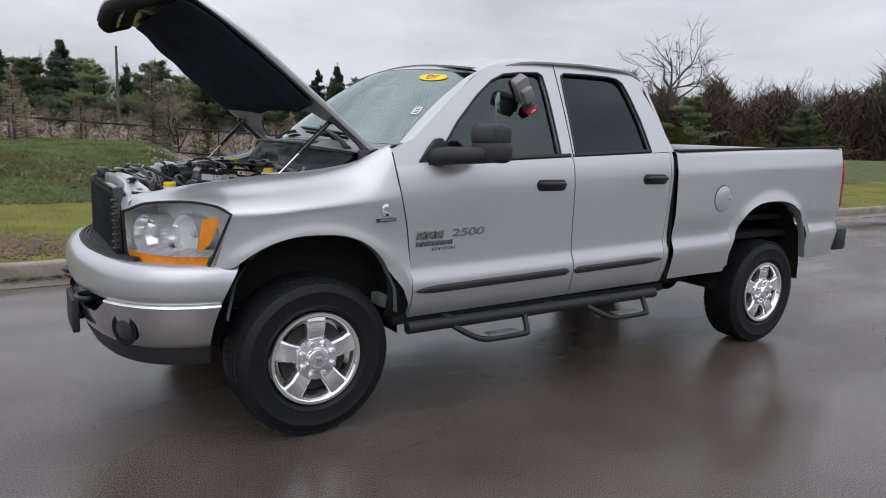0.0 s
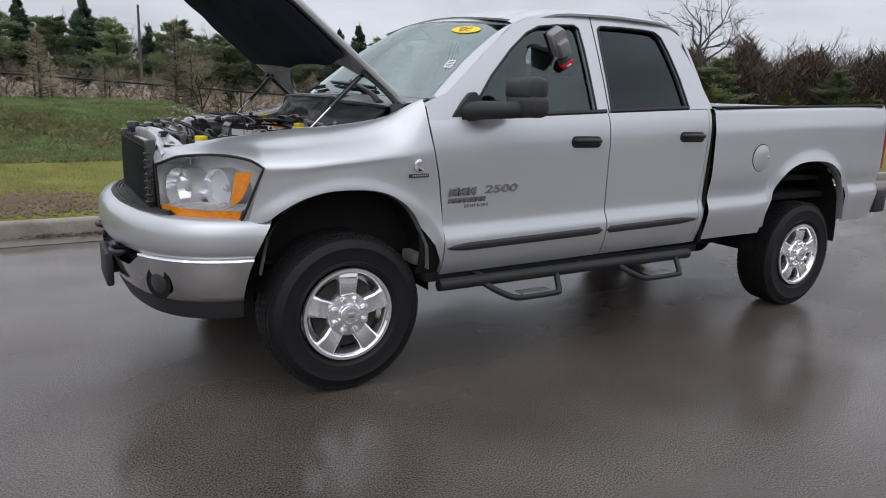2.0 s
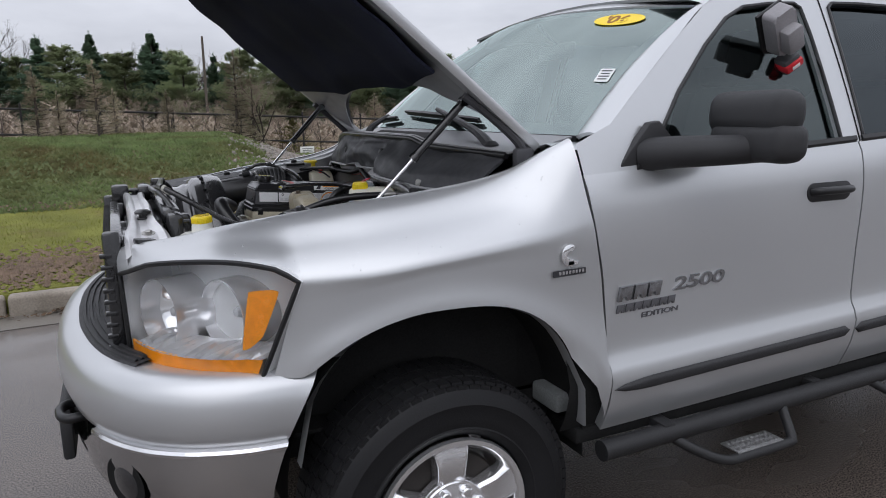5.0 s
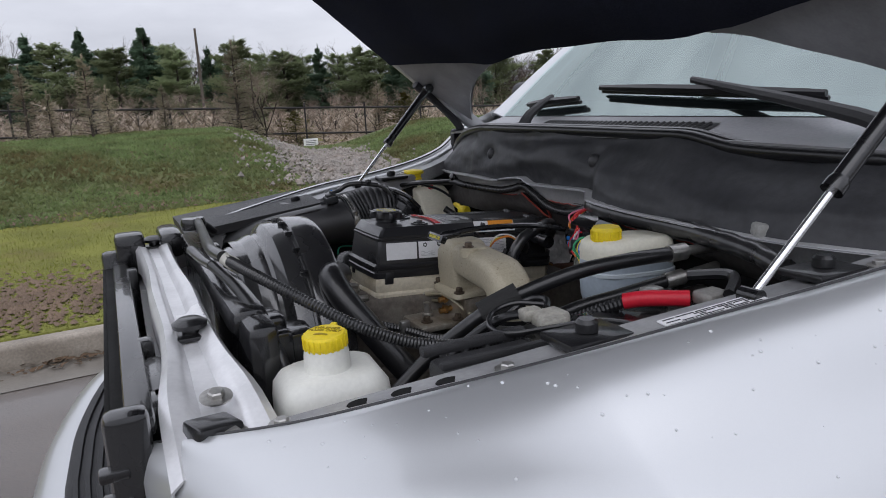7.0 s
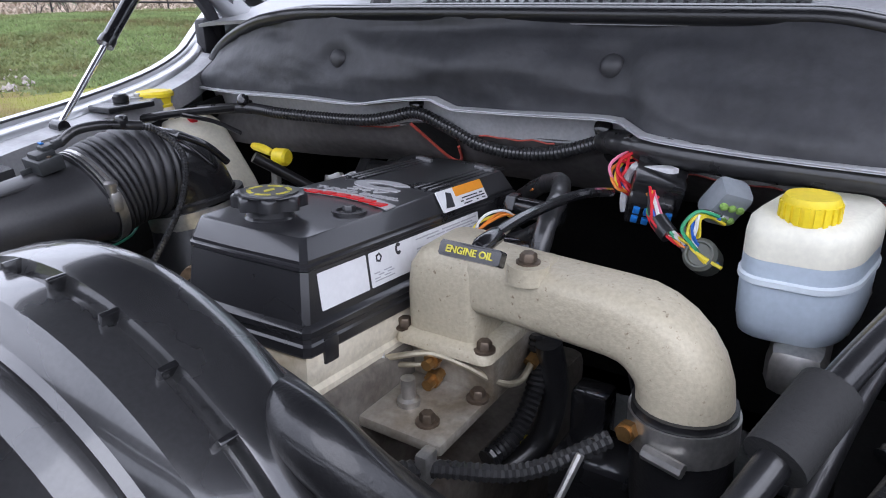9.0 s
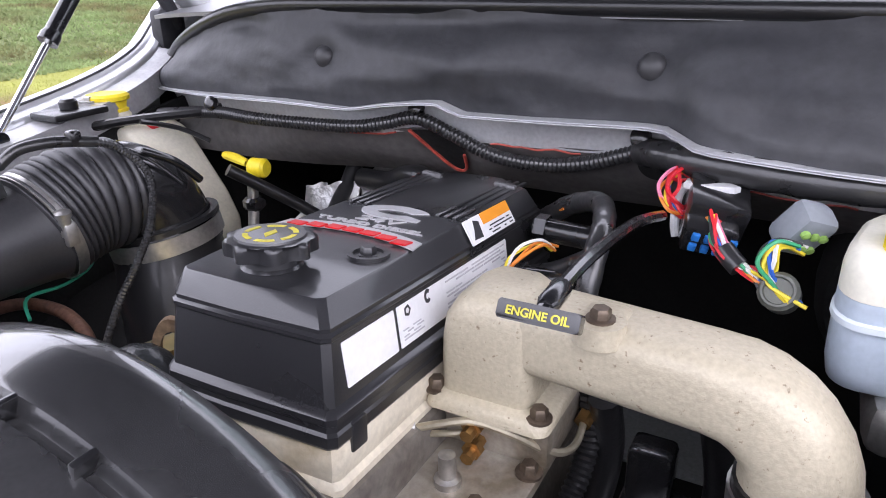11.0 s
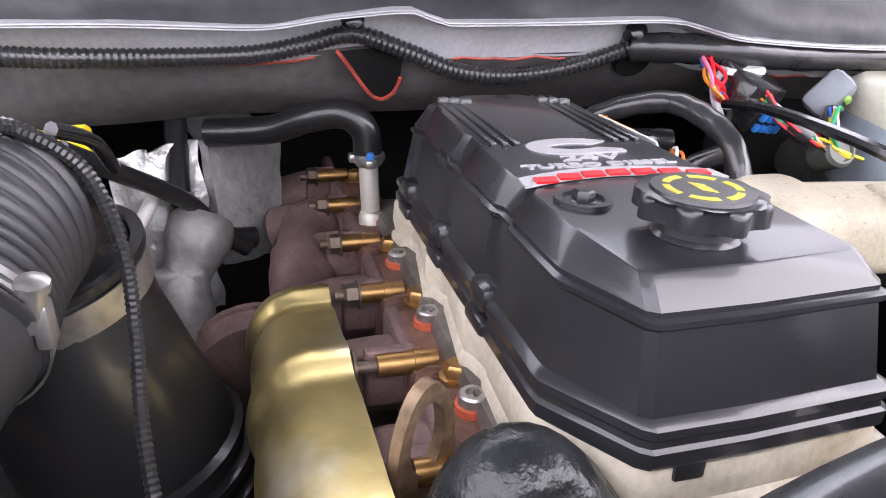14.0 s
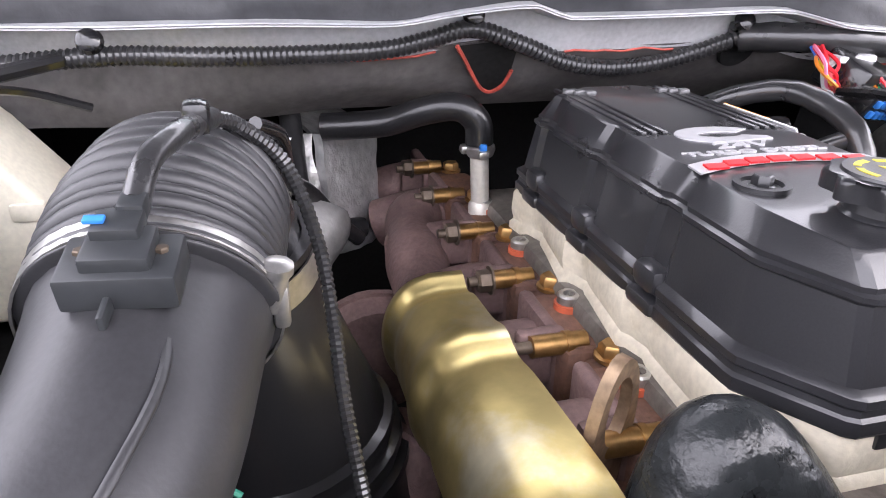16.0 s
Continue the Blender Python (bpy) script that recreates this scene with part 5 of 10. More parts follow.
# ---- wheels ----
def wheel(x, side):
    """Chrome five-spoke wheel with a road tyre; the outside faces -y before it is turned."""
    R, w = WHR, 0.255
    hub = bmesh.new()
    # rim barrel and lip
    lathe(hub, [(0.192, -0.10), (0.188, 0.02), (0.196, 0.055), (0.208, 0.066), (0.221, 0.066), (0.225, 0.055), (0.216, 0.05)], 48, axis_m((0, 0, 0), (0, -1, 0)), caps=False)
    rim = part("rim", hub, CHROME, truck, "polished chrome five-spoke wheel", 40)
    sp = bmesh.new()
    for k in range(5):
        a0 = radians(90 + 72 * k)
        t = bmesh.new()
        outer = [(-0.056, 0.203), (-0.047, 0.150), (-0.044, 0.085), (0.044, 0.085), (0.047, 0.150), (0.056, 0.203)]
        rows = []
        for d, sc in ((0.015, 1.0), (0.046, 0.96), (0.056, 0.72)):
            rows.append([V((px * sc, -(d + 0.010 * (1 - abs(py - 0.15) / 0.07)) if d > 0.02 else -d, py)) for px, py in outer])
        skin(t, rows, closed=True, caps=True)
        bmesh.ops.bevel(t, geom=list(t.edges), offset=0.004, segments=2, profile=0.5, affect="EDGES")
        t.transform(Matrix.Rotation(a0 - math.pi / 2, 4, "Y"))
        merged(sp, t)
    part("spokes", sp, CHROME, rim, "", 40)
    cap = bmesh.new()
    m = axis_m((0, -0.02, 0), (0, -1, 0))
    lathe(cap, [(0.108, 0), (0.108, 0.030), (0.100, 0.042), (0.060, 0.048), (0.056, 0.062), (0.050, 0.070), (0.036, 0.072), (0.034, 0.069), (0.0, 0.070)], 40, m, caps=False)
    for k in range(8):
        a = 2 * math.pi * (k + 0.5) / 8
        p = V((0.080 * math.cos(a), -0.064, 0.080 * math.sin(a)))
        lathe(cap, [(0.0165, -0.01), (0.0165, 0.014), (0.012, 0.020), (0.0, 0.021)], 10, axis_m(p, (0, -1, 0)), caps=False)
    part("hub_cap", cap, CHROME, rim, "chrome hub cap with eight lug covers", 40)
    em = bmesh.new()
    box(em, (0, -0.0925, 0.004), (0.030, 0.004, 0.026), 0.006)
    box(em, (0, -0.0925, -0.014), (0.014, 0.004, 0.014), 0.004)
    part("cap_emblem", em, CHROME2, rim, "small raised emblem shape")
    drum = bmesh.new()
    lathe(drum, [(0.02, -0.02), (0.165, -0.01), (0.170, 0.0), (0.165, 0.012), (0.02, 0.014)], 36, axis_m((0, 0, 0), (0, -1, 0)))
    part("brake_disc", drum, mat("brake_iron", (0.05, 0.045, 0.042), 0.6, metal=0.6), rim)
    ty = bmesh.new()
    prof = [(0.222, -0.10), (0.235, -0.115), (0.285, -0.130), (0.322, -0.131), (0.348, -0.122), (R - 0.010, -0.106), (R, -0.085), (R, 0.085), (R - 0.010, 0.106), (0.348, 0.121), (0.326, 0.130), (0.322, 0.132), (0.318, 0.130), (0.285, 0.130), (0.258, 0.126), (0.254, 0.128), (0.248, 0.124), (0.230, 0.108), (0.218, 0.066)]
    lathe(ty, prof, 72, axis_m((0, 0.06, 0), (0, -1, 0)), caps=False)
    tyre = part("tyre", ty, TYRE, rim, "black road tyre", 32)
    tr = bmesh.new()
    n = 68
    for k in range(n):
        a = 2 * math.pi * k / n
        for j, (yc, ww, tw) in enumerate(((-0.086, 0.037, 0.84), (-0.043, 0.037, 0.86), (0.0, 0.036, 0.90), (0.043, 0.037, 0.86), (0.086, 0.037, 0.84))):
            aa = a + (j % 2) * math.pi / n + 0.02 * (j - 2)
            lug = 2 * math.pi * R / n * tw
            rr = R - (0.001 if abs(yc) < 0.06 else 0.004)
            box(tr, (0, 0, 0), (lug, ww, 0.012), 0.0, Matrix.Rotation(aa, 4, "Y") @ Matrix.Translation((0, 0.06 + yc, rr)))
        box(tr, (0, 0, 0), (2 * math.pi * R / n * 0.78, 0.009, 0.020), 0.0, Matrix.Rotation(a, 4, "Y") @ Matrix.Translation((0, 0.06 - 0.108, R - 0.016)))
    part("tread", tr, TYRE, rim, "tread blocks of the tyre")
    return rim


for x, s in ((FWX, -1), (RWX, -1), (FWX, 1), (RWX, 1)):
    wl_ob = wheel(x, s) if (x, s) == (FWX, -1) else copy_thing(first_wheel, Matrix())
    if (x, s) == (FWX, -1):
        first_wheel = wl_ob
    wl_ob.matrix_basis = pose(x, s * 0.885, WHZ, 0, 0, 0) if s < 0 else pose(x, s * 0.885, WHZ, 0, 0, 180)

# ---- running boards: round bars with dropped steps ----
for flip in (False, True):
    bm = bmesh.new()
    yb = -0.985
    tube(bm, [(0.50, yb, 0.487), (1.0, yb, 0.492), (1.6, yb, 0.498), (2.30, yb, 0.505)], 0.031, 14, 4)
    bar = part("side_step_bar", bm, POWDER, truck, "black tubular side step with two dropped treads")
    for xa in (0.86, 1.80):
        bm = bmesh.new()
        z0 = 0.488 + 0.01 * (xa - 0.8)
        tube(bm, [(xa - 0.10, yb, z0 - 0.01), (xa - 0.04, yb - 0.05, z0 - 0.05), (xa + 0.05, yb - 0.085, z0 - 0.088), (xa + 0.15, yb - 0.09, z0 - 0.092), (xa + 0.32, yb - 0.09, z0 - 0.090), (xa + 0.345, yb - 0.085, z0 - 0.08), (xa + 0.37, yb - 0.03, z0 - 0.02), (xa + 0.39, yb, z0)], 0.016, 10, 5)
        if flip:
            mirror_y(bm)
        part("step_hoop", bm, POWDER, bar)
        bm = bmesh.new()
        box(bm, (xa + 0.20, yb - 0.055, z0 - 0.076), (0.20, 0.075, 0.006), 0.002)
        for i in range(9):
            for j in range(3):
                lathe(bm, [(0.0065, 0), (0.0065, 0.004), (0.004, 0.004), (0.004, 0)], 8, Matrix.Translation((xa + 0.115 + 0.021 * i, yb - 0.078 + 0.022 * j, z0 - 0.073)), caps=False)
        if flip:
            mirror_y(bm)
        part("step_tread", bm, mat("worn_tread_metal", (0.35, 0.35, 0.35), 0.45, metal=0.8, var=0.3), bar, "worn metal step tread")
    bm = bmesh.new()
    for x in (0.75, 1.45, 2.15):
        box(bm, (x, -0.90, 0.51), (0.05, 0.20, 0.03), 0.008)
    if flip:
        mirror_y(bm)
    brackets = bm
    if flip:
        bar.data.transform(Matrix.Diagonal((1, -1, 1, 1)))
        bar.data.flip_normals()
    pieces("step_bracket", brackets, POWDER, bar)

# ---- rain beads on the fender tops ----
for flip in (False, True):
    r = random.Random(71)
    vs, fs = [], []
    for _ in range(110):
        x = r.uniform(-0.62, 0.40)
        sec = fender_section(x)
        k = r.randint(7, 17) if x > -0.33 else r.randint(6, len(sec) - 2)
        k = min(k, len(sec) - 2)
        p = sec[k].lerp(sec[k + 1], r.random())
        nrm = (sec[k + 1] - sec[k]).cross(V((1, 0, 0))).normalized()
        if nrm.z < 0:
            nrm = -nrm
        if nrm.z < 0.3:
            continue
        rad = r.uniform(0.0007, 0.0024)
        a = V((1, 0, 0))
        b = nrm.cross(a).normalized()
        i = len(vs)
        for hgt, q in ((-0.1, 1.0), (0.45, 0.82), (0.75, 0.45)):
            for j in range(7):
                t = 2 * math.pi * j / 7
                vs.append(p + rad * (q * math.cos(t) * a + q * math.sin(t) * b + hgt * 0.8 * nrm))
        vs.append(p + rad * 0.68 * nrm)
        for ring in range(2):
            for j in range(7):
                fs.append((i + ring * 7 + j, i + ring * 7 + (j + 1) % 7, i + ring * 7 + 7 + (j + 1) % 7, i + ring * 7 + 7 + j))
        for j in range(7):
            fs.append((i + 14 + j, i + 14 + (j + 1) % 7, i + 21))
    me = bpy.data.meshes.new("rain_beads")
    me.from_pydata([(v.x, -v.y if flip else v.y, v.z) for v in vs], [], fs)
    for f in me.polygons:
        f.use_smooth = True
    me.materials.append(mat("water_bead", (0.62, 0.63, 0.65), 0.05, var=0.02, coat=1.0))
    tagged(new("rain_beads", me), "small rain beads on the silver fender top", "water drops", kind="stuff")

# ---- front bumper ----
def bump_plan(k, inset=0.0):
    """The bumper's plan from the driver's wheel arch (k = 0) to the middle (k = 1)."""
    xs = [-0.300, -0.45, -0.57, -0.68, -0.765, -0.835, -0.880, -0.905, -0.912]
    ys = [0.905, 0.893, 0.860, 0.795, 0.700, 0.560, 0.380, 0.190, 0.0]
    t = np.linspace(0, 1, len(xs))
    x, y = curve1(k, t, xs), curve1(k, t, ys)
    x2, y2 = curve1(min(1, k + 0.02), t, xs), curve1(min(1, k + 0.02), t, ys)
    x1, y1 = curve1(max(0, k - 0.02), t, xs), curve1(max(0, k - 0.02), t, ys)
    d = V((x2 - x1, -(y2 - y1)))
    nrm = V((d.y, -d.x)).normalized()
    if nrm.x > 0.2 or (nrm.x > -0.2 and nrm.y > 0):
        nrm = -nrm
    return V((x - nrm.x * inset, -y - nrm.y * inset, 0)), nrm


def bumper_band(prof, name, material, label, n=40, k1=1.0, dip=0.0):
    """Sweeps (inset, height) pairs along the bumper, its ends raked at the wheel arches; dip lowers the top edge in the middle."""
    bm = bmesh.new()
    for sides in ((1, -1),) if k1 == 1.0 else ((1,), (-1,)):
        rings = []
        for i in range(len(sides) * n + 1):
            k = i / n
            s = sides[0] if k <= 1 else sides[1]
            ring = []
            for j, (inset, z) in enumerate(prof):
                kk = lerp(curve1(z, [0.38, 0.49, 0.70, 0.846], [0.10, 0.105, 0.06, 0.0]), k1, k if k <= 1 else 2 - k)
                p, _ = bump_plan(kk, inset)
                ring.append(V((p.x, p.y * s, z - dip * smoothstep(0.60, 0.68, kk) * max(0.0, 1 - j / 2))))
            rings.append(ring)
        skin(bm, rings, closed=False)
    return part(name, bm, material, truck, label, 45) if k1 == 1.0 else pieces(name, bm, material, truck, label, 45)


bumper = bumper_band([(0.16, 0.846), (0.10, 0.850), (0.055, 0.853), (0.022, 0.842), (0.004, 0.815), (-0.004, 0.775), (-0.002, 0.722), (0.010, 0.686), (0.022, 0.676)], "bumper_cover", SILVER, "silver painted upper front bumper")
bumper_band([(0.024, 0.677), (0.006, 0.675), (0.002, 0.667), (0.008, 0.657)], "bumper_strip", CHROME, "bright chrome strip along the bumper", k1=0.60)
bumper_band([(0.010, 0.658), (0.014, 0.615), (0.020, 0.560), (0.034, 0.508), (0.055, 0.476), (0.075, 0.466)], "bumper_bar", CHROME2, "chrome lower front bumper", dip=0.055)
bumper_band([(0.030, 0.685), (0.085, 0.665), (0.085, 0.585)], "bumper_slot", SHADOWBLK, "dark slot between the bumper's two halves")
bumper_band([(0.060, 0.478), (0.070, 0.432), (0.090, 0.390), (0.15, 0.372), (0.25, 0.372)], "air_dam", GRAIN, "black plastic air dam under the bumper")
# black ribbed step pad on top, in the middle
bm = bmesh.new()
for i, (a, b) in enumerate([(0.075, 0.087), (0.093, 0.105), (0.111, 0.123), (0.129, 0.141), (0.147, 0.170)]):
    rings = []
    for j in range(41):
        k = lerp(0.50, 1.5, j / 40)
        s = 1 if k <= 1 else -1
        kk = k if k <= 1 else 2 - k
        ring = []
        for inset, z in ((a, 0.856), (a + 0.002, 0.864), (b - 0.002, 0.864), (b, 0.856)):
            p, _ = bump_plan(kk, inset)
            ring.append(V((p.x, p.y * s if s > 0 else -p.y, z)))
        rings.append(ring)
    skin(bm, rings, closed=False)
rings = []
for j in range(41):
    k = lerp(0.48, 1.52, j / 40)
    s = 1 if k <= 1 else -1
    kk = k if k <= 1 else 2 - k
    ring = []
    for inset, z in ((0.062, 0.850), (0.068, 0.858), (0.30, 0.858)):
        p, _ = bump_plan(kk, inset)
        ring.append(V((p.x, p.y * s if s > 0 else -p.y, z)))
    rings.append(ring)
skin(bm, rings, closed=False)
pieces("step_pad", bm, GRAIN, bumper, "black ribbed plastic step pad")
# fog lamp openings, tow hooks, plate bracket
for flip in (False, True):
    p, nrm = bump_plan(0.505, 0.022)
    n3 = V((nrm.x, nrm.y, -0.06))
    c = V((p.x, p.y, 0.556))
    bm = bmesh.new()
    lathe(bm, [(0.074, 0.0015), (0.072, 0.0030), (0.068, 0.0022), (0.0, 0.0010)], 32, axis_m(c, n3), caps=False)
    if flip:
        mirror_y(bm)
    fl = part("fog_lamp_opening", bm, SHADOWBLK, bumper, "round black fog lamp opening")
    bm = bmesh.new()
    lathe(bm, [(0.048, 0.001), (0.042, 0.0035), (0.0, 0.0045)], 24, axis_m(c, n3), caps=False)
    if flip:
        mirror_y(bm)
    part("fog_lamp_glass", bm, mat("fog_glass", (0.015, 0.015, 0.017), 0.1, var=0.1, coat=1.0), fl)
    q, nr = bump_plan(0.76, 0.0)
    bm = bmesh.new()
    tube(bm, [(q.x + 0.14, q.y - 0.02, 0.650), (q.x + 0.03, q.y - 0.06, 0.648), (q.x - 0.010, q.y - 0.045, 0.646), (q.x - 0.022, q.y + 0.02, 0.646), (q.x + 0.005, q.y + 0.06, 0.646), (q.x + 0.08, q.y + 0.055, 0.648)], 0.014, 10)
    if flip:
        mirror_y(bm)
    part("tow_hook", bm, TRIMBLK, truck, "black front tow hook")
bm = bmesh.new()
box(bm, (-0.905, -0.09, 0.525), (0.034, 0.31, 0.165), 0.010)
box(bm, (-0.880, -0.09, 0.535), (0.05, 0.20, 0.08), 0.010)
part("plate_bracket", bm, GRAIN, truck, "black front plate bracket")


# ---- headlights ----
def lamp_pt(u, v, inset=0.0):
    """The lens surface: u from the grille side (0) to the fender side (1), v from bottom to top."""
    xt = curve1(u, [0, 0.3, 0.65, 1], [-0.715, -0.625, -0.465, -0.336])
    xb = curve1(u, [0, 0.3, 0.65, 1], [-0.708, -0.650, -0.540, -0.428])
    x = lerp(xb, xt, v)
    y = curve1(x, [-0.72, -0.66, -0.55, -0.45, -0.33], [0.500, 0.660, 0.785, 0.850, 0.898])
    zt = curve1(u, [0, 0.25, 0.55, 0.85, 1.0], [1.056, 1.108, 1.124, 1.106, 1.072])
    zb = curve1(u, [0, 0.5, 1.0], [0.842, 0.826, 0.838])
    z = lerp(zb, zt, v)
    bul = 0.010 * math.sin(math.pi * u) * math.sin(math.pi * v)
    return V((x - bul * 0.5 + inset * 0.75, -y - bul + inset * 0.65, z))


for flip in (False, True):
    def sided(bm):
        return mirror_y(bm) if flip else bm
    def deep(u, v, d=0.13):
        return lamp_pt(u, v) + V((d, 0.58 * d, 0))

    bm = bmesh.new()
    sheet(bm, deep, 20, 10)
    for us in (lambda k: (k, 0.0), lambda k: (k, 1.0), lambda k: (0.0, k), lambda k: (1.0, k)):
        sheet(bm, lambda a, b: deep(*us(a), 0.13 * b), 16, 3)
    head = part("headlight", sided(bm), LAMPBACK, truck, "large clear headlight with chrome bowls and amber markers", 40)
    bm = bmesh.new()
    loop = [lamp_pt(k, 0, -0.001) for k in np.linspace(0, 1, 14)] + [lamp_pt(1, k, -0.001) for k in np.linspace(0.1, 1, 8)] + [lamp_pt(k, 1, -0.001) for k in np.linspace(0.93, 0, 14)] + [lamp_pt(0, k, -0.001) for k in np.linspace(0.9, 0.1, 8)]
    tube(bm, loop, 0.0065, 8, 0, closed=True)
    part("lamp_gasket", sided(bm), TRIMBLK, head, "black gasket round the headlight")
    bm = bmesh.new()
    sheet(bm, lambda u, v: lamp_pt(u, v, -0.002), 20, 12)
    o = part("lens", sided(bm), LENS, head, "clear polycarbonate lens", 60)
    o.visible_shadow = False
    # two round bowls with bulbs
    for c, r in (((-0.630, -0.598, 0.955), 0.096), ((-0.488, -0.722, 0.966), 0.095)):
        bm = bmesh.new()
        m = axis_m(c, (-0.91, -0.41, 0))
        # smooth barrel outside, fluted wall and bowl inside
        lathe(bm, [(r * 0.93, -0.170), (r * 0.97, -0.160), (r * 1.0, -0.120), (r * 1.0, 0.002), (r * 0.99, 0.007), (r * 0.965, 0.007)], 48, m, caps=False)
        rings = []
        for q, h, flute in ((0.965, 0.007, 0.0), (0.945, -0.002, 0.012), (0.90, -0.030, 0.012), (0.86, -0.042, 0.0), (0.80, -0.046, 0.0), (0.72, -0.056, 0.0), (0.50, -0.076, 0.0), (0.22, -0.088, 0.0), (0.02, -0.090, 0.0)):
            rings.append([m @ V((r * (q + flute * (k % 2)) * math.cos(2 * math.pi * k / 120), r * (q + flute * (k % 2)) * math.sin(2 * math.pi * k / 120), h)) for k in range(120)])
        skin(bm, rings, closed=True, caps=False)
        part("reflector", sided(bm), REFLECT, head, "round chrome reflector barrel", 30)
        bm = bmesh.new()
        lathe(bm, [(0.016, -0.086), (0.016, -0.045), (0.011, -0.032), (0.0, -0.029)], 16, m, caps=False)
        part("bulb", sided(bm), mat("bulb_glass", (0.55, 0.56, 0.58), 0.1, coat=1.0), head)
    # faceted bright floor below the barrels
    q_ = random.Random(3)
    bm = bmesh.new()
    grid = []
    for i in range(57):
        up, lean = q_.random() ** 2 * (i % 2), q_.uniform(-0.03, 0.03)
        grid.append([lamp_pt(lerp(0.06, 0.95, i / 56) + lean * j / 5, 0.190 + 0.014 * j + 0.07 * up * math.sin(math.pi * j / 5)) + V((0.020 * j, 0.008 * j, 0.002 * q_.random())) for j in range(6)])
    skin(bm, grid, closed=False)
    part("reflector_floor", sided(bm), REFLECT, head, "faceted chrome floor of the lamp", 4)
    bm = bmesh.new()
    def signal_pt(u, v):
        a, b = 2 * u - 1, 2 * v - 1
        a2, b2 = a * math.sqrt(1 - 0.06 * b**4), b * math.sqrt(1 - 0.06 * a**4)
        u, v = (a2 + 1) / 2, (b2 + 1) / 2
        return lamp_pt(lerp(0.735 + 0.062 * (1 - v), 0.912 - 0.010 * (1 - v) ** 2, u), lerp(0.27 + 0.13 * u * u, 0.78 + 0.05 * u, v), 0.006)

    sheet(bm, signal_pt, 16, 16, 0.004)
    part("turn_signal", sided(bm), AMBER, head, "amber turn signal")
    bm = bmesh.new()
    sheet(bm, lambda u, v: lamp_pt(lerp(0.03, 0.955, u), lerp(0.045, 0.205 - 0.02 * u, v), 0.003), 20, 5, 0.005)
    part("side_marker", sided(bm), AMBER, head, "amber marker strip along the bottom")
    # filler below and beside the lamp
    bm = bmesh.new()
    sheet(bm, lambda u, v: lamp_pt(u, 0, 0.004) + V((0, 0, -0.004 - 0.022 * v)), 16, 2)
    part("lamp_filler", sided(bm), TRIMBLK, head, "dark gap under the headlight")


# ---- hood, raised on two gas struts ----
HOOD = pose(0.392, 0, 1.368, 0, 0, 0) @ pose(0, 0, 0, 0, 39.0, 0)   # hinge line; the panel runs forward along -x


def hood_half(s):
    """Half width of the hood, s metres in front of the hinge."""
    return curve1(s, [0, 0.08, 0.25, 0.45, 0.65, 0.85, 1.0, 1.10, 1.16], [0.800, 0.805, 0.805, 0.800, 0.790, 0.752, 0.680, 0.595, 0.51])


def hood_rise(s, w):
    """Crown of the skin above its edge line."""
    k = abs(w)
    c = curve1(s, [0, 0.3, 0.7, 1.0, 1.16], [0.045, 0.075, 0.085, 0.06, 0.02])
    dome = curve1(k, [0, 0.35, 0.52, 0.64, 0.82, 1.0], [1.0, 0.97, 0.90, 0.58, 0.40, 0.0])
    return c * dome - 0.085 * max(0.0, (s - 0.98) / 0.18) ** 1.6


def hood_back(w):
    """The back edge curves forward in the middle, clear of the windshield."""
    return 0.262 * (1 - abs(w) ** 3.2)


def hood_skin(u, v, under=0.0):
    w = 2 * v - 1
    s = lerp(hood_back(w), 1.16, u)
    return HOOD @ V((-s, hood_half(s) * w, hood_rise(s, w) - under))


bm = bmesh.new()
sheet(bm, hood_skin, 36, 40)
hood = part("hood", bm, SILVER, truck, "silver hood standing open on gas struts", 45)
# rolled edge and inner frame, silver
for sgn in (-1, 1):
    bm = bmesh.new()
    rings = []
    for k in np.linspace(0, 1, 30):
        s = 1.16 * k
        w = hood_half(s)
        rings.append([HOOD @ V((-s, sgn * w, 0.001)), HOOD @ V((-s, sgn * (w + 0.003), -0.010)), HOOD @ V((-s, sgn * (w - 0.004), -0.024)), HOOD @ V((-s, sgn * (w - 0.036), -0.026)), HOOD @ V((-s, sgn * (w - 0.046), -0.018)), HOOD @ V((-s, sgn * (w - 0.050), 0.010))])
    skin(bm, rings, closed=False)
    part("hood_edge", bm, SILVER, hood, "silver rolled edge of the hood", 50)
bm = bmesh.new()


def frame_pt(u, v):
    """The inner stamping at the back of the hood, with scooped lobes beside the middle."""
    w = 2 * v - 1
    s = lerp(hood_back(w * 0.98) + 0.004, 0.52, u)
    return HOOD @ V((-s, (hood_half(s) - 0.03) * w, 0.55 * hood_rise(s, w) - 0.006 - 0.016 * math.sin(math.pi * u)))


sheet(bm, frame_pt, 10, 40, 0.004)
part("hood_inner_frame", bm, mat("inner_silver", (0.36, 0.36, 0.37), 0.42, metal=0.4, var=0.08, scale=5, alt=(0.28, 0.28, 0.29), alt_scale=9.0), hood, "grey-silver inner stamping of the hood", 50)
# dark felt liner
bm = bmesh.new()


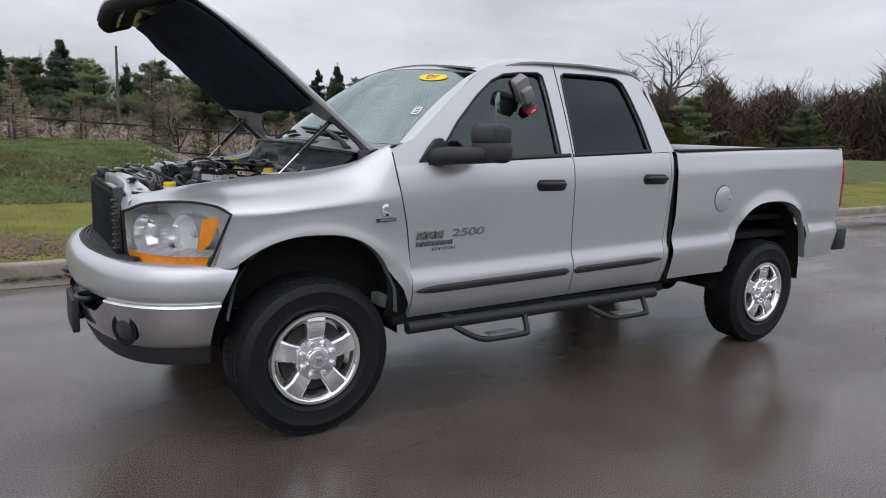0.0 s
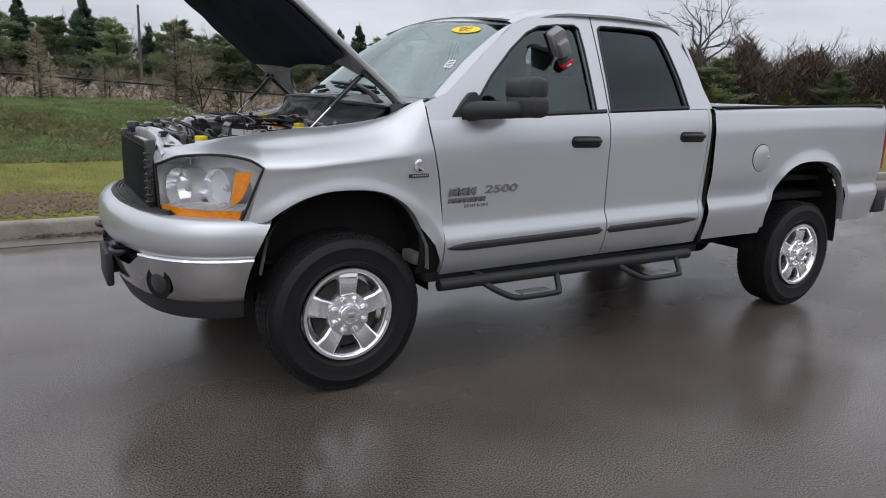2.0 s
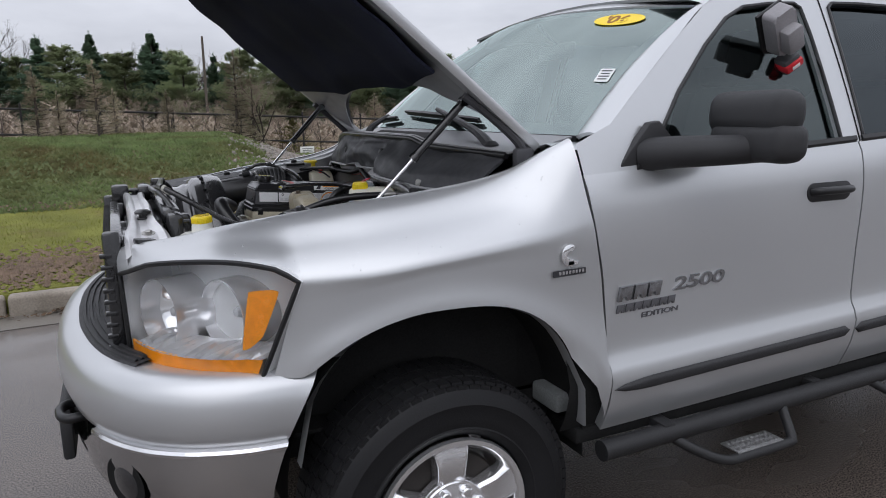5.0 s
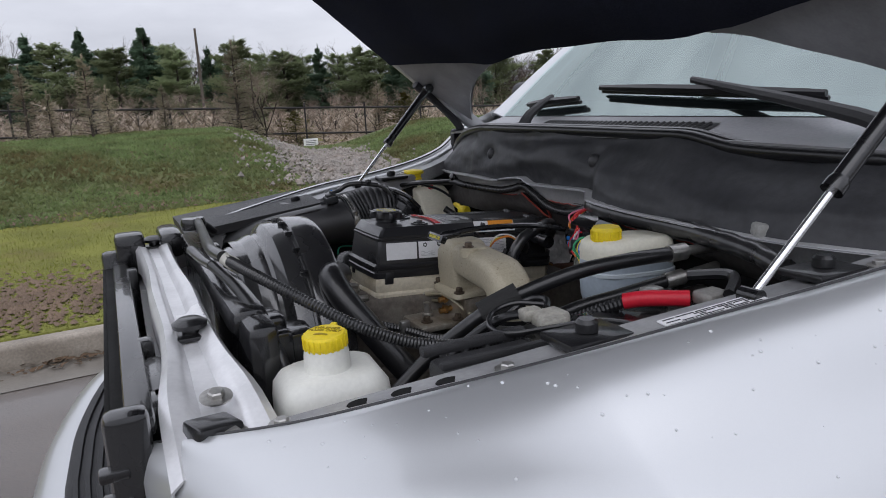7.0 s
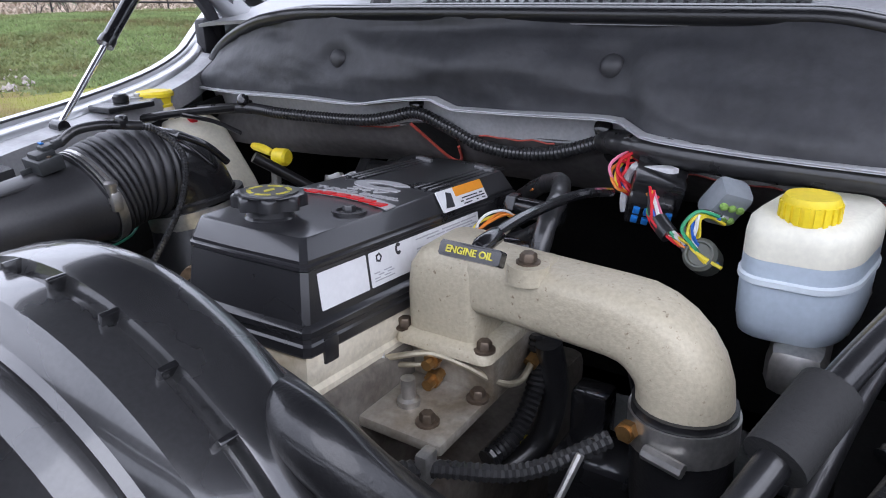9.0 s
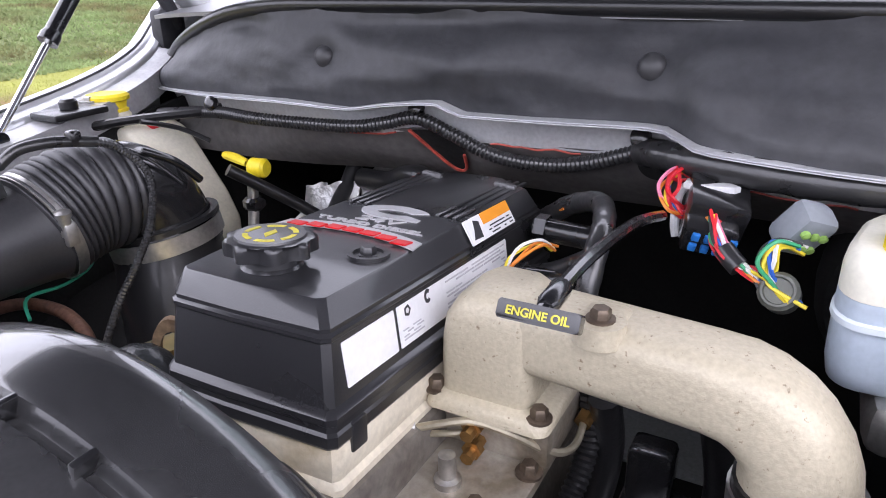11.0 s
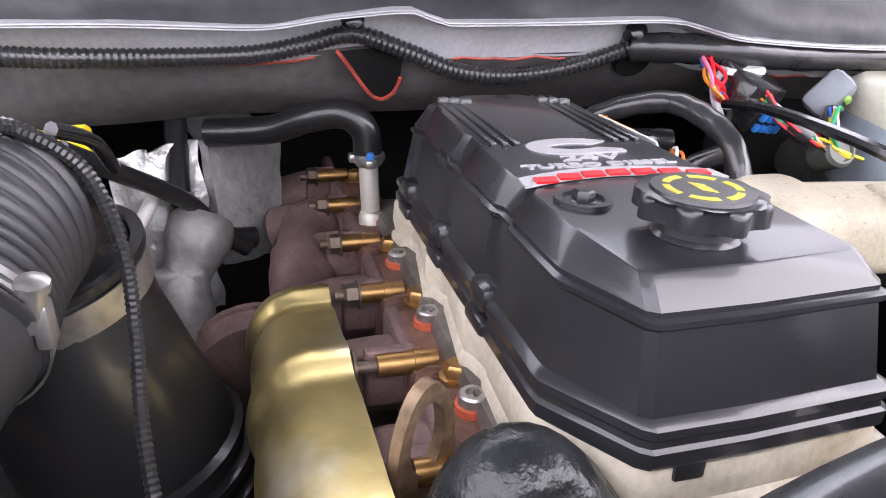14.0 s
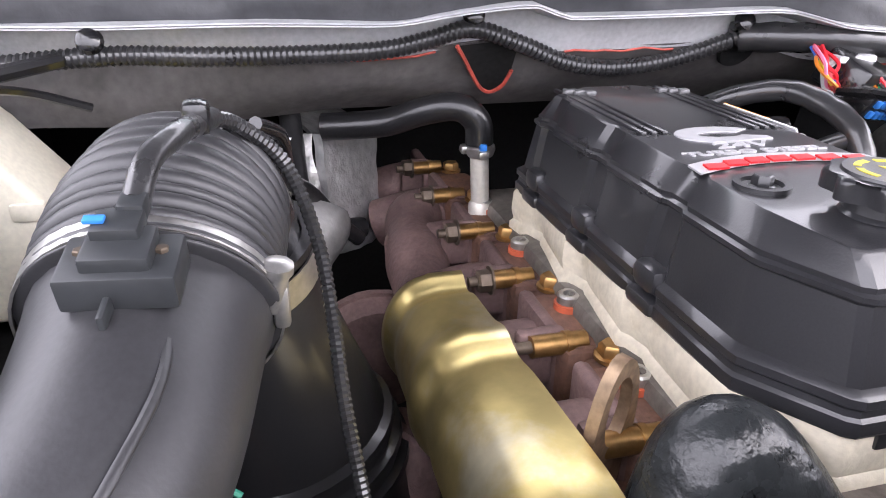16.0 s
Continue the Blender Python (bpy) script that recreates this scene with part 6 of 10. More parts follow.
def liner_pt(u, v):
    w = 2 * v - 1
    s0 = curve1(abs(w), [0, 0.25, 0.42, 0.55, 0.68, 0.82, 1.0], [0.292, 0.288, 0.275, 0.290, 0.315, 0.335, 0.36])
    s = lerp(s0, 1.06, u)
    pad = 0.010 * math.sin(6.28 * 2.5 * u) * math.sin(math.pi * v) + 0.012 * noise.noise(V((u * 6, v * 8, 0)))
    lift = 0.55 * hood_rise(s, w) - 0.034 - pad * 0.6 - 0.012 * min(1, 8 * min(u, 1 - u, v, 1 - v))
    return HOOD @ V((-s, (hood_half(s) - 0.050) * w, lift))


sheet(bm, liner_pt, 36, 40, 0.008)
part("hood_liner", bm, LINER, hood, "dark felt hood liner", 50)
# grille shell hanging from the hood's front edge
bm = bmesh.new()


def grille_pt(u, v, d=0.0):
    w = 2 * u - 1
    x = -(1.105 + 0.045 * (1 - w * w)) + d
    return HOOD @ V((x - 0.075 * v, 0.50 * w, 0.02 * (1 - w * w) - 0.080 - 0.115 * v))


loop = [grille_pt(k, 0.06) for k in np.linspace(0.02, 0.98, 14)] + [grille_pt(0.985, k) for k in np.linspace(0.2, 0.8, 6)] + [grille_pt(k, 0.98) for k in np.linspace(0.9, 0.1, 14)] + [grille_pt(0.015, k) for k in np.linspace(0.8, 0.2, 6)]
tube(bm, [p + HOOD.to_3x3() @ V((-0.020, 0, 0.012)) for p in loop], 0.026, 10, 2, closed=True)
grille = part("grille_shell", bm, PLASTIC, hood, "black back of the grille surround fixed to the hood")
bm = bmesh.new()
for k in range(-30, 60):
    for sg in (-1, 1):
        pts = []
        for j in range(9):
            v = j / 8
            u = k / 30 + sg * (v - 0.5) * 0.40
            if 0.03 < u < 0.97:
                pts.append(grille_pt(u, lerp(0.1, 0.94, v), 0.0) + HOOD.to_3x3() @ V((0.02, 0, 0)))
        if len(pts) > 2:
            tube(bm, pts, 0.0045, 4, 0)
tube(bm, loop, 0.030, 10, 2, closed=True)
part("grille_mesh", bm, SHADOWBLK, grille, "black honeycomb grille mesh")
bm = bmesh.new()
for a, b in (((0.5, 0.05), (0.5, 0.97)), ((0.02, 0.5), (0.98, 0.5))):
    tube(bm, [grille_pt(lerp(a[0], b[0], k), lerp(a[1], b[1], k)) for k in np.linspace(0, 1, 9)], 0.022, 8, 0)
part("grille_bar", bm, PLASTIC, grille, "black back of the grille crossbar")
bm = bmesh.new()


def nose_pt(u, v):
    s, w = lerp(0.985, 1.158, u), 2 * v - 1
    return HOOD @ V((-s, (hood_half(s) - 0.006) * w, hood_rise(s, w) - 0.014))


sheet(bm, nose_pt, 8, 24, 0.004)
part("nose_liner", bm, PLASTIC, hood, "black plastic lining behind the hood's nose", 40)
# weatherstrip sweep between hood side and grille
for flip in (False, True):
    bm = bmesh.new()
    a, b = V((-0.068, -0.692, 1.222)), V((0.192, -0.722, 1.490))
    rod(bm, a, a.lerp(b, 0.48), 0.0052)
    st = part("gas_strut", mirror_y(bm) if flip else bm, CHROME, truck, "gas strut holding the hood up")
    bm = bmesh.new()
    rod(bm, a.lerp(b, 0.42), b, 0.0115)
    lathe(bm, [(0.014, 0), (0.014, 0.012), (0.011, 0.02)], 12, axis_m(a.lerp(b, 0.415), b - a))
    lathe(bm, [(0.014, -0.012), (0.014, 0.012)], 12, axis_m(b, (0, 1, 0)))
    part("strut_cylinder", mirror_y(bm) if flip else bm, PLASTIC, st, "black gas strut cylinder")
    bm = bmesh.new()
    lathe(bm, [(0.010, -0.012), (0.010, 0.014)], 12, axis_m(a, (0, 1, 0)))
    part("strut_ball", mirror_y(bm) if flip else bm, PLASTIC, st)
    # hinge arm
    bm = bmesh.new()
    tube(bm, [(0.345, -0.800, 1.325), (0.325, -0.792, 1.375), (0.25, -0.778, 1.445), (0.17, -0.765, 1.505)], 0.013, 8, 4)
    box(bm, (0.335, -0.805, 1.325), (0.06, 0.03, 0.07), 0.01)
    part("hood_hinge", mirror_y(bm) if flip else bm, mat("hinge_dark", (0.06, 0.06, 0.065), 0.45, metal=0.4), truck, "dark steel hood hinge")

# ---- door mirrors ----
for flip in (False, True):
    bm = bmesh.new()
    prism(bm, [(0.555, 1.300), (0.80, 1.312), (0.80, 1.335), (0.70, 1.43), (0.665, 1.425)], 0.92, 0.945, pose(0, 0, 0, 90, 0, 0), 0.006)
    mi = part("door_mirror", mirror_y(bm) if flip else bm, GRAIN, truck, "large black two-part door mirror")
    bm = bmesh.new()
    tube(bm, [(0.66, -0.93, 1.335), (0.70, -1.01, 1.345), (0.79, -1.11, 1.352), (0.90, -1.17, 1.358)], 0.046, 14, 5, rfun=lambda k: 1.05 - 0.25 * k)
    part("mirror_arm", mirror_y(bm) if flip else bm, GRAIN, mi)
    bm = bmesh.new()
    box(bm, (0, 0, 0.0), (0.105, 0.29, 0.105), 0.038, pose(0.862, -1.135, 1.373, 0, 0, -8), 4)
    part("mirror_shell", mirror_y(bm) if flip else bm, GRAIN, mi, "lower black mirror shell", 60)
    bm = bmesh.new()
    box(bm, (0, 0, 0.0), (0.098, 0.300, 0.120), 0.045, pose(0.866, -1.120, 1.448, 0, 4, -8), 4)
    part("mirror_shell", mirror_y(bm) if flip else bm, GRAIN, mi, "upper black mirror shell", 60)

# ---- badges on fender and door ----
def on_side(x, z, out=0.0):
    """A frame lying on the driver's side at x, z: x to the rear, y up, z outward."""
    return Matrix.Translation((x, -side_y(x, z) - out, z)) @ Matrix(((1, 0, 0, 0), (0, 0, -1, 0), (0, 1, 0, 0), (0, 0, 0, 1)))


tilt = Matrix.Rotation(radians(1.6), 4, "Z")


def fitted(text, w, h, m, depth, shear=0.0, bold=0.0):
    """Raised letters stretched to a width and height."""
    bm = text_mesh(text, 1.0, Matrix(), 0.0, shear, bold)
    xs, ys = [v.co.x for v in bm.verts], [v.co.y for v in bm.verts]
    bm.free()
    bm = text_mesh(text, 1.0, Matrix.Translation((-min(xs), -min(ys), 0)), 1.0, shear, bold)
    bm.transform(m @ Matrix.Diagonal((w / (max(xs) - min(xs)), h / (max(ys) - min(ys)), depth, 1)))
    return bm


def blocks(n, w, h, m, depth, lean=0.22, gap=0.14):
    """Letter-sized slanted blocks that stand in for a name."""
    bm = bmesh.new()
    for k in range(n):
        x0, x1 = w * k / n, w * (k + 1 - gap) / n
        t = h * lean
        prism(bm, [(x0, 0), (x0 + (x1 - x0) * 0.3, 0), (x0 + (x1 - x0) * 0.34, h * 0.32), (x0 + (x1 - x0) * 0.66, h * 0.32), (x0 + (x1 - x0) * 0.7, 0), (x1, 0), (x1 + t, h), (x0 + t, h)], 0, depth, m, min(0.0012, depth / 3))
    return bm


# chrome letters: the dark ground's reflection is put into the base colour
REFLCHROME = mat("chrome_dark_reflection", (0.30, 0.30, 0.31), 0.16, metal=0.95, var=0.1)
part("model_badge", blocks(3, 0.160, 0.042, on_side(0.545, 0.928, 0.002) @ tilt, 0.009), REFLCHROME, doors[0], "raised chrome letter shapes")
part("model_number", fitted("2500", 0.205, 0.040, on_side(0.752, 0.936, 0.002) @ tilt, 0.009, 0.15, 0.02), REFLCHROME, doors[0], "raised chrome figures")
GREYB = mat("badge_grey", (0.16, 0.16, 0.17), 0.35, metal=0.7)
part("edition_badge", blocks(7, 0.220, 0.024, on_side(0.545, 0.892, 0.002) @ tilt, 0.004), GREYB, doors[0], "raised dark grey letter shapes")
part("edition_word", fitted("EDITION", 0.140, 0.016, on_side(0.640, 0.868, 0.002) @ tilt, 0.003, 0.1, 0.01), GREYB, doors[0], "small dark grey lettering")
bm = bmesh.new()
arc = []
for k in range(25):
    a = radians(50 + 260 * k / 24)
    arc.append((0.030 * math.cos(a) * 0.85, 0.030 * math.sin(a)))
inner = [(x * 0.45, y * 0.42) for x, y in arc][::-1]
prism(bm, arc + inner, 0, 0.005, on_side(0.372, 1.082, 0.004), 0.001)
prism(bm, [(-0.006, -0.026), (0.026, -0.026), (0.026, -0.016), (-0.004, -0.016)], 0, 0.005, on_side(0.372, 1.082, 0.004))
badge = part("engine_badge", bm, CHROME, fenders[0], "round chrome engine badge over a dark bar")
bm = bmesh.new()
prism(bm, rounded(0.105, 0.017, 0.002), 0, 0.003, on_side(0.376, 1.034, 0.003) @ tilt)
part("badge_bar", bm, mat("badge_dark", (0.05, 0.05, 0.055), 0.4, metal=0.3), badge, "dark badge bar")
bm = bmesh.new()
for k in range(9):
    prism(bm, rounded(0.007, 0.009, 0.001, 2), 0.003, 0.004, on_side(0.334 + 0.0105 * k, 1.034 + 0.0003 * k, 0.003))
part("badge_writing", bm, CHROME2, badge, "bright unreadable marks")

# ---- stickers on the windshield, lockbox on the door glass ----
def ws_frame(u, v):
    """A frame on the outside of the windshield: x to the driver's left as seen from outside, y up the glass."""
    p = ws_point(u, v)
    dx = (ws_point(u - 0.01, v) - ws_point(u + 0.01, v)).normalized() * -1
    dx = -dx if dx.y > 0 else dx
    dy = (ws_point(u, v + 0.01) - ws_point(u, v - 0.01)).normalized()
    n = dx.cross(dy).normalized()
    dy = n.cross(dx)
    return Matrix(((dx.x, dy.x, n.x, p.x), (dx.y, dy.y, n.y, p.y), (dx.z, dy.z, n.z, p.z), (0, 0, 0, 1)))


bm = bmesh.new()
wsm = ws_frame(-0.72, 0.865)
prism(bm, [(0.095 * math.cos(a), 0.042 * math.sin(a)) for a in np.linspace(0, 2 * math.pi, 40, endpoint=False)], 0.002, 0.003, wsm)
yel = part("year_sticker", bm, YELLOWST, truck, "yellow oval price-year sticker")
bm = text_mesh("'06", 0.075, wsm @ pose(-0.055, -0.026, 0.0035), 0.0008, 0.1, 0.002)
part("sticker_writing", bm, mat("ink_brown", (0.25, 0.09, 0.01), 0.5), yel, "dark figures")
wsm2 = ws_frame(-0.935, 0.37)
bm = bmesh.new()
prism(bm, rounded(0.048, 0.062, 0.003), 0.002, 0.003, wsm2)
ws2 = part("service_sticker", bm, WHITEST, truck, "small white service sticker")
bm = bmesh.new()
for k in range(4):
    prism(bm, rounded(0.036 - 0.006 * (k % 2), 0.005, 0.001), 0.0034, 0.0038, wsm2 @ Matrix.Translation((0, 0.02 - 0.013 * k, 0)))
part("sticker_writing", bm, INK, ws2, "unreadable lines")

box_t = thing("key_lockbox", "grey and red key lockbox hung on the door glass", "lockbox")
lm = pose(1.262, -0.832, 1.695, 0, 0, 0) @ pose(0, 0, 0, 22, 0, 0) @ pose(0, 0, 0, 0, -38, 0)
bm = bmesh.new()
prism(bm, rounded(0.082, 0.150, 0.016), 0.0, 0.055, lm @ pose(0, -0.008, 0.03, 90, 0, 0), 0.010)
box(bm, (0, -0.075, 0.012), (0.062, 0.05, 0.085), 0.01, lm)
part("case", bm, mat("lockbox_grey", (0.27, 0.26, 0.27), 0.5, var=0.1, scale=20, bump=0.2), box_t, "moulded grey case")
bm = bmesh.new()
box(bm, (0, -0.045, -0.095), (0.064, 0.055, 0.055), 0.010, lm)
part("keypad", bm, mat("lockbox_dark", (0.07, 0.07, 0.075), 0.45), box_t, "dark lower part")
bm = bmesh.new()
box(bm, (0, -0.050, -0.098), (0.069, 0.062, 0.030), 0.009, lm)
part("red_band", bm, mat("lockbox_red", (0.55, 0.02, 0.03), 0.4), box_t, "red band with pale mark")
bm = bmesh.new()
box(bm, (0, -0.0825, -0.098), (0.030, 0.002, 0.012), 0.001, lm)
part("mark", bm, WHITEST, box_t, "pale unreadable mark")
bm = bmesh.new()
box(bm, (0, 0.006, -0.02), (0.10, 0.014, 0.24), 0.006, lm)
part("hanger", bm, TRIMBLK, box_t, "black back plate hooked over the glass")

# ---- cowl and wipers ----
bm = bmesh.new()


def cowl_pt(u, v):
    w = 2 * u - 1
    front = V((0.195 + 0.10 * abs(w) ** 3, 0.79 * w, 1.372 - 0.022 * abs(w) ** 3))
    base = ws_point(w * 0.985, 0.0) + V((-0.004, 0, -0.002))
    p = front.lerp(base, v)
    return p + V((0, 0, -0.012)) * math.sin(math.pi * v) * (1 - 0.6 * w * w)


sheet(bm, cowl_pt, 40, 8, 0.006)
cowl = part("cowl_panel", bm, mat("cowl_grey", (0.26, 0.26, 0.27), 0.42, metal=0.25, var=0.12, scale=4), truck, "grey cowl panel under the windshield", 50)
bm = bmesh.new()
for k in range(34):
    u = lerp(0.335, 0.66, k / 33)
    pts = [cowl_pt(u, v) + V((0, 0, 0.004)) for v in np.linspace(0.22, 0.78, 5)]
    tube(bm, pts, 0.0042, 5, 0)
sheet(bm, lambda u, v: cowl_pt(lerp(0.325, 0.67, u), lerp(0.18, 0.82, v)) + V((0, 0, 0.0025)), 20, 4)
part("cowl_grille", bm, TRIMBLK, cowl, "black slatted air intake grille")


def wiper(pivot, elbow, u0, u1, v0, v1):
    bm = bmesh.new()
    tube(bm, [pivot, V(pivot).lerp(V(elbow), 0.25) + V((0, 0, 0.02)), elbow], 0.013, 8, 5, rfun=lambda k: 1.5 - 0.95 * k)
    lathe(bm, [(0.022, -0.02), (0.022, 0.014), (0.012, 0.024)], 16, Matrix.Translation(pivot))
    arm = part("wiper", bm, GRAIN, truck, "black windshield wiper")
    bm = bmesh.new()
    pts = [ws_point(lerp(u0, u1, k), lerp(v0, v1, k)) + V((-0.014, 0, 0.016)) for k in np.linspace(0, 1, 10)]
    tube(bm, pts, 0.008, 6, 0, rfun=lambda k: 0.8 + 0.5 * math.sin(math.pi * k))
    pts = [p + V((0.008, 0, -0.009)) for p in pts]
    tube(bm, pts, 0.005, 5, 0)
    part("wiper_blade", bm, TRIMBLK, arm)


wiper((0.307, -0.674, 1.352), tuple(ws_point(-0.20, 0.095) + V((-0.016, 0, 0.022))), 0.16, -0.54, 0.095, 0.045)
wiper((0.275, 0.330, 1.364), tuple(ws_point(0.42, 0.06) + V((-0.016, 0, 0.02))), 0.60, 0.24, 0.030, 0.050)

# ---- engine bay: materials ----
VCBLACK = mat("cover_black", (0.020, 0.020, 0.022), 0.30, coat=0.35, var=0.15, scale=10, bump=0.06, bscale=700)
CREAM = mat("cream_casting", (0.56, 0.51, 0.40), 0.55, var=0.15, scale=14, bump=0.3, bscale=160, alt=(0.40, 0.33, 0.22), alt_scale=9.0, alt_lo=0.56, alt_hi=0.72)
HORN = mat("beige_cast_aluminium", (0.43, 0.385, 0.285), 0.46, metal=0.05, var=0.14, scale=7, bump=0.3, bscale=260, alt=(0.20, 0.155, 0.10), alt_scale=150.0, alt_lo=0.63, alt_hi=0.70)
BLOCK = mat("engine_block_grey", (0.16, 0.145, 0.125), 0.55, metal=0.2, var=0.3, scale=10, bump=0.4, bscale=120, alt=(0.07, 0.055, 0.045), alt_scale=8.0)
RUST = mat("rusty_cast_iron", (0.17, 0.085, 0.055), 0.7, metal=0.25, var=0.35, scale=25, bump=0.6, bscale=160, alt=(0.10, 0.055, 0.045), alt_scale=18.0)
MANIF = mat("manifold_iron", (0.20, 0.128, 0.118), 0.62, metal=0.25, var=0.2, scale=22, bump=0.5, bscale=200, alt=(0.12, 0.075, 0.07), alt_scale=9.0)
GOLD = mat("gold_heat_shield", (0.59, 0.475, 0.20), 0.34, metal=0.9, var=0.14, scale=16, bump=0.12, bscale=60, alt=(0.66, 0.60, 0.42), alt_scale=11.0, alt_lo=0.52, alt_hi=0.68, dist=0.003)
BRASS = mat("brass_fastener", (0.36, 0.21, 0.08), 0.38, metal=0.9, var=0.25, scale=60)
STEEL = mat("zinc_steel", (0.46, 0.45, 0.43), 0.36, metal=0.9, var=0.2, scale=40)
BOLT = mat("dark_bolt", (0.13, 0.10, 0.075), 0.5, metal=0.7, var=0.3, scale=60)
FOIL = mat("crumpled_foil", (0.46, 0.46, 0.455), 0.38, metal=0.6, var=0.3, scale=20, bump=1.0, bscale=55, dist=0.006)
TANK = mat("translucent_bottle", (0.74, 0.74, 0.69), 0.42, var=0.06, scale=10, spec=0.4)
TANKOLD = mat("yellowed_bottle", (0.74, 0.70, 0.57), 0.45, var=0.10, scale=10, alt=(0.62, 0.53, 0.36), alt_scale=6, alt_lo=0.55, alt_hi=0.75)
FLUID = mat("blue_fluid_bottle", (0.42, 0.485, 0.55), 0.3, var=0.08, scale=8)
YELLOW = mat("yellow_cap", (0.80, 0.62, 0.02), 0.42, var=0.08, scale=30)
LABEL = mat("white_label", (0.74, 0.74, 0.75), 0.45, var=0.05, scale=30)
ORANGE = mat("orange_print", (0.80, 0.30, 0.02), 0.5, var=0.05)
REDP = mat("red_print", (0.55, 0.012, 0.015), 0.4, var=0.06)
GREYP = mat("silver_print", (0.44, 0.44, 0.45), 0.4, metal=0.4, var=0.06)
YPRINT = mat("yellow_print", (0.55, 0.48, 0.05), 0.55, var=0.25, scale=60)
REDGRIP = mat("red_boot", (0.55, 0.012, 0.03), 0.45, var=0.1)
SEALRED = mat("red_sealant", (0.42, 0.07, 0.05), 0.6, var=0.3, scale=60)
PRIMER = mat("rail_grey", (0.36, 0.36, 0.365), 0.38, metal=0.3, var=0.12, scale=14, alt=(0.22, 0.22, 0.225), alt_scale=7)
FLANGE = mat("flange_grey", (0.46, 0.465, 0.47), 0.42, metal=0.1, var=0.15, scale=12)
TAPE = mat("black_tape", (0.024, 0.024, 0.025), 0.30, coat=0.5, var=0.2, scale=40, bump=0.5, bscale=60)
CONN = mat("grey_connector", (0.20, 0.22, 0.24), 0.45, var=0.1)
BLUEC = mat("blue_connector", (0.02, 0.16, 0.50), 0.4, var=0.1)
GLOSSBLK = mat("gloss_shroud", (0.022, 0.022, 0.023), 0.27, coat=0.9, var=0.35, scale=8, bump=0.03, bscale=300, rvar=0.25, spec=0.9)
BOOT = mat("satin_boot_rubber", (0.024, 0.024, 0.026), 0.44, spec=0.7, var=0.2, scale=14, bump=0.06, bscale=300)
WIRES = [mat("wire_" + n, c, 0.45, var=0.05) for n, c in (("red", (0.60, 0.02, 0.03)), ("pink", (0.75, 0.22, 0.35)), ("yellow", (0.75, 0.60, 0.04)), ("blue", (0.03, 0.12, 0.5)), ("white", (0.7, 0.7, 0.68)), ("green", (0.03, 0.32, 0.14)), ("orange", (0.7, 0.22, 0.03)), ("black", (0.02, 0.02, 0.02)))]

ENG = pose(-0.26, 0.08, 1.20, 0, 4.5, 0)     # local frame of the engine: x to the rear, its back end lower


def en(*p):
    return ENG @ V(p)


def engine_bm(bm):
    bm.transform(ENG)
    return bm


def bars(w, h, rows, seed, m, fill=0.75, z=0.0006):
    """Rows of short plain bars standing in for small print."""
    r = random.Random(seed)
    bm = bmesh.new()
    for k in range(rows):
        y = h / 2 - h * (k + 0.5) / rows
        x = -w / 2
        while x < w / 2 - 0.002:
            ln = min(r.uniform(0.05, 0.22) * w, w / 2 - x)
            if r.random() < fill:
                prism(bm, [(x, y - h / rows * 0.2), (x + ln * 0.9, y - h / rows * 0.2), (x + ln * 0.9, y + h / rows * 0.2), (x, y + h / rows * 0.2)], 0, z, m)
            x += ln
    return bm


# ---- valve cover ----
def vc_outline(grow=0.0):
    a, w, v, L = 0.0 - grow, 0.079 + grow, 0.079 + grow, 0.400 + grow
    pts = [(a, -w + 0.005), (a - 0.004, 0.0), (a - 0.004, 0.054), (a, 0.060), (a + 0.048, v - 0.001), (a + 0.054, v)]
    for c in (0.133, 0.238, 0.343):
        pts += [(c - 0.016, v), (c - 0.009, v - 0.004), (c + 0.009, v - 0.004), (c + 0.016, v)]
    return pts + [(L - 0.03, v), (L, v - 0.04), (L, -w + 0.04), (L - 0.03, -w), (a + 0.005, -w)]


bm = bmesh.new()
lvl = [(0.0135, -0.074), (0.0145, -0.072), (0.0145, -0.064), (0.0125, -0.062), (0.0120, -0.058), (0.0140, -0.056), (0.0140, -0.051), (0.0120, -0.049), (0.0085, -0.047), (0.0015, -0.004), (0.0035, -0.002), (0.0035, 0.0010), (0.0005, 0.0025), (0.0005, 0.0055), (-0.0008, 0.0070), (-0.0100, 0.0225), (-0.0118, 0.0238), (-0.016, 0.0240)]
rings = []
for g, z in lvl:
    rings.append([V((x, y, z + (0.003 * (x - 0.2) / 0.2 if z > 0.01 else 0))) for x, y in vc_outline(g)])
skin(bm, rings, closed=True, caps=True)
vc = part("valve_cover", engine_bm(bm), VCBLACK, truck, "black ribbed plastic valve cover with grey chamfered edges", 24)
# ribs along the back half of the top
bm = bmesh.new()
for y in (-0.058, -0.049, -0.040, 0.040, 0.049, 0.058):
    box(bm, (0.300, y, 0.0250), (0.17, 0.005, 0.004), 0.0015)
part("cover_rib", engine_bm(bm), VCBLACK, vc)
# silver curved band with red bars, swirl emblem, small words
TOPM = ENG @ Matrix.Translation((0, 0, 0.0236)) @ Matrix(((0, 1, 0, 0), (-1, 0, 0, 0), (0, 0, 1, 0), (0, 0, 0, 1)))   # text frame: x to the driver's side, y to the rear


def arc_band(y0, y1, sag, w, n=16):
    lo = [(lerp(-w, w, k / n), y0 - sag * ((2 * k / n - 1) ** 2)) for k in range(n + 1)]
    hi = [(lerp(-w * 0.97, w * 0.97, k / n), y1 - sag * ((2 * k / n - 1) ** 2)) for k in range(n + 1)]
    return lo + hi[::-1]


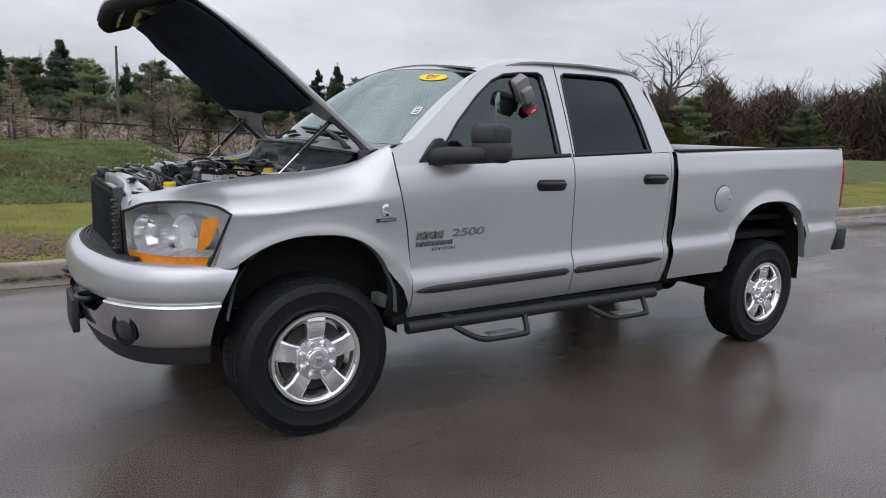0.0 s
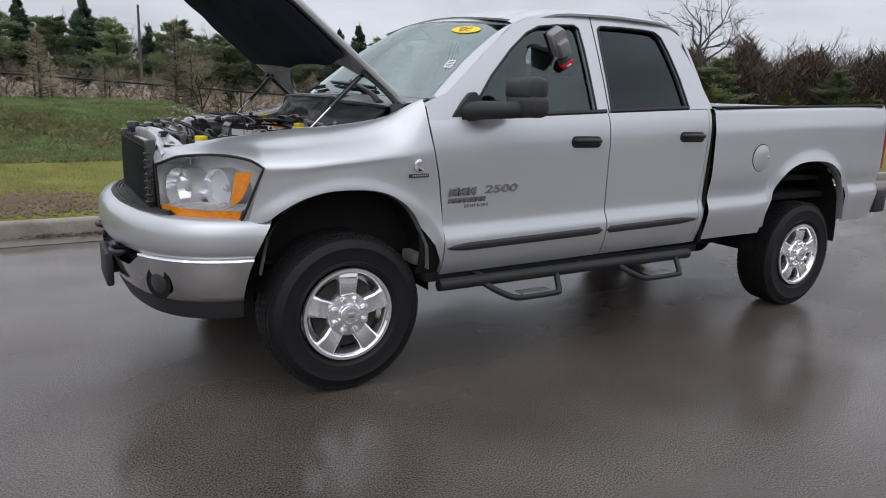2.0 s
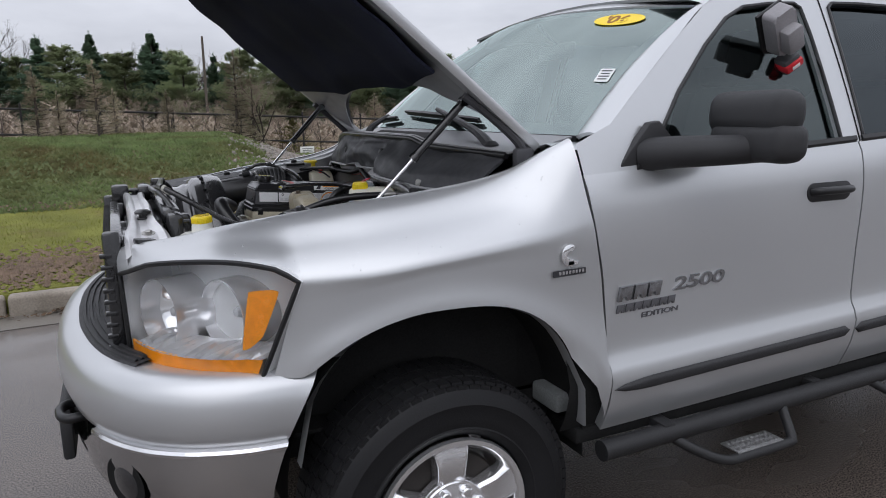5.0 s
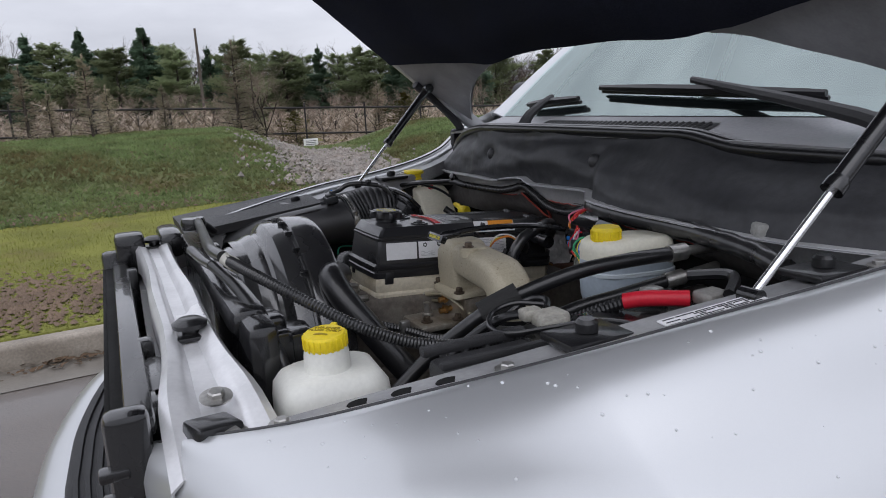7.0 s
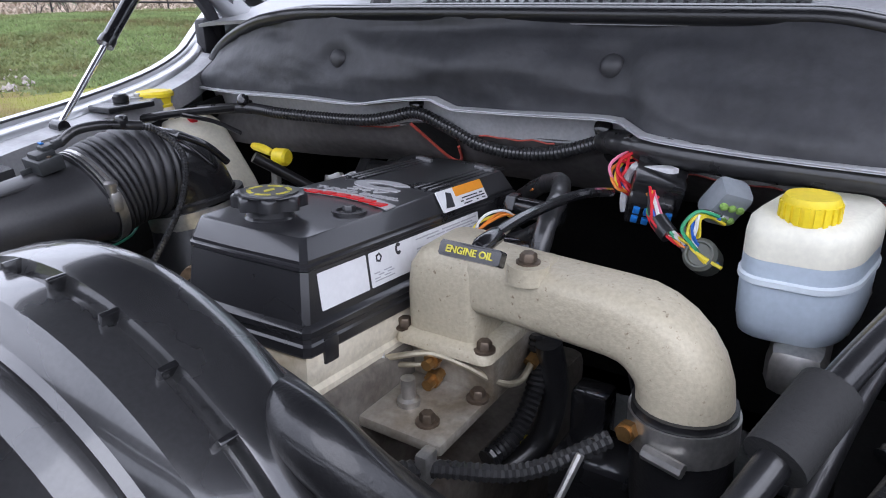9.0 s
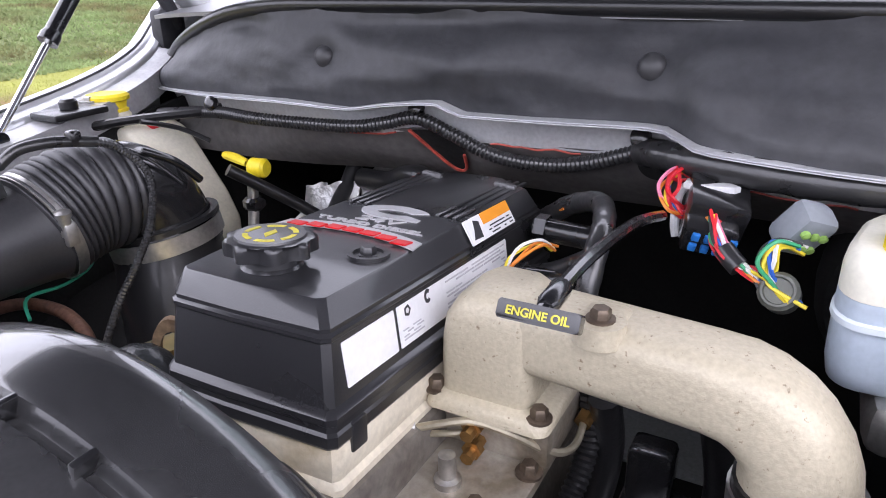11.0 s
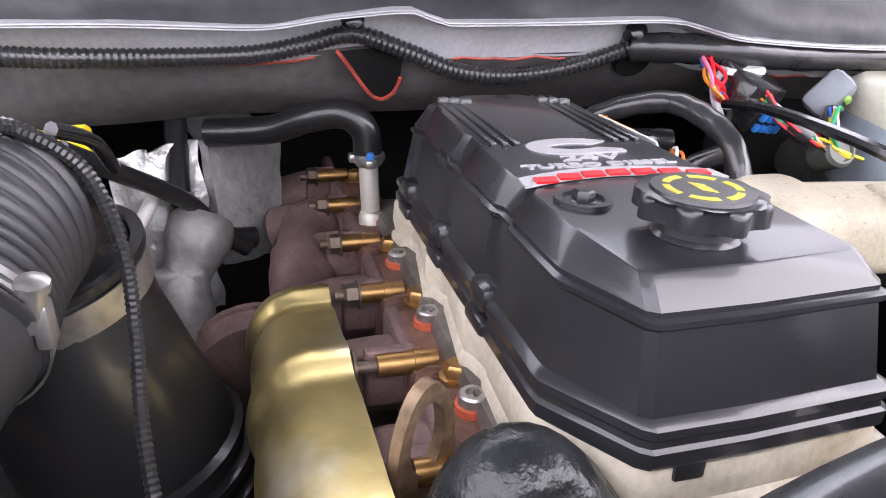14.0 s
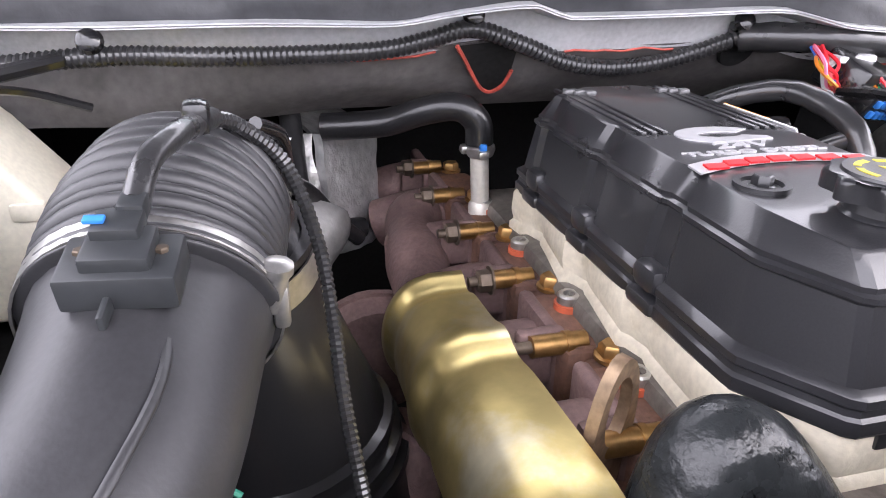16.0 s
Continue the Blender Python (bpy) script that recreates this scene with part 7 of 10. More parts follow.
bm = bmesh.new()
prism(bm, arc_band(0.137, 0.155, 0.015, 0.071), 0, 0.0012, TOPM)
part("cover_band", bm, GREYP, vc, "silver curved band")
bm = bmesh.new()
for k in range(7):
    x = -0.054 + 0.018 * k
    y = 0.135 - 0.015 * (x / 0.071) ** 2
    prism(bm, [(x - 0.0080, y), (x + 0.0066, y), (x + 0.0082, y + 0.0100), (x - 0.0064, y + 0.0100)], 0.0012, 0.0026, TOPM)
pieces("red_mark", bm, REDP, vc, "red slanted letter-sized bars")
part("cover_word", text_mesh("TURBO DIESEL", 0.0150, TOPM @ pose(0, 0.160, 0.0) @ Matrix.Diagonal((1.15, 0.72, 1, 1)), 0.002, 0, 0.0004, "CENTER"), GREYP, vc, "raised silver words")
part("cover_word", text_mesh("24V", 0.022, TOPM @ pose(0, 0.174, 0.0) @ Matrix.Diagonal((1.3, 0.8, 1, 1)), 0.002, 0.1, 0.0004, "CENTER"), GREYP, vc, "raised silver figures")
bm = bmesh.new()
arc = [(0.036 * math.cos(radians(30 + 300 * k / 20)), 0.207 + 0.021 * math.sin(radians(30 + 300 * k / 20))) for k in range(21)]
inn = [(x * 0.52, 0.205 + (y - 0.205) * 0.38) for x, y in arc][::-1]
prism(bm, arc + inn, 0, 0.0016, TOPM)
prism(bm, [(-0.006, 0.189), (0.034, 0.189), (0.034, 0.196), (-0.002, 0.196)], 0, 0.0016, TOPM)
part("cover_emblem", bm, GREYP, vc, "raised silver swirl emblem")
bm = bmesh.new()
for x, y in ((0.352, -0.048), (0.358, 0.046)):
    for j in (-1, 0, 1):
        box(bm, (x + 0.004 * j, y + 0.009 * j, 0.0275), (0.009, 0.011, 0.006), 0.002)
pieces("cover_clip", engine_bm(bm), mat("worn_clip_grey", (0.13, 0.13, 0.132), 0.5, metal=0.3, var=0.3, scale=60), vc, "small worn grey clips")
for ly in (0.045, -0.045):
    bm = bmesh.new()
    lathe(bm, [(0.017, 0.021), (0.017, 0.0252), (0.0125, 0.0252), (0.012, 0.0215), (0.0, 0.0215)], 24, Matrix.Translation((0.098, ly, 0)), caps=False)
    hexbolt(bm, (0.098, ly, 0.0215), (0, 0, 1), 0.0065, 0.008, 1.2)
    part("cover_bolt", engine_bm(bm), VCBLACK, vc, "recessed black cover bolt")
# tabs and lower ledges on the passenger side
for lx in (0.133, 0.238, 0.343):
    bm = bmesh.new()
    box(bm, (lx, 0.087, -0.050), (0.030, 0.018, 0.020), 0.007)
    box(bm, (lx, 0.090, -0.068), (0.034, 0.014, 0.012), 0.004)
    part("cover_boss", engine_bm(bm), VCBLACK, vc)
for x, y in ((0.015, -0.0915), (0.16, -0.0915), (0.28, -0.0915)):
    bm = bmesh.new()
    box(bm, (x, y, -0.074), (0.018, 0.006, 0.024), 0.002)
    part("cover_tab", engine_bm(bm), VCBLACK, vc)
bm = bmesh.new()
box(bm, (-0.0145, 0.03, -0.074), (0.006, 0.018, 0.022), 0.002)
part("cover_tab", engine_bm(bm), VCBLACK, vc)
# oil filler cap with scalloped grip
bm = bmesh.new()
cm = ENG @ Matrix.Translation((0.046, 0.006, 0.0150))
lathe(bm, [(0.024, -0.002), (0.024, 0.006), (0.0215, 0.009), (0.0215, 0.018)], 32, cm)
oc = part("oil_filler_cap", bm, VCBLACK, vc, "black scalloped oil filler cap with yellow ring")
bm = bmesh.new()
ring = []
for k in range(64):
    a = 2 * math.pi * k / 64
    r = 0.0320 + 0.0030 * math.cos(8 * a)
    ring.append((r * math.cos(a), r * math.sin(a)))
prism(bm, ring, 0.017, 0.0295, cm, 0.004, 3)
lathe(bm, [(0.0270, 0.0292), (0.0262, 0.0312), (0.0, 0.0312)], 40, cm, caps=False)
oc2 = part("cap_grip", bm, VCBLACK, vc, "scalloped black cap", 50)
bm = bmesh.new()
for k in range(6):
    a0, a1 = radians(60 * k + 6), radians(60 * k + 50)
    lo = [(0.0165 * math.cos(lerp(a0, a1, j / 6)), 0.0165 * math.sin(lerp(a0, a1, j / 6))) for j in range(7)]
    hi = [(0.0205 * math.cos(lerp(a0, a1, j / 6)), 0.0205 * math.sin(lerp(a0, a1, j / 6))) for j in range(7)]
    prism(bm, lo + hi[::-1], 0.0312, 0.0316, cm)
prism(bm, [(-0.009, -0.003), (0.004, -0.003), (0.009, 0.003), (-0.004, 0.003)], 0.0312, 0.0316, cm)
part("cap_marking", bm, YPRINT, vc, "yellow ring marking")
# labels on the driver's side
DRV = lambda lx, lz: ENG @ Matrix.Translation((lx, -0.0809 + 0.163 * (lz + 0.004), lz)) @ Matrix(((1, 0, 0, 0), (0, 0.161, -0.987, 0), (0, 0.987, 0.161, 0), (0, 0, 0, 1)))
bm = bmesh.new()
prism(bm, rounded(0.064, 0.033, 0.001, 2), 0, 0.0006, DRV(0.044, -0.0235))
part("cover_label", bm, LABEL, vc, "worn white label")
bm = bmesh.new()
prism(bm, rounded(0.200, 0.033, 0.001, 2), 0, 0.0006, DRV(0.180, -0.0235))
lab = part("cover_label", bm, LABEL, vc, "long white data label with small print")
bm = bars(0.12, 0.026, 8, 3, DRV(0.215, -0.0225) @ pose(0, 0, 0.0006))
merged(bm, bars(0.03, 0.010, 4, 4, DRV(0.10, -0.031) @ pose(0, 0, 0.0006)))
pieces("label_print", bm, mat("print_grey", (0.45, 0.45, 0.47), 0.6, var=0.1), lab.parent, "faint small print")
bm = bmesh.new()
lathe(bm, [(0.005, 0), (0.005, 0.0008), (0.0025, 0.0008)], 5, DRV(0.094, -0.014), caps=False)
prism(bm, [(0.0 + 0.005 * math.cos(radians(40 + 280 * k / 12)), 0.006 * math.sin(radians(40 + 280 * k / 12))) for k in range(13)] + [(0.002 * math.cos(radians(320 - 280 * k / 12)), 0.0025 * math.sin(radians(320 - 280 * k / 12))) for k in range(13)], 0, 0.0008, DRV(0.125, -0.013))
pieces("label_mark", bm, INK, vc, "two small dark marks")
bm = bmesh.new()
om = ENG @ Matrix(((1, 0, 0, 0.255), (0, 0.52, -0.854, -0.0755), (0, 0.854, 0.52, 0.0150), (0, 0, 0, 1)))
prism(bm, rounded(0.094, 0.024, 0.001, 2), 0, 0.0012, om)
wl_ = part("warning_label", bm, LABEL, vc, "white and orange warning label")
bm = bmesh.new()
prism(bm, [(-0.014, 0.001), (0.046, 0.001), (0.046, 0.012), (-0.014, 0.012)], 0.0012, 0.0018, om)
part("warning_band", bm, ORANGE, vc, "orange warning band")
bm = bars(0.052, 0.010, 3, 8, om @ pose(0.017, -0.006, 0.0014))
prism(bm, [(-0.040, -0.008), (-0.024, -0.009), (-0.021, 0.006), (-0.030, 0.009), (-0.034, 0.0)], 0.0012, 0.0018, om)
part("warning_print", bm, INK, vc, "dark print and pictogram shape")

# cream rocker housing with stepped edge
bm = bmesh.new()
rings = []
for g, z in ((0.004, -0.068), (0.009, -0.0705), (0.011, -0.074), (0.012, -0.092), (0.010, -0.102), (0.013, -0.106), (0.013, -0.115), (0.0, -0.115)):
    rings.append([V((x, y + (0.006 * math.sin(x * 54) if abs(y) > 0.07 and z < -0.061 else 0), z)) for x, y in vc_outline(g)])
skin(bm, rings, closed=True, caps=True)
rh = part("rocker_housing", engine_bm(bm), CREAM, truck, "cream-coloured cast rocker housing", 40)
bm = bmesh.new()
box(bm, (0.23, 0.0, -0.19), (0.54, 0.20, 0.16), 0.01)
box(bm, (0.23, 0.0, -0.40), (0.56, 0.30, 0.30), 0.02)
box(bm, (-0.03, 0.0, -0.22), (0.05, 0.22, 0.16), 0.012)
blk = part("engine_block", engine_bm(bm), BLOCK, truck, "dirty grey cast engine block and head")

# ---- passenger side: head ledge, bolts, studs, manifold, heat shield ----
bm = bmesh.new()
for k in range(5):
    lx = 0.100 + 0.116 * k
    box(bm, (lx, 0.098, -0.140), (0.092, 0.046, 0.030), 0.008)
    box(bm, (lx, 0.112, -0.158), (0.100, 0.030, 0.060), 0.008)
box(bm, (0.32, 0.100, -0.160), (0.66, 0.030, 0.050), 0.006)
pieces("head_ledge", engine_bm(bm), RUST, truck, "rust-brown cylinder head ledge")
for k in range(6):
    lx = 0.113 + 0.116 * k
    bm = bmesh.new()
    if k < 4:
        lathe(bm, [(0.0122, -0.126), (0.0122, -0.1195), (0.010, -0.119)], 18, Matrix.Translation((lx, 0.099, 0)))
        part("seal_ring", engine_bm(bm), mat("red_oxide_ring", (0.45, 0.09, 0.04), 0.6, var=0.2), truck, "red-brown washer")
        bm = bmesh.new()
        lathe(bm, [(0.0100, -0.1195), (0.0100, -0.1125), (0.0086, -0.111), (0.0054, -0.111), (0.0050, -0.115), (0.0, -0.115)], 18, Matrix.Translation((lx, 0.099, 0)), caps=False)
        part("head_plug", engine_bm(bm), STEEL, truck, "bright steel plug in the head")
    bm = bmesh.new()
    hexbolt(bm, (lx + 0.039 - 0.116, 0.098, -0.126), (0, 0, 1), 0.0105, 0.012, 1.25)
    part("head_bolt", engine_bm(bm), BRASS, truck, "yellow-brown hex head bolt")
    # manifold stud with long brass spacer, nut at its end
    sx = 0.066 + 0.116 * k
    bm = bmesh.new()
    rod(bm, (sx, 0.105, -0.128), (sx, 0.150, -0.128), 0.0088, 16)
    rod(bm, (sx, 0.118, -0.128), (sx, 0.123, -0.128), 0.0100, 16)
    part("stud_spacer", engine_bm(bm), BRASS, truck, "brass-coloured stud spacer")
    bm = bmesh.new()
    out = 0.188 if k < 2 else 0.166
    rod(bm, (sx, 0.148, -0.128), (sx, out, -0.128), 0.0050, 10)
    lathe(bm, [(0.0105, 0), (0.0105, 0.010), (0.008, 0.012)], 6, axis_m((sx, out - 0.020, -0.128), (0, 1, 0)))
    lathe(bm, [(0.0135, 0), (0.0135, 0.002)], 16, axis_m((sx, out - 0.022, -0.128), (0, 1, 0)))
    part("stud_nut", engine_bm(bm), BOLT, truck, "dark hex nut on a stud")
    # port runner and flange strap
    bm = bmesh.new()
    tube(bm, [(sx + 0.045, 0.110, -0.165), (sx + 0.045, 0.150, -0.165), (sx + 0.050, 0.175, -0.172), (sx + 0.060, 0.200, -0.182)], 0.031, 16, 4)
    box(bm, (sx + 0.045, 0.122, -0.160), (0.090, 0.014, 0.070), 0.008)
    box(bm, (sx + 0.012, 0.138, -0.145), (0.012, 0.040, 0.050), 0.004)
    part("manifold_runner", engine_bm(bm), MANIF, truck, "purple-brown cast exhaust runner", 45)
bm = bmesh.new()
tube(bm, [(0.02, 0.203, -0.190), (0.12, 0.203, -0.188), (0.25, 0.200, -0.182), (0.36, 0.190, -0.176), (0.45, 0.182, -0.168), (0.52, 0.172, -0.162), (0.555, 0.150, -0.160), (0.56, 0.12, -0.165)], 0.032, 20, 6, rfun=lambda k: 1.02 + 0.07 * math.sin(k * 26))
tube(bm, [(0.25, 0.215, -0.245), (0.24, 0.240, -0.30), (0.23, 0.26, -0.38)], 0.036, 18, 5)
part("exhaust_manifold", engine_bm(bm), MANIF, truck, "purple-brown cast iron exhaust manifold", 50)
# one gold tube-shaped shield: straight inner edge along the studs, round over the log, dropping at its front
bm = bmesh.new()
rings = []
for k in range(61):
    q = k / 60
    lx = lerp(0.322, 0.0, min(1, q / 0.72))
    drop = max(0.0, (q - 0.66) / 0.34)
    ang = radians(78) * drop ** 1.25
    cx, cz = lx - 0.085 * math.sin(ang) * (1 if drop else 0), -0.182 + 0.020 * (0.32 - lx) / 0.25 - 0.12 * drop**1.7
    cy = 0.203 - 0.008 * drop
    swell = 1 + 0.11 * math.exp(-(((lx - 0.305) / 0.010) ** 2)) - 0.11 * math.exp(-(((lx - 0.283) / 0.012) ** 2)) + 0.12 * math.exp(-(((lx - 0.205 + 0.02) / 0.018) ** 2)) - 0.06 * math.exp(-(((lx - 0.155) / 0.02) ** 2)) + 0.08 * drop
    if q < 0.03:
        swell *= 0.92
    up = V((-math.sin(ang), 0, math.cos(ang)))
    ring = []
    for a in np.linspace(radians(-62), radians(118), 22):
        r = 0.052 * swell
        y, h = math.cos(a) * r * 0.70, math.sin(a) * r
        if a > radians(90):                      # flat shoulder towards the studs
            y, h = -0.031 * (math.degrees(a) - 90) / 28, 0.052 * swell + 0.002
        ring.append(V((cx, cy + y, cz)) + up * h)
    ring.append(ring[-1] - up * 0.012)
    rings.append(ring)
skin(bm, rings, closed=False)
for f in bm.faces:
    f.normal_update()
bmesh.ops.solidify(bm, geom=list(bm.faces), thickness=0.0018)
gs = part("heat_shield", engine_bm(bm), GOLD, truck, "gold-tinted stamped heat shield over the manifold", 60)
# lifting eye
bm = bmesh.new()
eye_o = [(0.030 * math.cos(a) * 0.8, 0.062 + 0.062 * math.sin(a) * 1.0) for a in np.linspace(0, 2 * math.pi, 28, endpoint=False)]
t = bmesh.new()
rings = []
for z in (-0.004, 0.004):
    rings.append([V((x, y, z)) for x, y in eye_o])
inn = [[V((x * 0.55, 0.085 + (y - 0.062) * 0.42, z)) for x, y in eye_o] for z in (0.004, -0.004)]
skin(t, rings + inn + [rings[0]], closed=True, caps=False)
merged(bm, t, Matrix.Translation((-0.206, 0.226, 1.012)) @ pose(0, 0, 0, 90, 0, 121))
part("lifting_eye", bm, mat("worn_bracket", (0.27, 0.19, 0.12), 0.5, metal=0.6, var=0.35, scale=30, alt=(0.15, 0.085, 0.05), alt_scale=24.0), truck, "worn steel engine lifting eye", 50)
bm = bmesh.new()
box(bm, (-0.215, 0.19, 0.985), (0.03, 0.09, 0.10), 0.01)
part("bracket", bm, RUST, truck, "rusty bracket below the lifting eye")
# breather pipe with white stub, clamp and hose
bm = bmesh.new()
rod(bm, (0.192, 0.184, 1.038), (0.202, 0.187, 1.118), 0.0105, 16)
lathe(bm, [(0.014, 0), (0.014, 0.018), (0.011, 0.022)], 16, axis_m((0.1905, 0.1835, 1.030), (0.1, 0.03, 1)))
pipe = part("breather_stub", bm, mat("stub_white", (0.55, 0.52, 0.46), 0.4, metal=0.3, var=0.15, scale=30), truck, "pale metal breather stub")
bm = bmesh.new()
lathe(bm, [(0.0135, 0), (0.0155, 0.003), (0.0155, 0.010), (0.0135, 0.012)], 16, axis_m((0.199, 0.186, 1.103), (0.1, 0.03, 1)))
for a in range(3):
    box(bm, (0.2 - 0.014 * math.cos(2.1 * a), 0.187 - 0.016 * math.sin(2.1 * a), 1.109), (0.012, 0.012, 0.010), 0.003)
part("hose_clamp", bm, STEEL, pipe, "bright spring clamp")
bm = bmesh.new()
box(bm, (0.188, 0.187, 1.113), (0.010, 0.008, 0.016), 0.002)
part("clamp_tag", bm, BLUEC, pipe, "blue clamp tag")
bm = bmesh.new()
tube(bm, [(0.202, 0.187, 1.116), (0.205, 0.190, 1.140), (0.212, 0.210, 1.155), (0.225, 0.245, 1.148), (0.245, 0.285, 1.130), (0.27, 0.35, 1.12)], 0.0155, 14, 6)
part("breather_hose", bm, RUBBER, pipe, "black moulded rubber hose")

bm = bmesh.new()
tube(bm, [(0.300, 0.385, 1.130), (0.275, 0.384, 1.105), (0.248, 0.384, 1.082), (0.230, 0.382, 1.062), (0.226, 0.372, 1.035), (0.232, 0.350, 1.012), (0.25, 0.31, 1.0)], 0.0125, 12, 6)
drain = part("drain_hose", bm, RUBBER, truck, "black hose above the turbo")
bm = bmesh.new()
lathe(bm, [(0.0135, -0.005), (0.0150, -0.004), (0.0150, 0.004), (0.0135, 0.005)], 16, axis_m((0.230, 0.383, 1.063), (0.4, 0.05, 1)))
box(bm, (0.216, 0.398, 1.066), (0.010, 0.014, 0.008), 0.002)
box(bm, (0.214, 0.368, 1.064), (0.010, 0.014, 0.008), 0.002)
part("hose_clamp", bm, STEEL, drain, "bright spring clamp")
bm = bmesh.new()
box(bm, (0.214, 0.383, 1.068), (0.006, 0.007, 0.014), 0.002)
part("clamp_tag", bm, BLUEC, drain, "blue clamp tag")
# foil-wrapped turbo and shields
bm = bmesh.new()


def crumple(fn, amp, seed):
    return lambda u, v: fn(u, v) + amp * V((noise.noise(V((u * 5, v * 5, seed))), noise.noise(V((u * 5, v * 5, seed + 9))), noise.noise(V((u * 5, v * 5, seed + 21)))))


sheet(bm, crumple(lambda u, v: V((lerp(lerp(0.278, 0.412, u), lerp(0.262, 0.352, u), v) - 0.012 * math.sin(math.pi * u), lerp(lerp(0.362, 0.279, u), lerp(0.352, 0.284, u), v), lerp(lerp(1.109, 1.066, u), lerp(0.965, 0.935, u), v))), 0.0022, 1), 22, 22, 0.012)
sheet(bm, crumple(lambda u, v: V((lerp(0.280, 0.414, u) + 0.10 * v, lerp(0.362, 0.279, u) + 0.03 * v, lerp(1.110, 1.067, u) + 0.004 * v)), 0.002, 6), 16, 6, 0.004)
fo = part("heat_foil", bm, FOIL, truck, "folded silver heat foil box", 40)
bm = bmesh.new()


def blanket_foil(u, v):
    y = lerp(0.452, 0.362, u) - 0.012 * v
    return V((0.235 + 0.045 * u**2 + 0.02 * (1 - u) - 0.016 * math.sin(math.pi * v) - 0.02 * v, y, lerp(1.098, 0.905, v) + 0.012 * math.sin(2 * u) * (1 - v)))


sheet(bm, crumple(blanket_foil, 0.006, 4), 26, 30, 0.008)
part("heat_foil", bm, FOIL, truck, "crumpled silver foil blanket round the turbo", 25)
# cast elbow with a bolt below the foil
bm = bmesh.new()
tube(bm, [(0.215, 0.36, 1.045), (0.190, 0.372, 1.015), (0.172, 0.385, 0.985), (0.165, 0.392, 0.93)], 0.030, 16, 5, rfun=lambda k: 1 + 0.18 * math.sin(9 * k))
box(bm, (0.163, 0.389, 0.985), (0.016, 0.060, 0.056), 0.008, None, 3)
cast = part("turbo_elbow", bm, mat("dull_cast_aluminium", (0.20, 0.195, 0.19), 0.5, metal=0.4, var=0.25, scale=20, bump=0.5, bscale=90), truck, "dull cast aluminium turbo elbow", 45)
bm = bmesh.new()
hexbolt(bm, (0.156, 0.389, 0.985), (-1, 0.1, 0.3), 0.0095, 0.010, 1.4)
part("elbow_bolt", bm, BOLT, cast, "dark bolt in the casting")
bm = bmesh.new()
lathe(bm, [(0.03, -0.03), (0.066, -0.025), (0.074, -0.004), (0.078, -0.004), (0.078, 0.004), (0.070, 0.006), (0.062, 0.03), (0.045, 0.04)], 28, axis_m((0.14, 0.315, 0.900), (1, 0, 0)))
part("turbo_housing", bm, MANIF, truck, "brown cast turbo housing", 45)

# ---- air intake on the passenger side ----
bm = bmesh.new()
box(bm, (-0.385, 0.705, 1.05), (0.34, 0.29, 0.22), 0.02)
ab = part("airbox", bm, PLASTIC, truck, "black plastic air filter box")
bm = bmesh.new()
sheet(bm, lambda u, v: V((lerp(-0.565, -0.215, u), lerp(0.545, 0.865, v), lerp(1.168, 1.207, u) + 0.006 * math.sin(math.pi * v))), 6, 6, 0.022)
part("airbox_lid", bm, GRAIN, ab, "flat black airbox lid")
bm = bmesh.new()
tube(bm, [(-0.47, 0.610, 1.105), (-0.40, 0.555, 1.125), (-0.32, 0.508, 1.146), (-0.25, 0.484, 1.156), (-0.160, 0.475, 1.165)], 0.0605, 26, 6, rfun=lambda k: 0.80 + 0.21 * k**5)
tube(bm, [(-0.225, 0.458, 1.203), (-0.26, 0.458, 1.200), (-0.30, 0.470, 1.194), (-0.34, 0.488, 1.183)], 0.0024, 8, 4)
duct = part("intake_duct", bm, BOOT, truck, "black moulded intake duct with raised ribs", 45)
bm = bmesh.new()
tube(bm, [(-0.166, 0.475, 1.165), (-0.14, 0.473, 1.174), (-0.11, 0.470, 1.181), (-0.064, 0.465, 1.181)], 0.0600, 40, 44, rfun=lambda k: 1 + 0.085 * abs(math.sin(math.pi * 11 * k)) ** 0.6)
boot = part("intake_boot", bm, BOOT, duct, "ribbed rubber intake boot", 50)
bm = bmesh.new()
tube(bm, [(-0.075, 0.466, 1.182), (-0.052, 0.463, 1.174), (-0.034, 0.459, 1.158), (-0.024, 0.455, 1.136), (-0.020, 0.452, 1.112)], 0.0615, 28, 6)
for s_ in (0.0, 0.022):
    tube(bm, [(-0.080 + s_, 0.440 - s_, 1.240 - 0.3 * s_), (-0.050 + s_, 0.425 - s_, 1.222 - 0.3 * s_), (-0.02 + s_, 0.408 - s_ * 0.4, 1.185)], 0.005, 8, 4)
part("boot_elbow", bm, PLASTIC, boot, "smooth black elbow with raised ribs", 50)
for nm, p, d, r, w in (("boot_clamp", (-0.160, 0.475, 1.166), (1, -0.03, 0.25), 0.0640, 0.0065), ("elbow_clamp", (-0.020, 0.4515, 1.114), (0.10, -0.15, -1), 0.0692, 0.0110)):
    bm = bmesh.new()
    lathe(bm, [(r, -w), (r + 0.0016, -w), (r + 0.0016, w), (r, w)], 40, axis_m(p, d), caps=False)
    part(nm, bm, STEEL, duct, "worm-drive steel clamp")
bm = bmesh.new()
for dz in (-0.017, 0.017):
    lathe(bm, [(0.060, -0.003), (0.0690, -0.003), (0.0690, 0.003), (0.060, 0.003)], 40, axis_m((-0.020, 0.4515, 1.114 + dz), (0.10, -0.15, -1)), caps=False)
part("elbow_lip", bm, RUBBER, duct, "rubber lips beside the clamp", 50)
bm = bmesh.new()
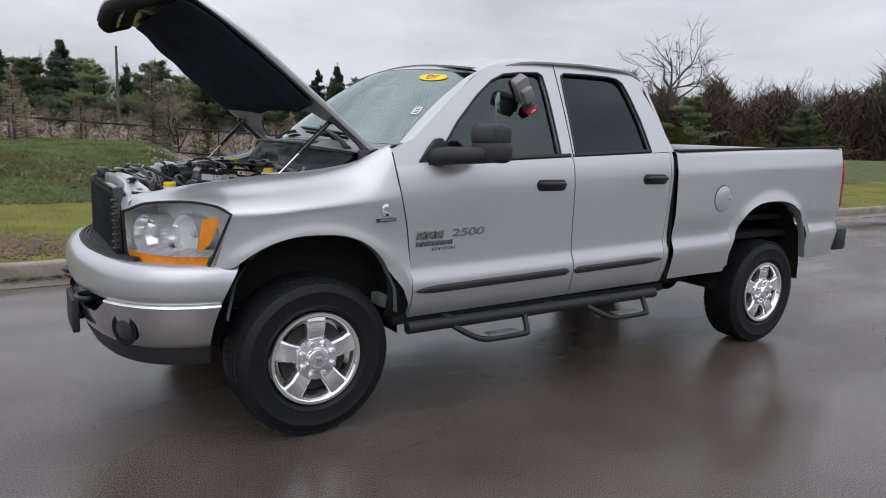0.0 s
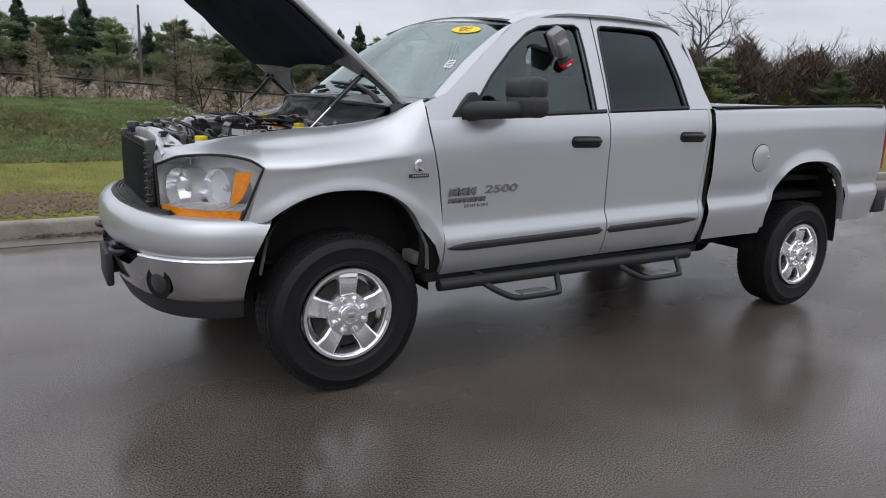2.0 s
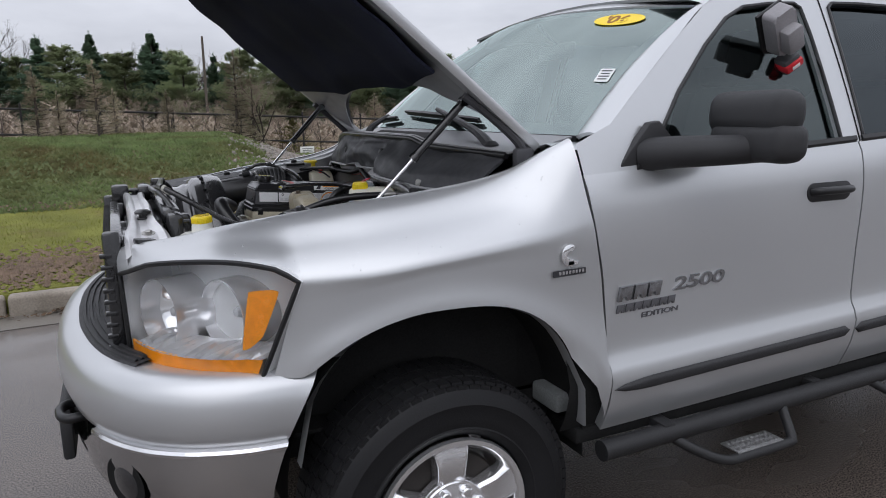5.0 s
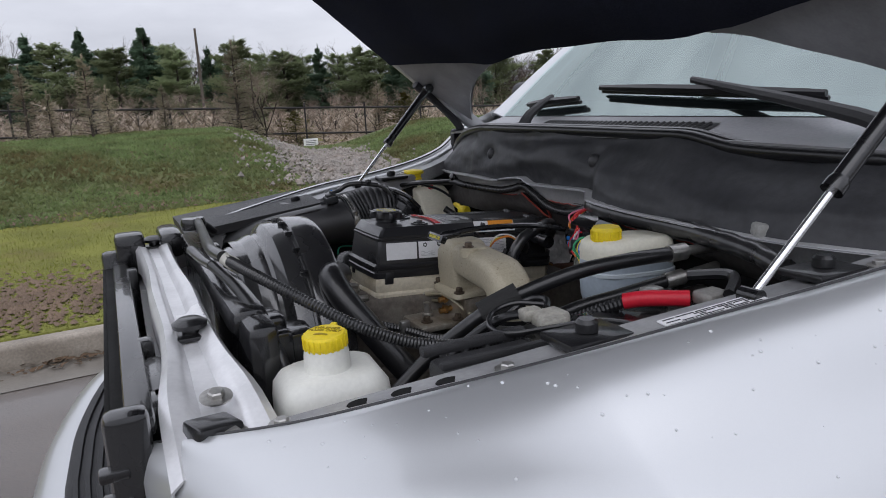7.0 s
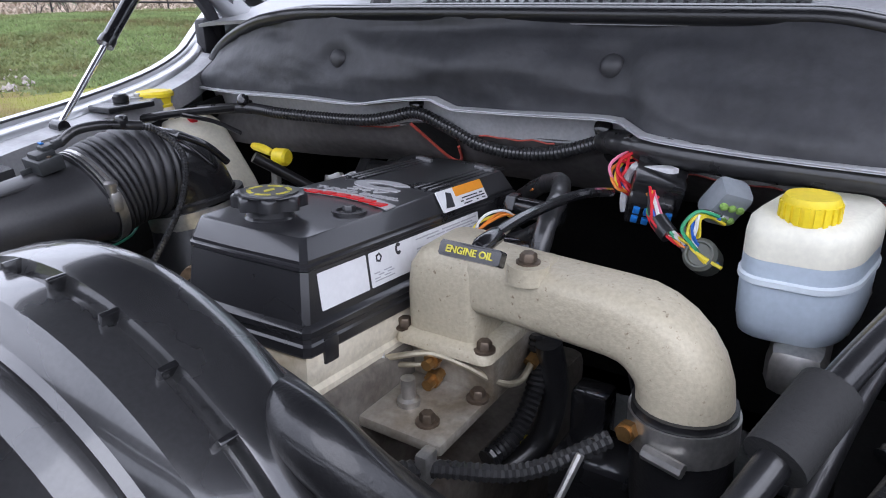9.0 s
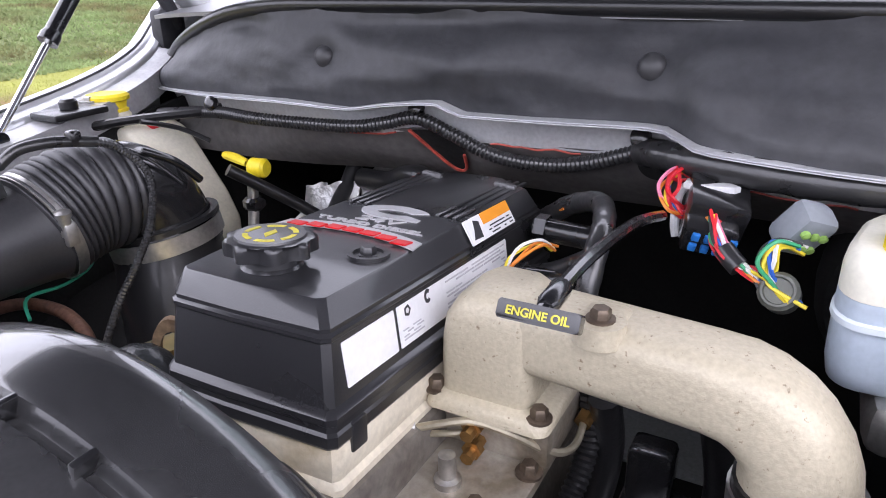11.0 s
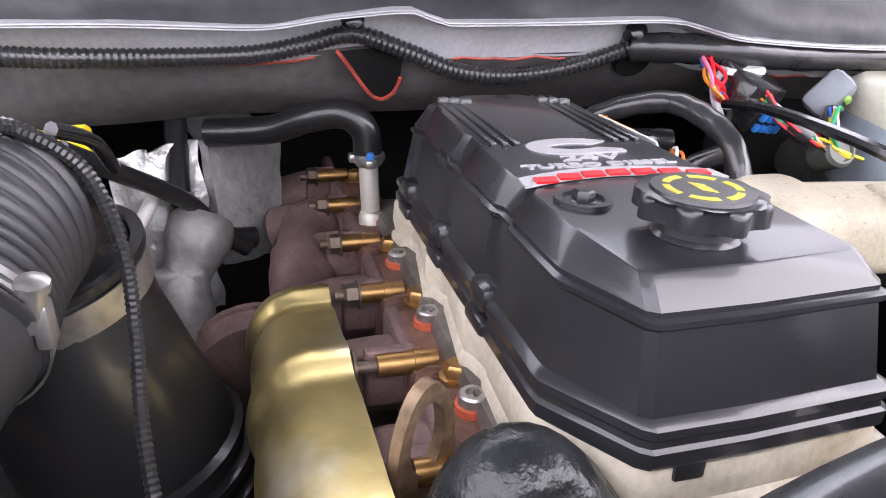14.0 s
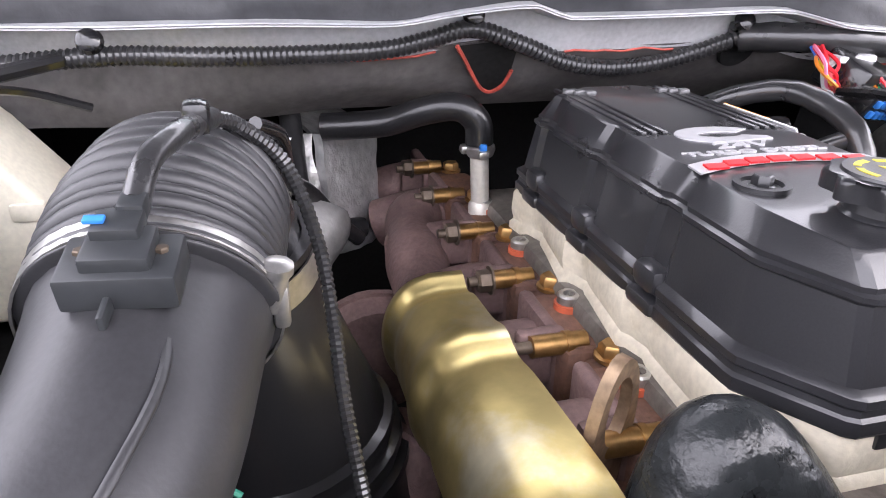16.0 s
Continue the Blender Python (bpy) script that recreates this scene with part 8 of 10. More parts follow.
lathe(bm, [(0.0065, -0.012), (0.0065, 0.010), (0.0085, 0.011), (0.0085, 0.016), (0.004, 0.018)], 10, axis_m((-0.168, 0.414, 1.180), (-0.1, -0.15, 1)))
box(bm, (-0.166, 0.4115, 1.170), (0.014, 0.009, 0.026), 0.003)
part("clamp_screw", bm, STEEL, duct, "hex screw of the clamp")
SEN = pose(-0.212, 0.474, 1.226, 0, -10, -6) @ Matrix.Diagonal((0.66, 0.66, 0.72, 1))
bm = bmesh.new()
box(bm, (0.0, 0, -0.006), (0.046, 0.072, 0.024), 0.003, SEN)
box(bm, (0.002, 0, 0.008), (0.036, 0.042, 0.014), 0.003, SEN)
box(bm, (0.016, 0.002, 0.016), (0.026, 0.030, 0.012), 0.003, SEN)
box(bm, (0.034, -0.004, 0.018), (0.020, 0.018, 0.014), 0.003, SEN)
box(bm, (-0.030, 0.006, -0.012), (0.024, 0.005, 0.012), 0.002, SEN)
sens = part("air_sensor", bm, mat("sensor_grey", (0.022, 0.024, 0.026), 0.45, var=0.15, scale=30), duct, "dark grey plug-in air sensor")
bm = bmesh.new()
box(bm, (0.013, 0.014, 0.0235), (0.007, 0.013, 0.003), 0.001, SEN)
part("sensor_lock", bm, BLUEC, sens, "blue connector lock")
for s_ in (-1, 1):
    bm = bmesh.new()
    hexbolt(bm, tuple(SEN @ V((0.004, 0.0245 * s_, 0.004))), (0, 0, 1), 0.003, 0.003, 1.3)
    part("sensor_screw", bm, BOLT, sens)
bm = bmesh.new()
tube(bm, [tuple(SEN @ V((0.040, -0.004, 0.018))), (-0.170, 0.464, 1.255), (-0.145, 0.454, 1.258), (-0.12, 0.446, 1.255), (-0.095, 0.440, 1.250)], 0.0062, 10, 6)
ribbed(bm, [(-0.105, 0.443, 1.252), (-0.080, 0.428, 1.241), (-0.067, 0.402, 1.210), (-0.086, 0.386, 1.165), (-0.118, 0.381, 1.125), (-0.155, 0.379, 1.085), (-0.19, 0.372, 1.03), (-0.22, 0.36, 0.92)], 0.0044, 0.0040, 0.10, 8, 10)
part("sensor_loom", bm, TAPE, truck, "ribbed sensor wiring loom")
bm = bmesh.new()
box(bm, (-0.118, 0.446, 1.258), (0.014, 0.014, 0.018), 0.004)
part("loom_clip", bm, PLASTIC, duct, "black clip holding the loom")
bm = bmesh.new()
tube(bm, [(-0.020, 0.4515, 1.120), (-0.024, 0.444, 1.075), (-0.030, 0.430, 1.02), (-0.036, 0.410, 0.955), (-0.04, 0.395, 0.88)], 0.063, 30, 6, rfun=lambda k: 1.0 + 0.40 * k)
INLET = mat("inlet_satin_black", (0.010, 0.010, 0.011), 0.34, coat=0.25, var=0.2, scale=10, bump=0.05, bscale=300)
inlet = part("turbo_inlet_pipe", bm, INLET, duct, "glossy black turbo inlet pipe", 45)
for z, r in ((0.965, 0.0845), (0.945, 0.087), (0.925, 0.089)):
    bm = bmesh.new()
    lathe(bm, [(r - 0.006, -0.006), (r + 0.002, -0.003), (r + 0.002, 0.003), (r - 0.006, 0.006)], 36, axis_m((-0.037 + (0.955 - z) * 0.04, 0.4125 - (0.965 - z) * 0.25, z), (0.05, 0.22, 1)), caps=False)
    part("pipe_rib", bm, INLET, inlet)
# cables and a rusty bracket between the duct and the shroud
bm = bmesh.new()
tube(bm, [(-0.160, 0.670, 1.00), (-0.147, 0.653, 1.015), (-0.118, 0.631, 1.016), (-0.110, 0.568, 1.015), (-0.127, 0.500, 1.012), (-0.150, 0.455, 0.995), (-0.160, 0.44, 0.94)], 0.0085, 10, 5)
part("rusty_pipe", bm, RUST, truck, "rust-brown pipe beside the intake")
bm = bmesh.new()
tube(bm, [(-0.215, 0.440, 1.085), (-0.199, 0.465, 1.098), (-0.155, 0.469, 1.094), (-0.112, 0.485, 1.094), (-0.07, 0.53, 1.09)], 0.0020, 6, 5)
part("green_wire", bm, mat("green_wire", (0.02, 0.22, 0.14), 0.45, var=0.05), truck, "thin green wire under the intake")

# ---- coolant bottle, gearbox dipstick ----
bm = bmesh.new()
side = [(-0.765, 1.00), (-0.560, 1.00), (-0.558, 1.045), (-0.580, 1.090), (-0.636, 1.166), (-0.656, 1.188), (-0.682, 1.198), (-0.740, 1.198), (-0.760, 1.186), (-0.765, 1.160)]
t = bmesh.new()
lo = [t.verts.new((0.110, -y, z)) for y, z in side]
hi = [t.verts.new((0.212, -y, z)) for y, z in side]
t.faces.new(lo)
t.faces.new(hi[::-1])
for i in range(len(side)):
    j = (i + 1) % len(side)
    t.faces.new((lo[i], lo[j], hi[j], hi[i]))
bmesh.ops.recalc_face_normals(t, faces=t.faces)
bmesh.ops.bevel(t, geom=list(t.edges), offset=0.008, segments=2, profile=0.5, affect="EDGES")
merged(bm, t)
box(bm, (0.112, 0.612, 1.110), (0.012, 0.030, 0.018), 0.005)
lathe(bm, [(0.033, 1.18), (0.032, 1.216), (0.027, 1.226)], 24, Matrix.Translation((0.130, 0.728, 0)))
cb = part("coolant_bottle", bm, TANKOLD, truck, "yellowed plastic coolant bottle", 45)
bm = bmesh.new()
lathe(bm, [(0.028, 1.218), (0.030, 1.220), (0.030, 1.224), (0.028, 1.226), (0.028, 1.236), (0.033, 1.238), (0.033, 1.244), (0.028, 1.248), (0.0, 1.248)], 28, Matrix.Translation((0.130, 0.728, 0)), caps=False)
part("bottle_cap", bm, YELLOW, cb, "yellow screw cap")
bm = bmesh.new()
box(bm, (0.160, 0.672, 1.199), (0.014, 0.014, 0.020), 0.003)
part("level_sensor_plug", bm, WIRES[0], cb, "red sensor plug")
bm = bmesh.new()
tube(bm, [(0.165, 0.475, 1.150), (0.16, 0.474, 1.11), (0.150, 0.472, 1.06), (0.13, 0.47, 0.98)], 0.0085, 10, 5)
dip = part("dipstick_tube", bm, STEEL, truck, "pale metal transmission dipstick tube")
bm = bmesh.new()
lathe(bm, [(0.011, 0), (0.0145, 0.003), (0.0145, 0.024), (0.011, 0.028), (0.0, 0.028)], 18, axis_m((0.158, 0.470, 1.152), (0.15, -1, 0)), caps=False)
tube(bm, [(0.160, 0.478, 1.156), (0.165, 0.505, 1.160), (0.172, 0.535, 1.160)], 0.0055, 8, 4, rfun=lambda k: 1 + 0.4 * math.sin(3.1 * k))
part("dipstick_handle", bm, YELLOW, dip, "yellow T-handle")
bm = bmesh.new()
lathe(bm, [(0.012, 1.085), (0.017, 1.09), (0.017, 1.10), (0.012, 1.105)], 8, Matrix.Translation((0.160, 0.474, 0)))
part("dipstick_clip", bm, PLASTIC, dip)
bm = bmesh.new()
tube(bm, [(0.10, 0.455, 1.165), (0.14, 0.425, 1.130), (0.18, 0.390, 1.092), (0.200, 0.368, 1.066), (0.212, 0.345, 1.030), (0.222, 0.318, 1.000)], 0.0090, 10, 6)
part("heater_hose", bm, RUBBER, truck, "black heater hoses behind the manifold")
bm = bmesh.new()
tube(bm, [(0.120, 0.440, 1.022), (0.165, 0.422, 1.052), (0.200, 0.402, 1.082)], 0.0070, 10, 4)
part("grey_pipe", bm, mat("pale_pipe", (0.45, 0.44, 0.42), 0.4, var=0.1), truck, "pale grey pipe beside the turbo")

# ---- intake horn ----
bm = bmesh.new()
sec = []
hp = [(-0.026, 1.150, 0.018, 0.016), (-0.030, 1.152, 0.026, 0.023), (-0.042, 1.157, 0.032, 0.028), (-0.06, 1.160, 0.034, 0.030), (-0.10, 1.161, 0.034, 0.030), (-0.15, 1.161, 0.034, 0.030), (-0.19, 1.161, 0.034, 0.030), (-0.222, 1.161, 0.034, 0.030)]


def horn_x(y):
    """The tube runs a little forward as it nears the driver's side."""
    return -0.114 - 0.11 * max(0.0, -y - 0.06)



def oval(c, ax, az, sx, sz, n=20, p=3.0):
    out = []
    for k in range(n):
        a = 2 * math.pi * k / n
        ca, sa = math.cos(a), math.sin(a)
        out.append(V(c) + V(ax) * sx * math.copysign(abs(ca) ** (2 / p), ca) + V(az) * sz * math.copysign(abs(sa) ** (2 / p), sa))
    return out


rings = [oval((horn_x(y), y, z), (1, 0, 0), (0, 0, 1), a, b, 28, 3.6) for y, z, a, b in hp]
for ang in range(12, 91, 13):
    a = radians(ang)
    k = ang / 90
    c = V((0, -0.228 - 0.056 * math.sin(a), 1.105 + 0.056 * math.cos(a)))
    c.x = horn_x(c.y)
    rings.append(oval(c, (1, 0, 0), (0, -math.sin(a), math.cos(a)), 0.034 + 0.004 * k, 0.030 + 0.008 * k, 28, 3.6 - 1.5 * k))
rings.append(oval((-0.140, -0.2845, 1.088), (1, 0, 0), (0, -1, 0), 0.038, 0.038, 28, 2.0))
skin(bm, rings)
t = bmesh.new()
rings = []
for z, x0, x1, y0, y1, rr in ((1.090, -0.160, -0.040, -0.116, -0.008, 0.2), (1.099, -0.160, -0.040, -0.116, -0.008, 0.3), (1.102, -0.156, -0.046, -0.112, -0.012, 0.3), (1.104, -0.150, -0.050, -0.098, -0.018, 0.3), (1.135, -0.153, -0.060, -0.097, -0.020, 0.3), (1.155, -0.154, -0.066, -0.097, -0.022, 0.3), (1.172, -0.154, -0.072, -0.096, -0.025, 0.32), (1.185, -0.150, -0.078, -0.092, -0.032, 0.4), (1.192, -0.142, -0.084, -0.086, -0.042, 0.5)):
    rings.append([V((lerp(x0, x1, (px + 1) / 2), lerp(y0, y1, (py + 1) / 2), z)) for px, py in rounded(2, 2, rr, 5)])
skin(t, rings)
merged(bm, t)
lathe(bm, [(0.019, 1.180), (0.018, 1.1955), (0.0, 1.196)], 20, Matrix.Translation((-0.146, -0.147, 0)), caps=False)
box(bm, (-0.133, -0.147, 1.184), (0.045, 0.034, 0.022), 0.008)
horn = part("intake_horn", bm, HORN, truck, "beige cast aluminium intake horn, stained", 50)
bm = bmesh.new()
hexbolt(bm, (-0.146, -0.147, 1.195), (0, 0, 1), 0.0075, 0.009, 1.4)
part("horn_bolt", bm, BOLT, horn, "rusty flange bolt")
for p in ((-0.148, -0.106, 1.100), (-0.147, -0.016, 1.100), (-0.040, -0.100, 1.100)):
    bm = bmesh.new()
    hexbolt(bm, p, (0, 0, 1), 0.0072, 0.010, 1.45)
    part("horn_bolt", bm, BOLT, horn, "rusty flange bolt")
bm = bmesh.new()
box(bm, (-0.088, -0.062, 1.066), (0.104, 0.100, 0.045), 0.006)
box(bm, (-0.165, -0.048, 1.041), (0.130, 0.122, 0.012), 0.003)
plate = part("intake_plate", bm, mat("machined_aluminium", (0.42, 0.39, 0.34), 0.42, metal=0.5, var=0.2, scale=14, bump=0.3, bscale=160, alt=(0.22, 0.18, 0.13), alt_scale=9), truck, "stained aluminium intake plate")
for p in ((-0.206, -0.080, 1.047), (-0.213, -0.008, 1.047), (-0.150, -0.100, 1.047)):
    bm = bmesh.new()
    hexbolt(bm, p, (0, 0, 1), 0.0075, 0.010, 1.5)
    part("plate_bolt", bm, BOLT, plate)
bm = bmesh.new()
lathe(bm, [(0.011, 1.047), (0.011, 1.053), (0.007, 1.055), (0.007, 1.075), (0.0, 1.076)], 12, Matrix.Translation((-0.190, -0.048, 0)), caps=False)
part("plate_stud", bm, STEEL, plate)
bm = bmesh.new()
for z in (1.078, 1.056):
    rod(bm, (-0.140, -0.052, z), (-0.166, -0.052, z - 0.002), 0.0058, 8)
    lathe(bm, [(0.009, 0), (0.009, 0.007)], 6, axis_m((-0.150, -0.052, z), (-1, 0, 0)))
part("brass_fitting", bm, BRASS, plate, "brass pipe fittings")
bm = bmesh.new()
tube(bm, [(-0.178, -0.010, 1.078), (-0.170, -0.030, 1.084), (-0.158, -0.055, 1.087), (-0.148, -0.085, 1.078), (-0.130, -0.112, 1.058), (-0.105, -0.122, 1.050), (-0.076, -0.121, 1.057)], 0.0034, 8, 6)
tube(bm, [(-0.150, -0.052, 1.072), (-0.160, -0.035, 1.070), (-0.166, -0.018, 1.068)], 0.003, 8, 5)
part("fuel_line", bm, mat("zinc_line", (0.40, 0.36, 0.27), 0.35, metal=0.7, var=0.15, scale=40), plate, "thin zinc-plated fuel line")
bm = bmesh.new()
rod(bm, (-0.180, -0.004, 1.077), (-0.188, 0.016, 1.074), 0.012, 6)
rod(bm, (-0.176, -0.012, 1.078), (-0.182, 0.0, 1.077), 0.008, 10)
part("pressure_sensor", bm, STEEL, plate, "steel sensor in the head")
bm = bmesh.new()
rod(bm, (-0.080, -0.120, 1.055), (-0.068, -0.122, 1.060), 0.008, 6)
part("line_nut", bm, BRASS, plate)
# clamp and charge hose under the horn
bm = bmesh.new()
lathe(bm, [(0.0415, -0.024), (0.0435, -0.024), (0.0435, 0.004), (0.0415, 0.004)], 32, axis_m((-0.140, -0.2848, 1.092), (0.02, 0.04, 1)), caps=False)
rod(bm, (-0.186, -0.268, 1.078), (-0.193, -0.300, 1.076), 0.006, 8)
part("horn_clamp", bm, STEEL, horn, "broad steel T-bolt clamp")
bm = bmesh.new()
tube(bm, [(-0.140, -0.2845, 1.104), (-0.140, -0.2855, 1.07), (-0.139, -0.288, 1.02), (-0.13, -0.295, 0.94), (-0.16, -0.31, 0.86)], 0.0412, 20, 5)
part("charge_hose", bm, RUBBER, horn, "black charge air hose")
bm = bmesh.new()
rod(bm, (-0.150, -0.256, 1.080), (-0.182, -0.250, 1.084), 0.0065, 10)
rod(bm, (-0.172, -0.252, 1.083), (-0.180, -0.2505, 1.084), 0.009, 6)
part("hose_fitting", bm, BRASS, horn, "small brass fitting")
# engine oil dipstick with its tag
bm = bmesh.new()
tm = Matrix.Translation((-0.196, -0.121, 1.216)) @ Matrix(((0, 0.5, -0.866, 0), (-1, 0.0, 0, 0), (0, 0.866, 0.5, 0), (0, 0, 0, 1)))
prism(bm, rounded(0.056, 0.013, 0.002), -0.006, 0.004, tm, 0.001)
tag = part("dipstick_tag", bm, PLASTIC, truck, "black dipstick tag with yellow words")
part("tag_lettering", text_mesh("ENGINE OIL", 0.0080, tm @ pose(0, -0.0028, 0.0045), 0.0006, 0, 0.0002, "CENTER"), YPRINT, tag, "yellow words")
bm = bmesh.new()
tube(bm, [(-0.190, -0.121, 1.216), (-0.165, -0.122, 1.220), (-0.10, -0.125, 1.222), (0.0, -0.132, 1.215), (0.07, -0.14, 1.20)], 0.0052, 8, 5)
lathe(bm, [(0.006, 0), (0.008, 0.006), (0.008, 0.03), (0.006, 0.036)], 12, axis_m((-0.186, -0.121, 1.217), (1, 0, 0.05)))
part("dipstick_stem", bm, PLASTIC, tag)

# ---- wiring beside the valve cover ----
bm = bmesh.new()
tube(bm, [(0.125, -0.006, 1.160), (0.108, -0.040, 1.185), (0.075, -0.078, 1.202), (0.035, -0.095, 1.198), (-0.004, -0.100, 1.182), (-0.03, -0.100, 1.14), (-0.04, -0.10, 1.08)], 0.0110, 12, 6, rfun=lambda k: 1 + 0.04 * math.sin(70 * k))
tube(bm, [(0.03, -0.015, 1.130), (0.025, -0.05, 1.142), (0.012, -0.085, 1.165), (-0.004, -0.100, 1.180)], 0.010, 10, 6)
part("injector_loom", bm, TAPE, truck, "taped black injector wiring loom")
bm = bmesh.new()
rod(bm, (0.075, -0.012, 1.165), (0.070, -0.085, 1.165), 0.0125, 12)
rod(bm, (0.015, -0.010, 1.135), (0.015, -0.075, 1.14), 0.011, 12)
for z, x in ((1.165, 0.0745), (1.135, 0.015)):
    lathe(bm, [(0.016, 0), (0.016, 0.012)], 6, axis_m((x, -0.014, z), (0, -1, 0)))
part("injector_plug", bm, PLASTIC, truck, "black injector connectors")
bm = bmesh.new()
box(bm, (-0.035, -0.022, 1.135), (0.020, 0.018, 0.030), 0.003)
part("sensor_plug", bm, BLUEC, truck, "blue sensor connector")


def wires(name, pts, n, spread_w, seed, colours, parent, label, r=0.0016):
    """A bundle of thin coloured wires, one part a colour."""
    q = random.Random(seed)
    for c in range(n):
        off = [V((q.gauss(0, spread_w), q.gauss(0, spread_w), q.gauss(0, spread_w))) for _ in pts]
        bm = bmesh.new()
        tube(bm, [V(p) + o for p, o in zip(pts, off)], r, 5, 6)
        part(name, bm, WIRES[colours[c % len(colours)]], parent, label)


wires("wire", [(-0.035, -0.022, 1.150), (-0.025, -0.032, 1.172), (0.0, -0.045, 1.180), (0.02, -0.055, 1.170)], 4, 0.003, 1, (6, 4, 6, 2), truck, "thin tan wire")
wires("wire", [(0.128, 0.002, 1.158), (0.122, -0.012, 1.168), (0.110, -0.036, 1.182)], 3, 0.003, 2, (6, 6, 0), truck, "thin tan wire")

# ---- firewall: padded blanket, flange, lower blanket ----
FLG = [(0.75, 0.24, 1.240), (0.55, 0.185, 1.247), (0.40, 0.167, 1.252), (0.30, 0.164, 1.251), (0.22, 0.162, 1.262), (0.155, 0.160, 1.268), (0.118, 0.160, 1.257), (0.0, 0.150, 1.261), (-0.112, 0.143, 1.265), (-0.165, 0.107, 1.255), (-0.30, 0.104, 1.248), (-0.40, 0.104, 1.246), (-0.55, 0.12, 1.240), (-0.78, 0.20, 1.236)]
fy = [-p[0] for p in FLG]


def flange_at(y):
    return curve1(-y, fy, [p[1] for p in FLG]), curve1(-y, fy, [p[2] for p in FLG])


def seal_at(y):
    """The top edge of the blanket, under the hood seal."""
    x = curve1(y, [-0.78, -0.60, -0.40, -0.15, 0.1, 0.35, 0.55, 0.70, 0.78], [0.30, 0.245, 0.215, 0.200, 0.200, 0.208, 0.235, 0.275, 0.31])
    z = curve1(y, [-0.78, -0.60, -0.42, -0.30, 0.1, 0.40, 0.52, 0.62, 0.72, 0.78], [1.335, 1.345, 1.352, 1.372, 1.374, 1.372, 1.362, 1.338, 1.300, 1.270])
    return x, z


def blanket_pt(u, v):
    y = lerp(-0.77, 0.76, u)
    fx, fz = flange_at(y)
    sx_, sz = seal_at(y)
    x, z = lerp(fx + 0.010, sx_ - 0.006, v), lerp(fz - 0.002, sz, v)
    x -= 0.018 * math.sin(math.pi * min(1, v * 1.15))
    x += 0.017 * noise.noise(V((y * 5, z * 12, 2))) + 0.005 * noise.noise(V((y * 15, z * 34, 5))) + 0.002 * noise.noise(V((y * 50, z * 70, 9)))
    x += 0.004 * math.sin(44 * (z - 1.25) + 3 * math.sin(y * 9)) * math.exp(-(((z - 1.345) / 0.02) ** 2))
    for ry, rz in ((-0.094, 1.321), (0.338, 1.313)):
        d = math.hypot(y - ry, (z - rz) * 1.2)
        x += 0.012 * math.exp(-((d / 0.026) ** 2))
    d = math.hypot((y + 0.26) / 0.09, (z - 1.305) / 0.034)
    x += 0.010 * math.exp(-(d**4))
    return V((x, y, z))


bm = bmesh.new()
sheet(bm, blanket_pt, 120, 22, 0.008)
bl = part("firewall_blanket", bm, BLANKET, truck, "padded black insulation blanket on the firewall", 60)
for y, z in ((-0.094, 1.321), (0.338, 1.313)):
    p = blanket_pt((y + 0.77) / 1.53, 0.0)
    fx, fz = flange_at(y)
    sx_, sz = seal_at(y)
    v = (z - fz) / (sz - fz)
    p = blanket_pt((y + 0.77) / 1.53, v)
    bm = bmesh.new()
    lathe(bm, [(0.0150, -0.002), (0.0150, 0.003), (0.0135, 0.007), (0.009, 0.0105), (0.004, 0.012), (0.0, 0.0122)], 24, axis_m(p + V((0.001, 0, 0)), (-1, 0, 0.25)), caps=False)
    part("blanket_rivet", bm, mat("rivet_grey", (0.045, 0.045, 0.048), 0.42, var=0.1), bl, "round grey push rivet")
bm = bmesh.new()
ys = np.linspace(-0.78, 0.78, 60)
tube(bm, [(seal_at(y)[0] - 0.004, y, seal_at(y)[1] + 0.004) for y in ys], 0.0105, 10, 0)
tube(bm, [(seal_at(y)[0] + 0.012, y, seal_at(y)[1] + 0.010) for y in ys], 0.007, 8, 0)
part("hood_seal", bm, RUBBER, truck, "black rubber hood seal")
bm = bmesh.new()
rings = []
for y in np.linspace(-0.77, 0.75, 90):
    fx, fz = flange_at(y)
    rings.append([V((fx + 0.012, y, fz + 0.002)), V((fx - 0.004, y, fz + 0.001)), V((fx - 0.006, y, fz - 0.002)), V((fx + 0.004, y, fz - 0.004)), V((fx + 0.036, y, fz - 0.008)), V((fx + 0.048, y, fz - 0.044))])
skin(bm, rings, closed=False)
part("cowl_flange", bm, FLANGE, truck, "grey painted cowl flange", 30)
bm = bmesh.new()
tube(bm, [(flange_at(y)[0] - 0.006, y, flange_at(y)[1] + 0.0005) for y in np.linspace(-0.77, 0.75, 90)], 0.0010, 5, 0)
part("flange_edge", bm, mat("bare_edge", (0.40, 0.40, 0.42), 0.35, metal=0.5), truck, "bright folded edge of the flange")


def lower_pt(u, v):
    y = lerp(-0.75, 0.75, u)
    fx, fz = flange_at(y)
    zb = curve1(y, [-0.75, -0.45, -0.20, 0.00, 0.45, 0.75], [1.10, 1.12, 1.138, 1.134, 1.134, 1.15])
    xb = curve1(y, [-0.75, -0.45, -0.20, 0.30, 0.45, 0.75], [0.24, 0.25, 0.280, 0.290, 0.260, 0.22])
    z = lerp(fz - 0.040, zb, v)
    x = lerp(fx + 0.048, xb, v) - 0.010 * math.sin(math.pi * v) + 0.006 * noise.noise(V((y * 9, z * 20, 8)))
    return V((x, y, z))


